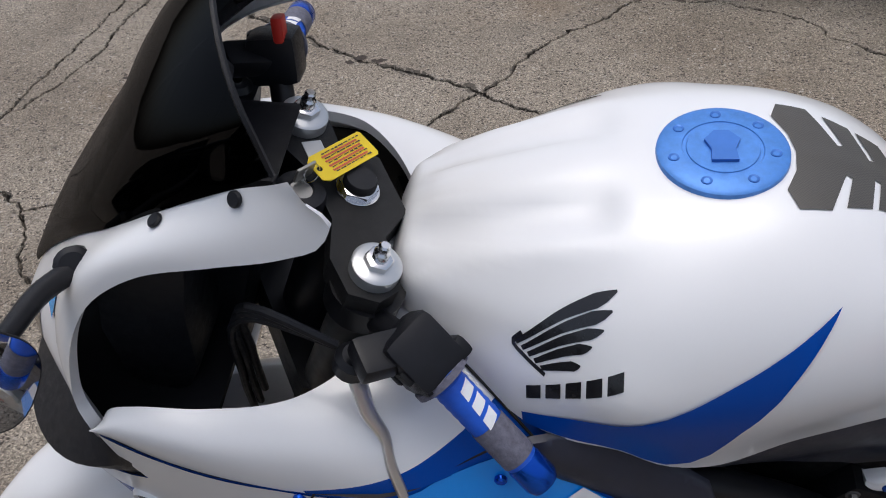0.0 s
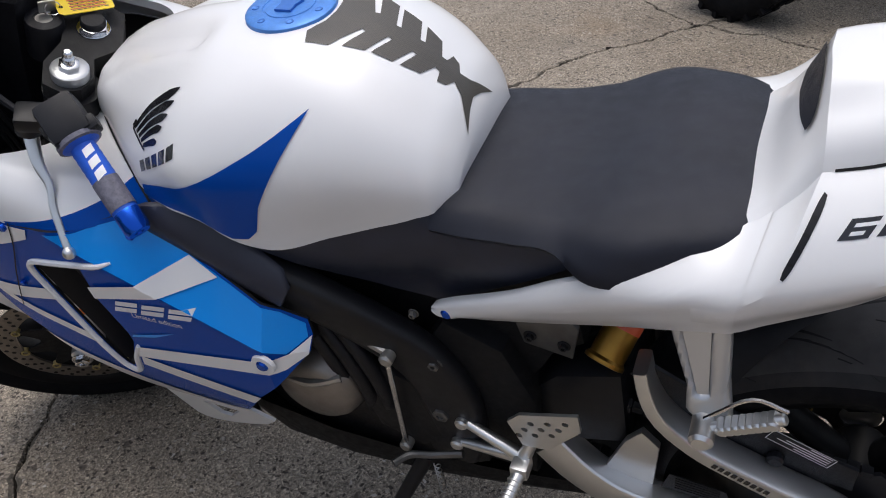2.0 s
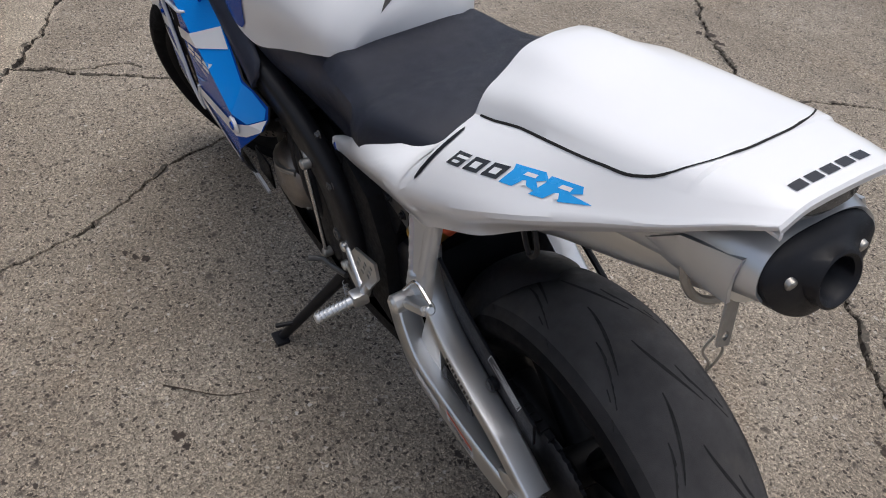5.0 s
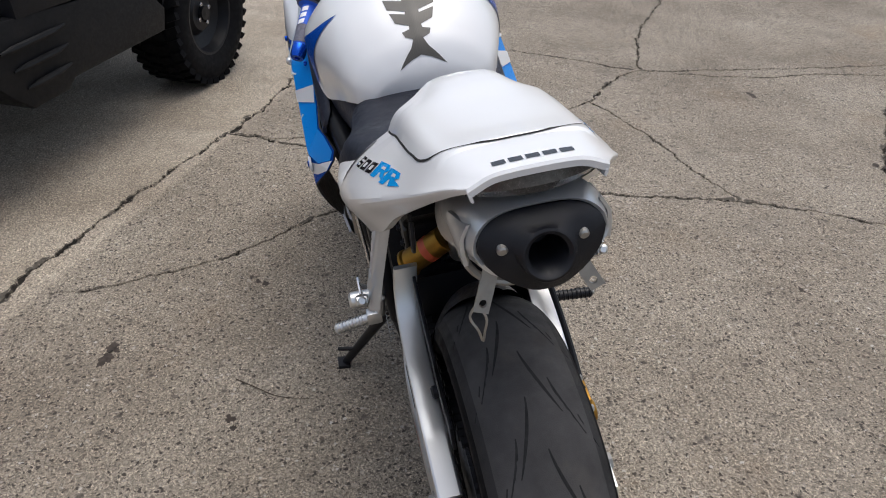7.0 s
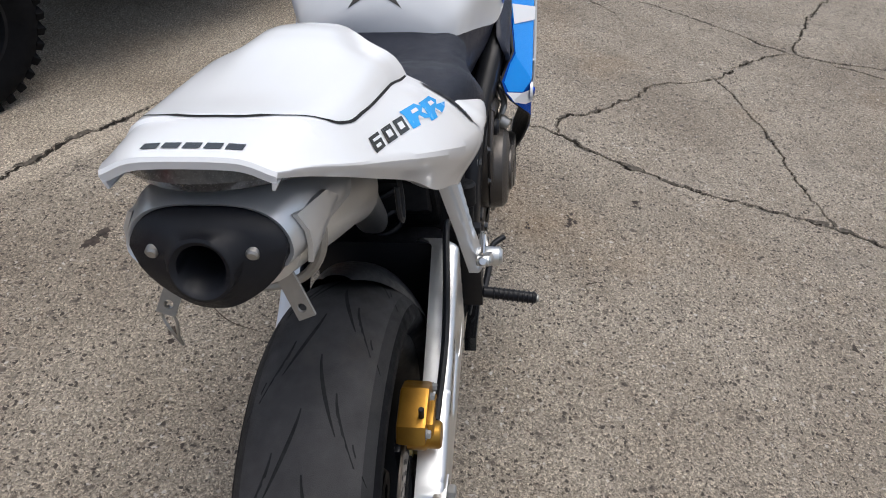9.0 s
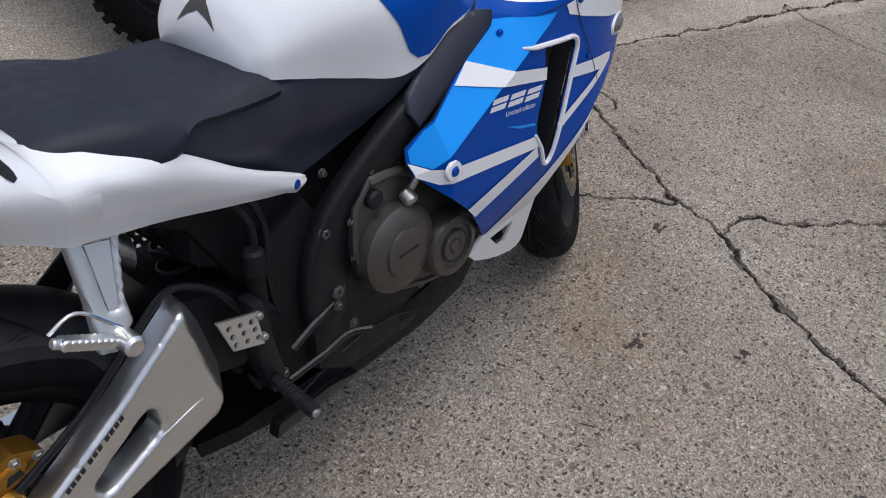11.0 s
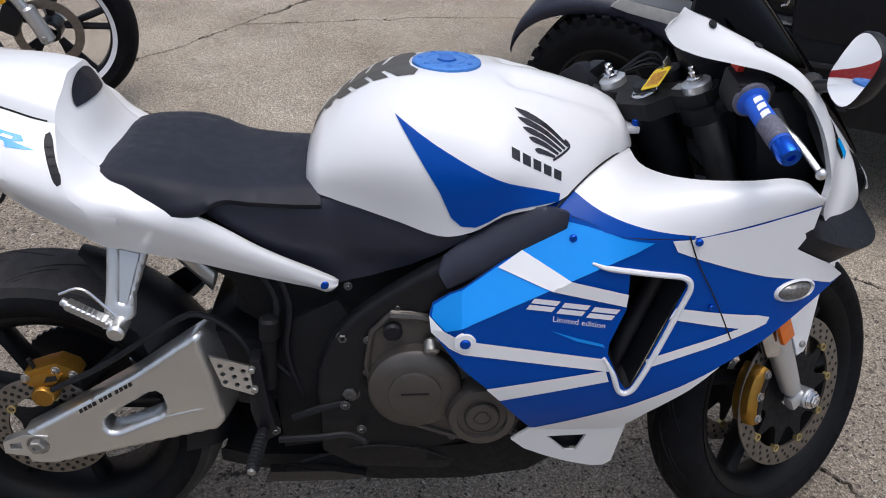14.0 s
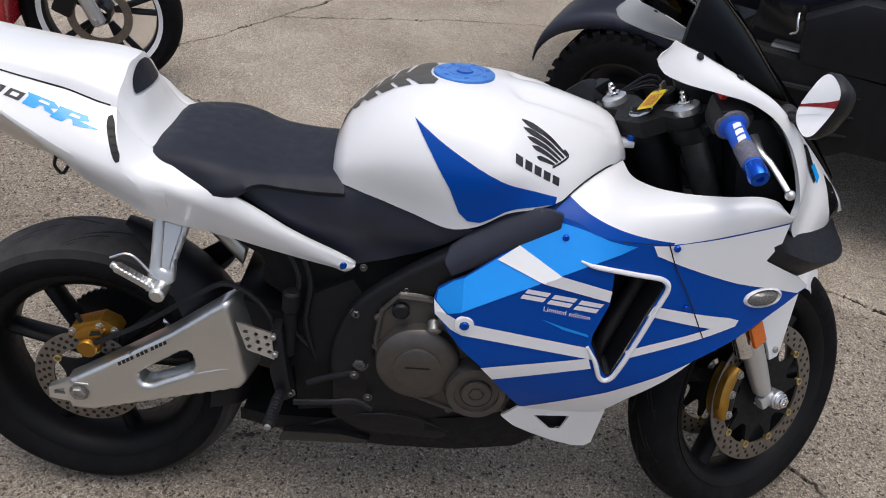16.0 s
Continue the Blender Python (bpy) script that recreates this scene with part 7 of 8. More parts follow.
# sprocket and chain
sp = []
for k in range(84):
    a = 2 * math.pi * k / 84
    sp.append((0.103 * math.cos(a) + 0, 0.103 * math.sin(a)) if k % 2 else (0.108 * math.cos(a), 0.108 * math.sin(a)))
part("sprocket", moved(prism(sp, 0.078, 0.084, 0), Matrix.Translation((0, 0, 0.312))), SATIN, rw, "dark rear sprocket")
for s in (1, -1):
    z0 = 0.312 + s * 0.105
    z1 = 0.435 + s * 0.038
    bm = None
    for k in range(38):
        u = (k + 0.5) / 38
        at = Vector((0.60 * u, 0.081, z0 + (z1 - z0) * u))
        bm = joined(bm, moved(block((0.014, 0.016 if k % 2 else 0.011, 0.011), (0, 0, 0), bevel=0.0), Matrix.Translation(at) @ Matrix.Rotation(-math.atan2(z1 - z0, 0.60), 4, "Y")))
    part("chain_run", bm, ENGGREY, bike, "drive chain run")


def hugger():
    grid = []
    for a in np.linspace(radians(-12), radians(75), 30):
        v = (a + radians(12)) / radians(87)
        half_w = 0.100 * (1 - max(0, (v - 0.45) / 0.55) ** 1.7 * 0.80)
        row = []
        for u in np.linspace(-1, 1, 15):
            r = 0.330 + 0.012 * v ** 3 - 0.080 * abs(u) ** 2.6 * (half_w / 0.100) ** 1.5
            row.append((REAR[0] + r * math.cos(a), half_w * u, REAR[2] + r * math.sin(a)))
        grid.append(row)
    p = part("rear_hugger", add_grid(bmesh.new(), grid), BLACKPL, bike, "black rear tyre hugger", sharp=60)
    guard = [(0.02, 0.395), (0.02, 0.440), (0.10, 0.470), (0.20, 0.520), (0.28, 0.57), (0.30, 0.54), (0.22, 0.47), (0.10, 0.41)]
    part("chain_guard", prism(guard, 0.094, 0.100, 0.002), BLACKPL, p, "black chain guard")
    part("guard_screw", rod((0.115, 0.098, 0.436), (0.115, 0.112, 0.436), 0.011, 14), BLACKPL, p, "rubber capped guard screw")
    d = Vector((0.085, 0, 0.040)).normalized()
    a = Vector((0.055, 0.1012, 0.436))
    n = Vector((-d.z, 0, d.x))
    part("guard_label", add_grid(bmesh.new(), [[a, a + d * 0.085], [a + n * 0.022, a + d * 0.085 + n * 0.022]]), BLACKPL, p, "black label")
    bm = bmesh.new()
    for k in range(4):
        q = a + n * (0.004 + 0.0045 * k) + d * 0.004 + Vector((0, 0.0006, 0))
        e = (0.045, 0.07, 0.06, 0.03)[k]
        add_grid(bm, [[q, q + d * e], [q + n * 0.0018, q + d * e + n * 0.0018]])
    edge = [a, a + d * 0.085, a + d * 0.085 + n * 0.022, a + n * 0.022]
    for q0, q1, w in ((edge[0], edge[1], n), (edge[3], edge[2], -n), (edge[0], edge[3], d), (edge[1], edge[2], -d)):
        lift = Vector((0, 0.0006, 0))
        add_grid(bm, [[q0 + lift, q1 + lift], [q0 + w * 0.0011 + lift, q1 + w * 0.0011 + lift]])
    part("label_line", bm, DECALWHITE, p, "pale frame and lines of print as bars")
    return p


hugger()

br = part("linkage_bracket", prism([(0.375, 0.540), (0.365, 0.600), (0.395, 0.640), (0.430, 0.640), (0.450, 0.600), (0.440, 0.555)], 0.088, 0.096, 0.002, [[(0.400 + 0.008 * math.cos(b), 0.612 + 0.008 * math.sin(b)) for b in np.linspace(0, 6.283, 12, endpoint=False)]]), DARKSTEEL, bike, "dark steel linkage bracket")
for x, z in ((0.385, 0.565), (0.430, 0.572), (0.420, 0.628)):
    part("bracket_bolt", hexbolt((x, 0.096, z), (x, 1, z), 0.006, 0.007, washer=0.009), SATIN, br, "black bracket bolt")
# rear shock with a gold reservoir
part("shock_spring", tube([(0.385 + 0.032 * math.cos(w), 0.032 * math.sin(w), 0.42 + 0.0059 * w) for w in np.linspace(0, 44, 180)], 0.0055, 8), SATIN, bike, "black shock spring")
res = part("shock_reservoir", spin_at([(0.0001, 0.003), (0.018, 0.003), (0.0225, 0.0), (0.0270, 0.001), (0.0270, 0.006), (0.0235, 0.010), (0.0235, 0.092), (0.0001, 0.094)], Vector((0.334, 0.100, 0.550)), Vector((-0.31, -0.74, 0.60)), 30), GOLD, bike, "gold shock reservoir")
part("reservoir_band", spin_at([(0.0238, 0.050), (0.0241, 0.051), (0.0241, 0.064), (0.0238, 0.065)], Vector((0.334, 0.100, 0.550)), Vector((-0.31, -0.74, 0.60)), 30), REDINK, res, "orange printed band")

# under-tail exhaust
def silencer():
    st = [(-0.243, 0.922, 0.058, 0.041), (-0.17, 0.900, 0.062, 0.049), (-0.10, 0.874, 0.064, 0.053), (0.00, 0.830, 0.062, 0.052), (0.08, 0.785, 0.055, 0.046), (0.14, 0.755, 0.040, 0.034), (0.20, 0.70, 0.028, 0.028), (0.27, 0.62, 0.024, 0.024)]
    line = smooth([(x, z, w, h) for x, z, w, h in st], 30)
    grid = []
    for x, z, w, h in line:
        grid.append([(x + 0.25 * (h * math.sin(b)), w * math.copysign(abs(math.cos(b)) ** 0.75, math.cos(b)), z + h * math.copysign(abs(math.sin(b)) ** 0.85, math.sin(b))) for b in np.linspace(0, 2 * math.pi, 32, endpoint=False)])
    p = part("silencer", add_grid(bmesh.new(), grid, close_v=True, cap=True), ALU, bike, "brushed under-tail silencer", sharp=50)
    # oval black end cap
    def oval(w, h, n=36):
        def one(b):
            c, q = math.cos(b), math.sin(b)
            if w < 0.028:
                return (w * c, w * q)
            return (w * math.copysign(abs(c) ** 0.62, c) * (1 - 0.42 * max(0, 0.2 - q) ** 1.4), h * (0.92 * abs(q) ** 0.9 if q > 0 else -1.18 * abs(q) ** 0.8))
        return [one(b) for b in np.linspace(0, 2 * math.pi, n, endpoint=False)]
    rows = []
    for w, h, dx in ((0.060, 0.036, 0.012), (0.062, 0.038, 0.0), (0.060, 0.036, -0.010), (0.046, 0.029, -0.016), (0.030, 0.025, -0.020), (0.025, 0.023, -0.030), (0.0225, 0.0215, -0.031), (0.0185, 0.0185, -0.028), (0.0175, 0.0175, 0.03), (0.0001, 0.0001, 0.03)):
        rows.append([(-0.275 + dx + 0.25 * v, u, 0.934 + v) for u, v in oval(w, h)])
    cap = part("end_cap", add_grid(bmesh.new(), rows, close_v=True), BLACKPL, p, "black silencer end cap with a round outlet", sharp=50)
    for y in (0.039, -0.036):
        part("cap_screw", rod((-0.282, y, 0.943), (-0.294, y, 0.9400), 0.0052, 16), STEEL, cap, "bright cap screw")
    rows = []
    for b in np.linspace(-0.10 * math.pi, 1.10 * math.pi, 30):
        c, q = math.cos(b), math.sin(b)
        cx = math.copysign(abs(c) ** 0.62, c) * (1 - 0.42 * max(0, -q) ** 1.4)
        rows.append([(-0.279 + 0.25 * 0.034 * q, 0.0600 * cx, 0.936 + 0.034 * q), (-0.281 + 0.25 * 0.037 * q, 0.0635 * cx, 0.936 + 0.036 * q), (-0.252 + 0.25 * 0.045 * q, 0.0700 * cx, 0.934 + 0.047 * q), (-0.19, 0.0700 * cx, 0.918 + 0.050 * q), (-0.10, 0.0680 * cx, 0.890 + 0.056 * q)])
    part("heat_shield", add_grid(bmesh.new(), rows), SILVER, p, "silver silencer cover")
    for s in (1, -1):
        side = [(-0.262, 0.958), (-0.262, 0.914), (-0.238, 0.906), (-0.135, 0.884), (-0.150, 0.906), (-0.200, 0.944)]
        part("side_shield", plate(side, lambda u, v, d: (u, s * (0.0725 - 0.5 * max(0, abs(v - 0.930) - 0.012) - d), v), 0.004, 0.012), SILVER, p, "bright side plate of the silencer")
    part("clamp_band", tube([(-0.205 + 0.25 * 0.052 * math.sin(b), 0.0645 * math.copysign(abs(math.cos(b)) ** 0.75, math.cos(b)), 0.908 + 0.0525 * math.copysign(abs(math.sin(b)) ** 0.85, math.sin(b))) for b in np.linspace(0, 2 * math.pi, 40, endpoint=False)], 0.0045, 8, closed=True), STEEL, p, "steel clamp band")
    for y, turn in ((0.050, 24), (-0.046, -26)):
        bm = plate([(-0.008, -0.026), (0.008, -0.026), (0.008, 0.022), (-0.008, 0.022)], lambda u, v, d: (0.35 * v - d, u, v), 0.003, 0.02, [[(0.004 * math.cos(b), -0.017 + 0.004 * math.sin(b)) for b in np.linspace(0, 6.28, 10, endpoint=False)]])
        part("plate_bracket", moved(bm, Matrix.Translation((-0.250, y, 0.880)) @ Matrix.Rotation(radians(turn), 4, "X")), STEEL, p, "bent steel bracket")
    part("wire_clip", tube(smooth([(-0.252, 0.062, 0.862), (-0.250, 0.070, 0.845), (-0.254, 0.064, 0.830), (-0.250, 0.060, 0.812), (-0.256, 0.058, 0.828), (-0.258, 0.055, 0.845), (-0.254, 0.060, 0.860)], 24), 0.0014, 6), STEEL, p, "bent wire clip")
    # the whole silencer sits a little forward under the tail
    for ob in [p, *p.children_recursive]:
        ob.data.transform(Matrix.Translation((0.044, 0, 0.922 - 0.024)) @ Matrix.Diagonal((1, 1.10, 1.07, 1)) @ Matrix.Translation((0, 0, -0.922)))
    return p


silencer()
part("under_tail", prism([(-0.21, 0.982), (-0.10, 0.955), (0.10, 0.88), (0.22, 0.80), (0.22, 0.73), (0.10, 0.80), (-0.05, 0.888), (-0.18, 0.958)], -0.075, 0.075, 0.005), BLACKPL, bike, "black under-tail tray")
for s in (1, -1):
    part("luggage_hook", tube(smooth([(0.02, s * 0.105, 0.815), (0.012, s * 0.108, 0.780), (0.022, s * 0.108, 0.770), (0.034, s * 0.107, 0.785), (0.042, s * 0.104, 0.815)], 14), 0.0032, 8), BLACKPL, bike, "black wire luggage hook")


def passenger_peg(s):
    out_ = [(0.188, 0.735), (0.258, 0.722), (0.246, 0.690), (0.224, 0.630), (0.222, 0.600), (0.188, 0.575), (0.170, 0.582), (0.180, 0.640)]
    cut = [(0.206, 0.705), (0.236, 0.698), (0.212, 0.622), (0.200, 0.624)]
    slope = lambda v: -s * 0.30 * (v - 0.58)
    p = part("peg_hanger", plate(out_, rolled([out_, cut], 0.185, 0.018, 0.0055, s, slope), 0.018, 0.005, [cut]), SILVER, bike, "silver passenger footrest hanger", sharp=50)
    part("hanger_recess", plate(cut, lambda u, v, d: (u, s * (0.181 - d) + slope(v), v), 0.004, 0.02), SILVER, p, "sunken hanger face")
    a, b = Vector((0.200, s * 0.190, 0.590)), Vector((0.120, s * 0.190, 0.640))
    bm = rod(a + Vector((0, -s * 0.025, 0)), a + Vector((0, s * 0.022, 0)), 0.014, 18)
    bm = rod(a, b, 0.0068, 12, bm)
    part("passenger_peg", bm, ALU, p, "folded ribbed passenger peg")
    for k in range(8):
        q = a.lerp(b, 0.25 + 0.085 * k)
        part("peg_rib", rod(q + Vector((0, -s * 0.010, 0)), q + Vector((0, s * 0.010, 0)), 0.0078, 8), ALU, p)
    part("peg_wire", tube(smooth([b + Vector((0, 0, 0.012)), b + Vector((0.03, 0, 0.022)), a + Vector((-0.012, 0, 0.035)), a + Vector((0.0, 0, 0.02))], 12), 0.0025, 6), CHROME, p, "wire spring")
    return p


both(passenger_peg)


def drilled(out_, y0, y1, cols, rows, at, du, dv):
    """A thin plate with rows of round holes."""
    holes = []
    for i in range(cols):
        for j in range(rows):
            u, v = at[0] + du[0] * i + dv[0] * j, at[1] + du[1] * i + dv[1] * j
            holes.append([(u + 0.0046 * math.cos(b), v + 0.0046 * math.sin(b)) for b in np.linspace(0, 6.283, 10, endpoint=False)])
    return prism(out_, y0, y1, 0.0, holes)


def ribbed_peg(a, b, material, parent):
    peg = part("rider_peg", rod(a, b, 0.0100, 14), material, parent, "ribbed rider peg")
    for k in range(9):
        part("peg_rib", rod(a.lerp(b, 0.2 + 0.09 * k), a.lerp(b, 0.235 + 0.09 * k), 0.0122, 10), material, peg)
    return peg


def right_rearset():
    out_ = [(0.328, 0.519), (0.392, 0.498), (0.396, 0.438), (0.345, 0.458)]
    p = part("heel_plate", drilled(out_, -0.166, -0.171, 3, 3, (0.345, 0.499), (0.0185, -0.0055), (0.003, -0.0165)), ALU, bike, "drilled aluminium heel plate")
    for u, v in ((0.396, 0.49), (0.398, 0.45)):
        part("plate_screw", rod((u, -0.160, v), (u, -0.176, v), 0.006, 12), STEEL, p, "steel plate screw")
    part("rearset_body", prism([(0.392, 0.505), (0.410, 0.505), (0.420, 0.40), (0.430, 0.345), (0.400, 0.33), (0.385, 0.40)], -0.128, -0.166, 0.004), SATIN, p, "black footrest hanger")
    ribbed_peg(Vector((0.405, -0.165, 0.358)), Vector((0.398, -0.262, 0.352)), SATIN, p)
    part("peg_tip", rod((0.398, -0.258, 0.352), (0.398, -0.266, 0.351), 0.007, 12), STEEL, p, "worn steel peg tip")
    for u, v in ((0.425, 0.352), (0.548, 0.405), (0.575, 0.352)):
        part("rearset_bolt", hexbolt((u, -0.160, v), (u, -1, v), 0.006, 0.007, washer=0.009), DARKSTEEL, p, "steel rearset bolt")
    part("brake_pedal", tube(smooth([(0.43, -0.165, 0.335), (0.50, -0.172, 0.345), (0.56, -0.176, 0.352), (0.585, -0.195, 0.352)], 12), 0.006, 8), SATIN, p, "black brake pedal")
    part("pedal_arm", tube([(0.455, -0.150, 0.372), (0.50, -0.150, 0.390), (0.548, -0.150, 0.405)], 0.007, 8), SATIN, p, "black pedal arm")
    part("brake_cylinder", joined(rod((0.418, -0.140, 0.43), (0.425, -0.140, 0.54), 0.013, 16), rod((0.424, -0.140, 0.53), (0.427, -0.140, 0.575), 0.017, 16)), DULLBLACK, bike, "black rear brake cylinder")
    return p


def left_rearset():
    out_ = [(0.446, 0.478), (0.428, 0.499), (0.349, 0.525), (0.346, 0.492), (0.392, 0.432), (0.428, 0.430)]
    p = part("heel_plate", drilled(out_, 0.166, 0.171, 3, 3, (0.366, 0.502), (0.0235, -0.0085), (0.0095, -0.0165)), ALU, bike, "drilled aluminium heel plate")
    hub = Vector((0.432, 0.165, 0.388))
    part("hanger_post", tube([(0.415, 0.158, 0.435), tuple(hub)], [0.008, 0.011], 10), ALU, p, "aluminium hanger post")
    for q in ((0.524, 0.150, 0.420), (0.539, 0.150, 0.362)):
        part("hanger_arm", tube([tuple(hub), q], [0.010, 0.007], 10), ALU, p, "aluminium hanger arm")
        part("hanger_bolt", rod((q[0], 0.140, q[2]), (q[0], 0.162, q[2]), 0.010, 14), ALU, p, "arm eye with its bolt")
    part("peg_clevis", block((0.026, 0.030, 0.026), hub + Vector((0, 0.012, -0.004)), None, 0.005), ALU, p, "aluminium peg clevis")
    ribbed_peg(hub + Vector((0, 0.018, -0.006)), Vector((0.444, 0.258, 0.362)), ALU, p)
    return p


right_rearset()
left_rearset()

# side stand: its foot rests on the concrete
knee, foot = Vector((0.610, 0.135, 0.270)), Vector((0.722, 0.268, 0.056))
st = part("side_stand", tube([knee, knee.lerp(foot, 0.5), foot], [0.014, 0.0115, 0.010], 12), SATIN, bike, "black side stand swung out")
part("stand_foot", moved(block((0.040, 0.030, 0.010), (0, 0, 0), bevel=0.003), Matrix.Translation(foot + Vector((0.0, 0.006, -0.002))) @ Matrix.Rotation(radians(8.944), 4, "X")), SATIN, st, "flat stand foot")
part("stand_tang", rod(knee.lerp(foot, 0.75), knee.lerp(foot, 0.75) + Vector((0.015, 0.045, 0.0)), 0.005, 8), SATIN, st, "kick tang")
part("stand_spring", tube([knee + Vector((-0.02 + 0.005 * math.cos(w), 0.012 + 0.005 * math.sin(w), -0.002 * w)) for w in np.linspace(0, 40, 120)], 0.0012, 5), STEEL, st, "return spring")
# ---- vehicles parked round the yard ----
def knobby(parent, c, R, W, m, rim_mat, knobs=34, rr=0.55, name="wheel", label="knobbly off-road wheel"):
    """An off-road wheel: tyre with blocks, dished rim and hub."""
    h = W / 2
    prof = [(R * rr, -h * 0.80), (R * 0.72, -h), (R * 0.88, -h * 0.98), (R * 0.955, -h * 0.85), (R * 0.965, 0), (R * 0.955, h * 0.85), (R * 0.88, h * 0.98), (R * 0.72, h), (R * rr, h * 0.80)]
    w = part(name, moved(spin([(0.001, -h * 0.5), (R * rr * 0.45, -h * 0.5), (R * rr * 0.6, -h * 0.25), (R * rr * 0.92, -h * 0.45), (R * rr, -h * 0.82), (R * rr * 1.06, -h * 0.84)], 40, "y", c), m), rim_mat, parent, label)
    part("rim_back", moved(spin([(0.001, h * 0.5), (R * rr * 0.6, h * 0.5), (R * rr, h * 0.82)], 32, "y", c), m), rim_mat, w)
    tyre = part("tyre", moved(spin(prof, 56, "y", c), m), RUBBER, w, "black knobbly tyre")
    bm = None
    for k in range(knobs):
        a = 2 * math.pi * k / knobs
        for y, sz in ((-0.74, (0.026, W * 0.22, R * 0.095)), (-0.26, (0.022, W * 0.20, R * 0.10)), (0.26, (0.022, W * 0.20, R * 0.10)), (0.74, (0.026, W * 0.22, R * 0.095))):
            b = a + (0.5 * 2 * math.pi / knobs if abs(y) < 0.5 else 0)
            q = R * (0.975 if abs(y) < 0.5 else 0.955)
            piece = block(sz, (0, 0, 0), bevel=0.0)
            mm = Matrix.Translation((c[0] + q * math.cos(b), c[1] + y * h, c[2] + q * math.sin(b))) @ Matrix.Rotation(-b, 4, "Y") @ Matrix.Rotation(-0.5 * y, 4, "X")
            bm = joined(bm, moved(piece, mm))
    tagged(part("tread_block", moved(bm, m), RUBBER, tyre, "rubber tread blocks"), kind="stuff")
    for k in range(4):
        a = k * math.pi / 2 + 0.4
        at = Vector((c[0] + R * rr * 0.28 * math.cos(a), c[1] - h * 0.5, c[2] + R * rr * 0.28 * math.sin(a)))
        part("wheel_nut", moved(hexbolt(at, at + Vector((0, -1, 0)), R * 0.035, 0.015), m), CHROME, w)
    part("hub_cap", moved(spin([(0.001, -h * 0.5 - 0.02), (R * 0.10, -h * 0.5 - 0.018), (R * 0.11, -h * 0.5)], 20, "y", c), m), rim_mat, w, "hub cap")
    return w


def side_by_side():
    """A black off-road buggy beside the motorcycle, built along +x with its near side at y = 0."""
    a, b = Vector((1.26, 1.42, 0)), Vector((2.85, 0.64, 0))
    ang = math.atan2(b.y - a.y, b.x - a.x)
    m = Matrix.Translation(a) @ Matrix.Rotation(ang, 4, "Z")
    v = thing("off_road_buggy", "dusty black off-road buggy parked on the concrete", "vehicle", m)
    L = (b - a).length
    for x in (0.0, L):
        for y in (0.13, 1.25):
            R = 0.305 if x else 0.265
            knobby(v, (x if x else 0.05, y, R), R, 0.25, Matrix(), SATIN, label="black wheel with a knobbly tyre")
    sill = part("sill", prism([(0.40, 0.60), (0.335, 0.545), (0.40, 0.46), (0.50, 0.365), (0.585, 0.300), (0.76, 0.305), (0.80, 0.335), (1.36, 0.345), (1.38, 0.43), (1.30, 0.50), (0.90, 0.575)], -0.01, 0.30, 0.012), GREYPL, v, "ribbed charcoal plastic sill")
    for k in range(3):
        z, x0 = 0.515 - 0.065 * k, 0.49 + 0.04 * k
        part("sill_rib", tube([(x0, -0.012, z - 0.012), (x0 + 0.05, -0.020, z - 0.006), (0.72, -0.020, z), (0.79, -0.012, z + 0.004)], [0.004, 0.011, 0.011, 0.004], 8), GREYPL, sill, "raised rib")
    part("step_plate", block((0.10, 0.05, 0.006), (0.54, 0.06, 0.598), None, 0.002), ALU, sill, "bright step plate")
    part("floor_pan", block((L - 0.2, 0.95, 0.06), (L / 2, 0.75, 0.36), None, 0.02), GREYPL, v, "black floor pan")

    def fender(x, name, skew, r, z0, material):
        grid = []
        for w in np.linspace(radians(12), radians(172), 24):
            row = []
            for u, dy, dz in ((0, 0.045, -0.050), (0.02, 0.032, -0.030), (0.08, 0.035, -0.006), (0.2, 0.06, 0.010), (0.5, 0.14, 0.020), (0.8, 0.24, 0.025), (1, 0.36, 0.02)):
                row.append((x + r * math.cos(w) + skew * math.sin(w), dy, z0 + 0.215 * math.sin(w) + dz))
            grid.append(row)
        return part(name, add_grid(bmesh.new(), grid), material, v, "wide charcoal plastic fender", sharp=60)

    fender(0.05, "rear_fender", -0.03, 0.33, 0.355, COVERPL)
    fender(L, "front_fender", 0.03, 0.345, 0.425, GREYPL)
    # pale side plate over the rear wheel
    part("side_plate", prism([(0.04, 0.565), (0.08, 0.607), (0.15, 0.617), (0.22, 0.595), (0.36, 0.540), (0.34, 0.520), (0.26, 0.537), (0.10, 0.553)], 0.020, 0.040, 0.004), PUTTY, v, "weathered pale plastic side plate")
    part("side_body", prism([(0.42, 0.58), (0.40, 0.86), (0.80, 0.90), (1.50, 0.86), (1.75, 0.72), (1.40, 0.48), (0.90, 0.56)], 0.06, 0.18, 0.03), GLOSSBLACK, v, "dark side body")
    part("side_bolster", prism([(0.58, 0.58), (0.56, 0.72), (0.70, 0.80), (1.20, 0.80), (1.32, 0.70), (1.24, 0.57)], -0.02, 0.07, 0.03), BLACKPL, v, "black padded side bolster")
    part("front_body", prism([(1.42, 0.52), (1.48, 0.95), (2.10, 0.90), (2.40, 0.72), (2.36, 0.56)], 0.22, 1.15, 0.05), BLACKPL, v, "black bonnet")
    part("rear_body", prism([(-0.45, 0.66), (-0.45, 0.92), (0.45, 0.92), (0.45, 0.62)], 0.22, 1.20, 0.04), BLACKPL, v, "black cargo box")
    part("seat_base", block((0.60, 0.95, 0.34), (0.95, 0.75, 0.56), None, 0.06), BLACKPL, v, "black bench seat")
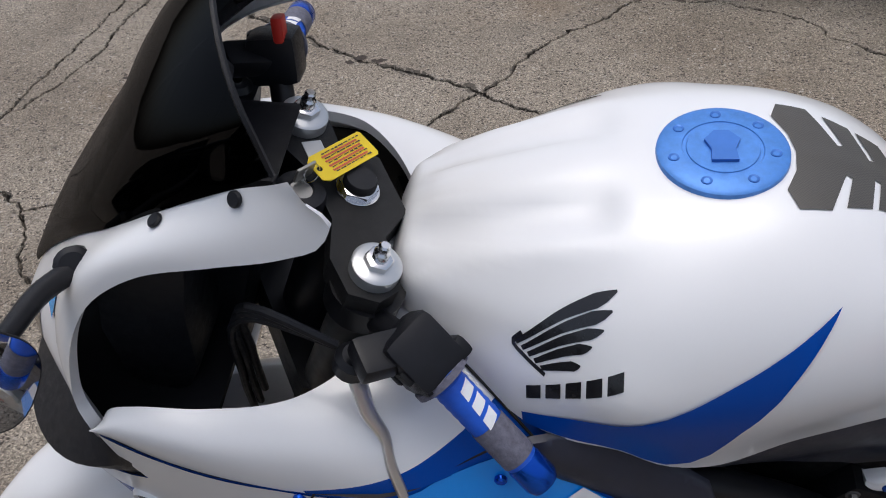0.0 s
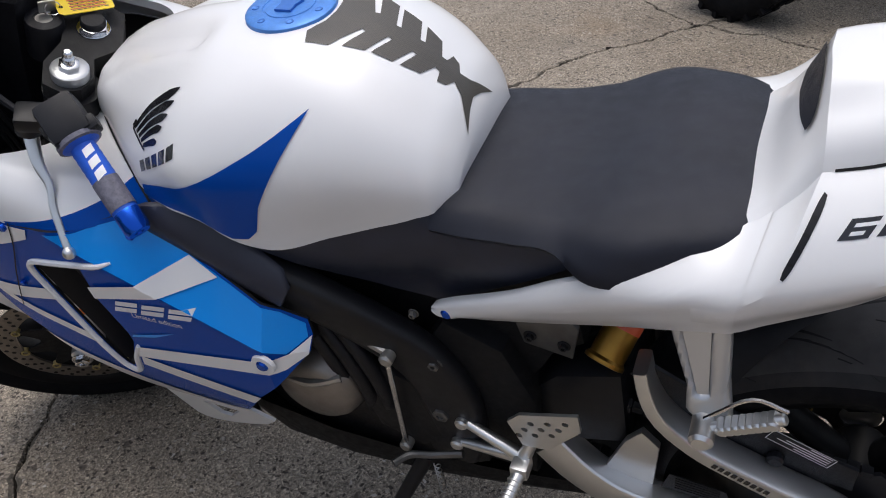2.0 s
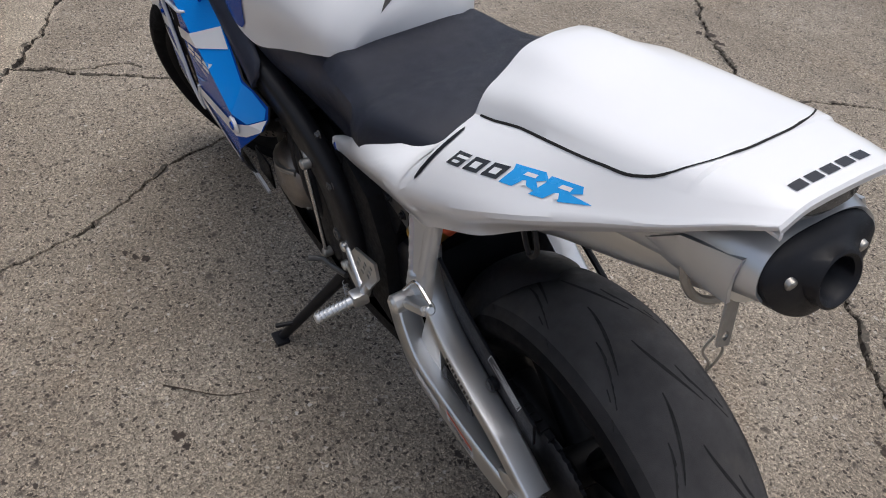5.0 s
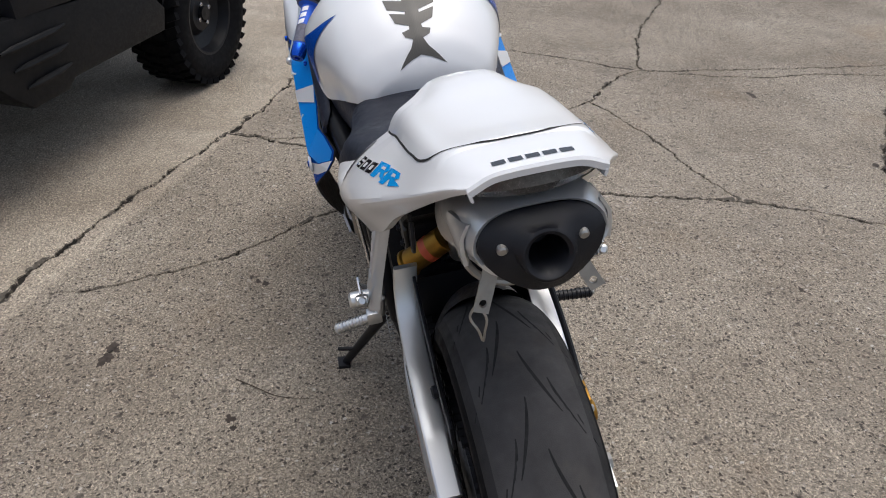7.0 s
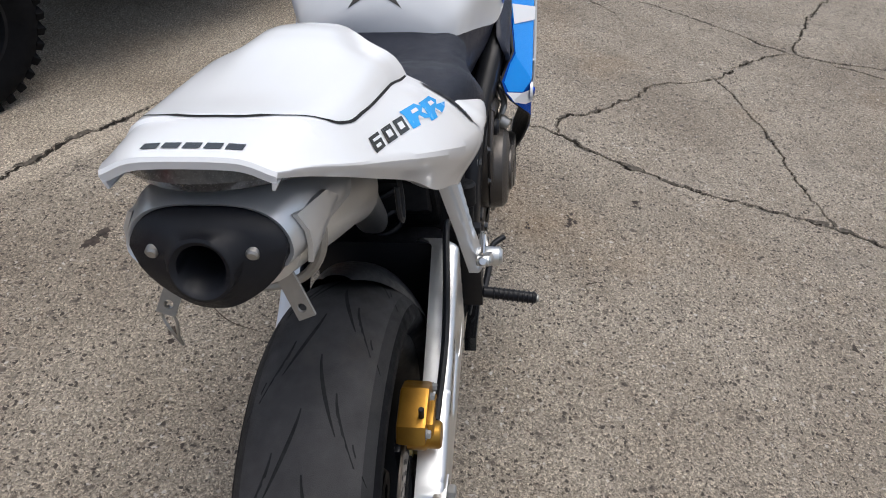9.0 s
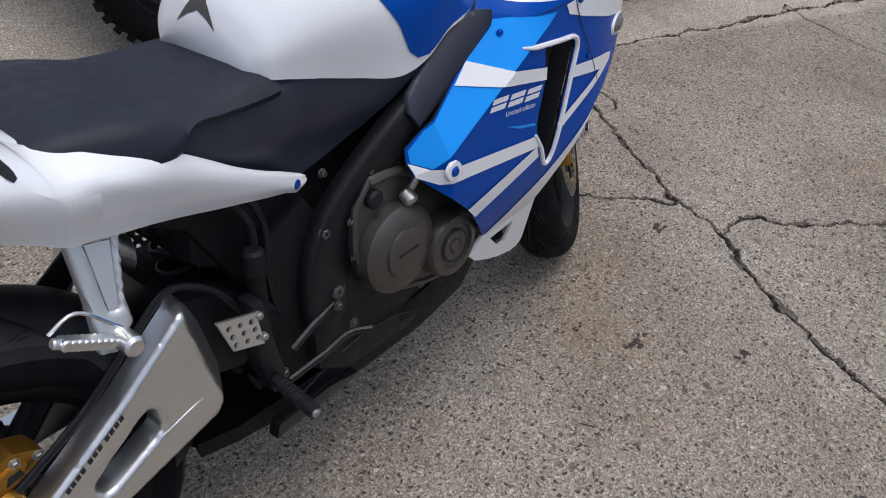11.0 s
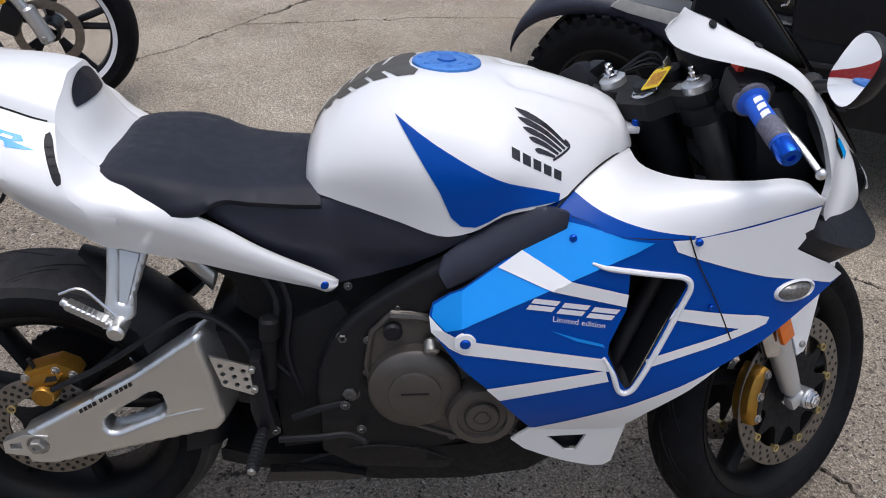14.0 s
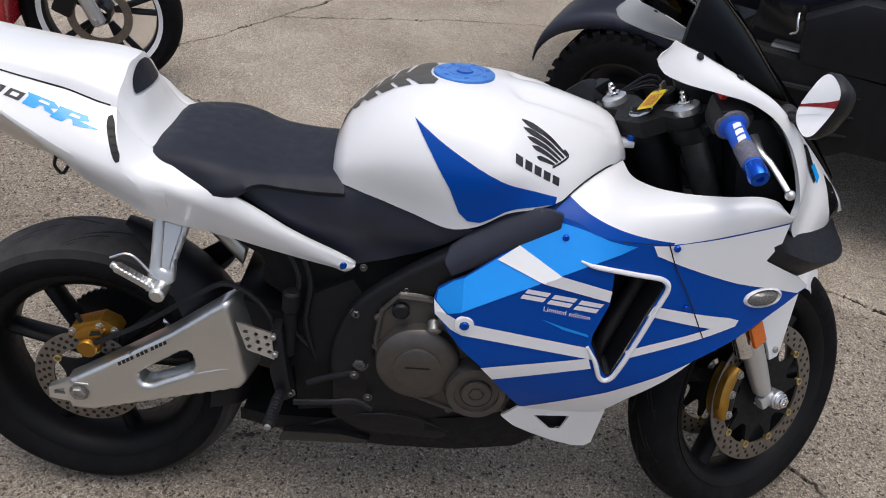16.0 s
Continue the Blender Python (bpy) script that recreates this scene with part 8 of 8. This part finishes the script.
    part("seat_back", block((0.14, 0.95, 0.50), (0.62, 0.75, 0.95), Matrix.Rotation(-0.2, 4, "Y"), 0.05), BLACKPL, v, "black seat back")
    part("grab_hook", tube(smooth([(0.54, 0.02, 0.72), (0.545, 0.0, 0.70), (0.55, -0.005, 0.672), (0.535, 0.0, 0.66)], 10), 0.004, 8), CHROME, v, "bright hook")
    return v


side_by_side()


def quad():
    """A quad bike of which little more than the near wheels is seen."""
    a, b = Vector((-0.60, -1.90, 0)), Vector((0.42, -2.50, 0))
    ang = math.atan2(b.y - a.y, b.x - a.x)
    m = Matrix.Translation(a) @ Matrix.Rotation(ang, 4, "Z") @ Matrix.Rotation(math.pi, 4, "Z")
    v = thing("quad_bike", "black quad bike with alloy wheels and knobbly tyres", "vehicle", m)
    L = (b - a).length
    for x in (0.0, -L):
        for y in (0.0, 0.80):
            knobby(v, (x, y, 0.27), 0.27, 0.20, Matrix(), ALU, 22, 0.52, label="alloy wheel with a knobbly tyre")
    part("chassis", block((L - 0.2, 0.30, 0.30), (-L / 2, 0.40, 0.45), None, 0.05), SATIN, v, "black chassis")
    part("bodywork", block((L + 0.3, 0.62, 0.14), (-L / 2, 0.42, 0.72), None, 0.05), BLACKPL, v, "black plastic bodywork")
    part("seat", block((0.65, 0.26, 0.12), (-L / 2 + 0.1, 0.42, 0.84), None, 0.05), SEATMAT, v, "black seat")
    for x in (0.0, -L):
        part("axle", rod((x, 0.0, 0.27), (x, 0.80, 0.27), 0.025, 12), SATIN, v, "axle")
    return v


quad()


def red_bike():
    """The front of a red motorcycle parked behind."""
    c = (-0.62, 1.86)
    m = Matrix.Translation((c[0], c[1], 0)) @ Matrix.Rotation(radians(6), 4, "Z")
    v = thing("red_motorcycle", "red motorcycle with a black cast wheel striped white", "motorcycle", m)
    c = (0, 0, 0.30)
    prof = tyre_profile(0.30, 0.11, 0.232)
    w = part("front_wheel", spin([(0.028, -0.045), (0.040, -0.040), (0.040, 0.040), (0.028, 0.045)], 28, "y", c), SATIN, v, "black cast front wheel")
    part("tyre", spin(prof, 72, "y", c), RUBBER, w, "black road tyre")
    part("rim", spin([(0.236, -0.040), (0.226, -0.036), (0.205, -0.020), (0.200, 0), (0.205, 0.020), (0.226, 0.036), (0.236, 0.040)], 64, "y", c), SATIN, w, "black rim")
    part("rim_stripe", spin([(0.232, -0.0425), (0.214, -0.034)], 64, "y", c), DECALWHITE, w, "white rim stripe")
    for k in range(5):
        for dw in (-0.16, 0.16):
            a = 2 * math.pi * k / 5 + 0.15
            part("spoke", tube([(0.05 * math.cos(a), 0, 0.30 + 0.05 * math.sin(a)), (0.205 * math.cos(a + dw), 0, 0.30 + 0.205 * math.sin(a + dw))], 0.013, 8), SATIN, w)
    part("brake_disc", spin([(0.122, -0.052), (0.122, -0.048), (0.090, -0.048), (0.090, -0.052)], 48, "y", c, closed=True), DISC, w, "steel brake disc")
    for s in (1, -1):
        top = Vector((-0.27, s * 0.085, 0.85))
        low = Vector((-0.012, s * 0.085, 0.33))
        leg_ = part("fork_leg", rod(top, low, 0.019, 20), SILVER, v, "silver fork leg")
        part("fork_foot", rod(low + Vector((0.02, 0, -0.05)), low + Vector((-0.03, 0, 0.08)), 0.027, 20), SILVER, leg_, "fork foot")
        part("axle_bolt", hexbolt((0, s * 0.10, 0.30), (0, s, 0.30), 0.012, 0.014), STEEL, leg_, "axle bolt")
        part("amber_reflector", block((0.034, 0.014, 0.085), (-0.125, s * 0.112, 0.47), Matrix.Rotation(radians(-26), 4, "Y"), 0.004), surface("amber_lens", (0.85, 0.42, 0.01), 0.3), leg_, "amber reflector")
    part("caliper", block((0.075, 0.05, 0.11), (-0.11, -0.055, 0.36), Matrix.Rotation(0.5, 4, "Y"), 0.015), SATIN, v, "black brake caliper")
    grid = []
    for w_ in np.linspace(radians(70), radians(180), 18):
        grid.append([(0.335 * math.cos(w_), 0.075 * u, 0.30 + (0.335 - 0.05 * abs(u) ** 3) * math.sin(w_)) for u in np.linspace(-1, 1, 9)])
    part("front_fender", add_grid(bmesh.new(), grid), REDPAINT, v, "red front fender")
    part("fairing", prism([(-0.30, 0.28), (-0.24, 0.74), (-0.70, 0.80), (-0.95, 0.45), (-0.60, 0.22)], -0.18, 0.18, 0.03), REDPAINT, v, "red side fairing")
    part("tank", block((0.50, 0.28, 0.26), (-0.62, 0, 0.88), None, 0.09), REDPAINT, v, "red fuel tank")
    part("rear_wheel", spin(tyre_profile(0.30, 0.13, 0.232), 48, "y", (-1.35, 0, 0.30)), RUBBER, v, "rear wheel")
    part("seat", block((0.6, 0.24, 0.12), (-1.10, 0, 0.80), None, 0.05), SEATMAT, v, "black seat")
    return v


red_bike()

twig("twig", [(0.70, 0.54, 0.003), (0.665, 0.50, 0.005), (0.62, 0.44, 0.003), (0.60, 0.37, 0.004)], 0.0022, "thin dry twig lying on the concrete")
twig("twig", [(0.965, -0.42, 0.003), (0.945, -0.39, 0.004), (0.915, -0.40, 0.003)], 0.0018, "short dry twig lying on the concrete")
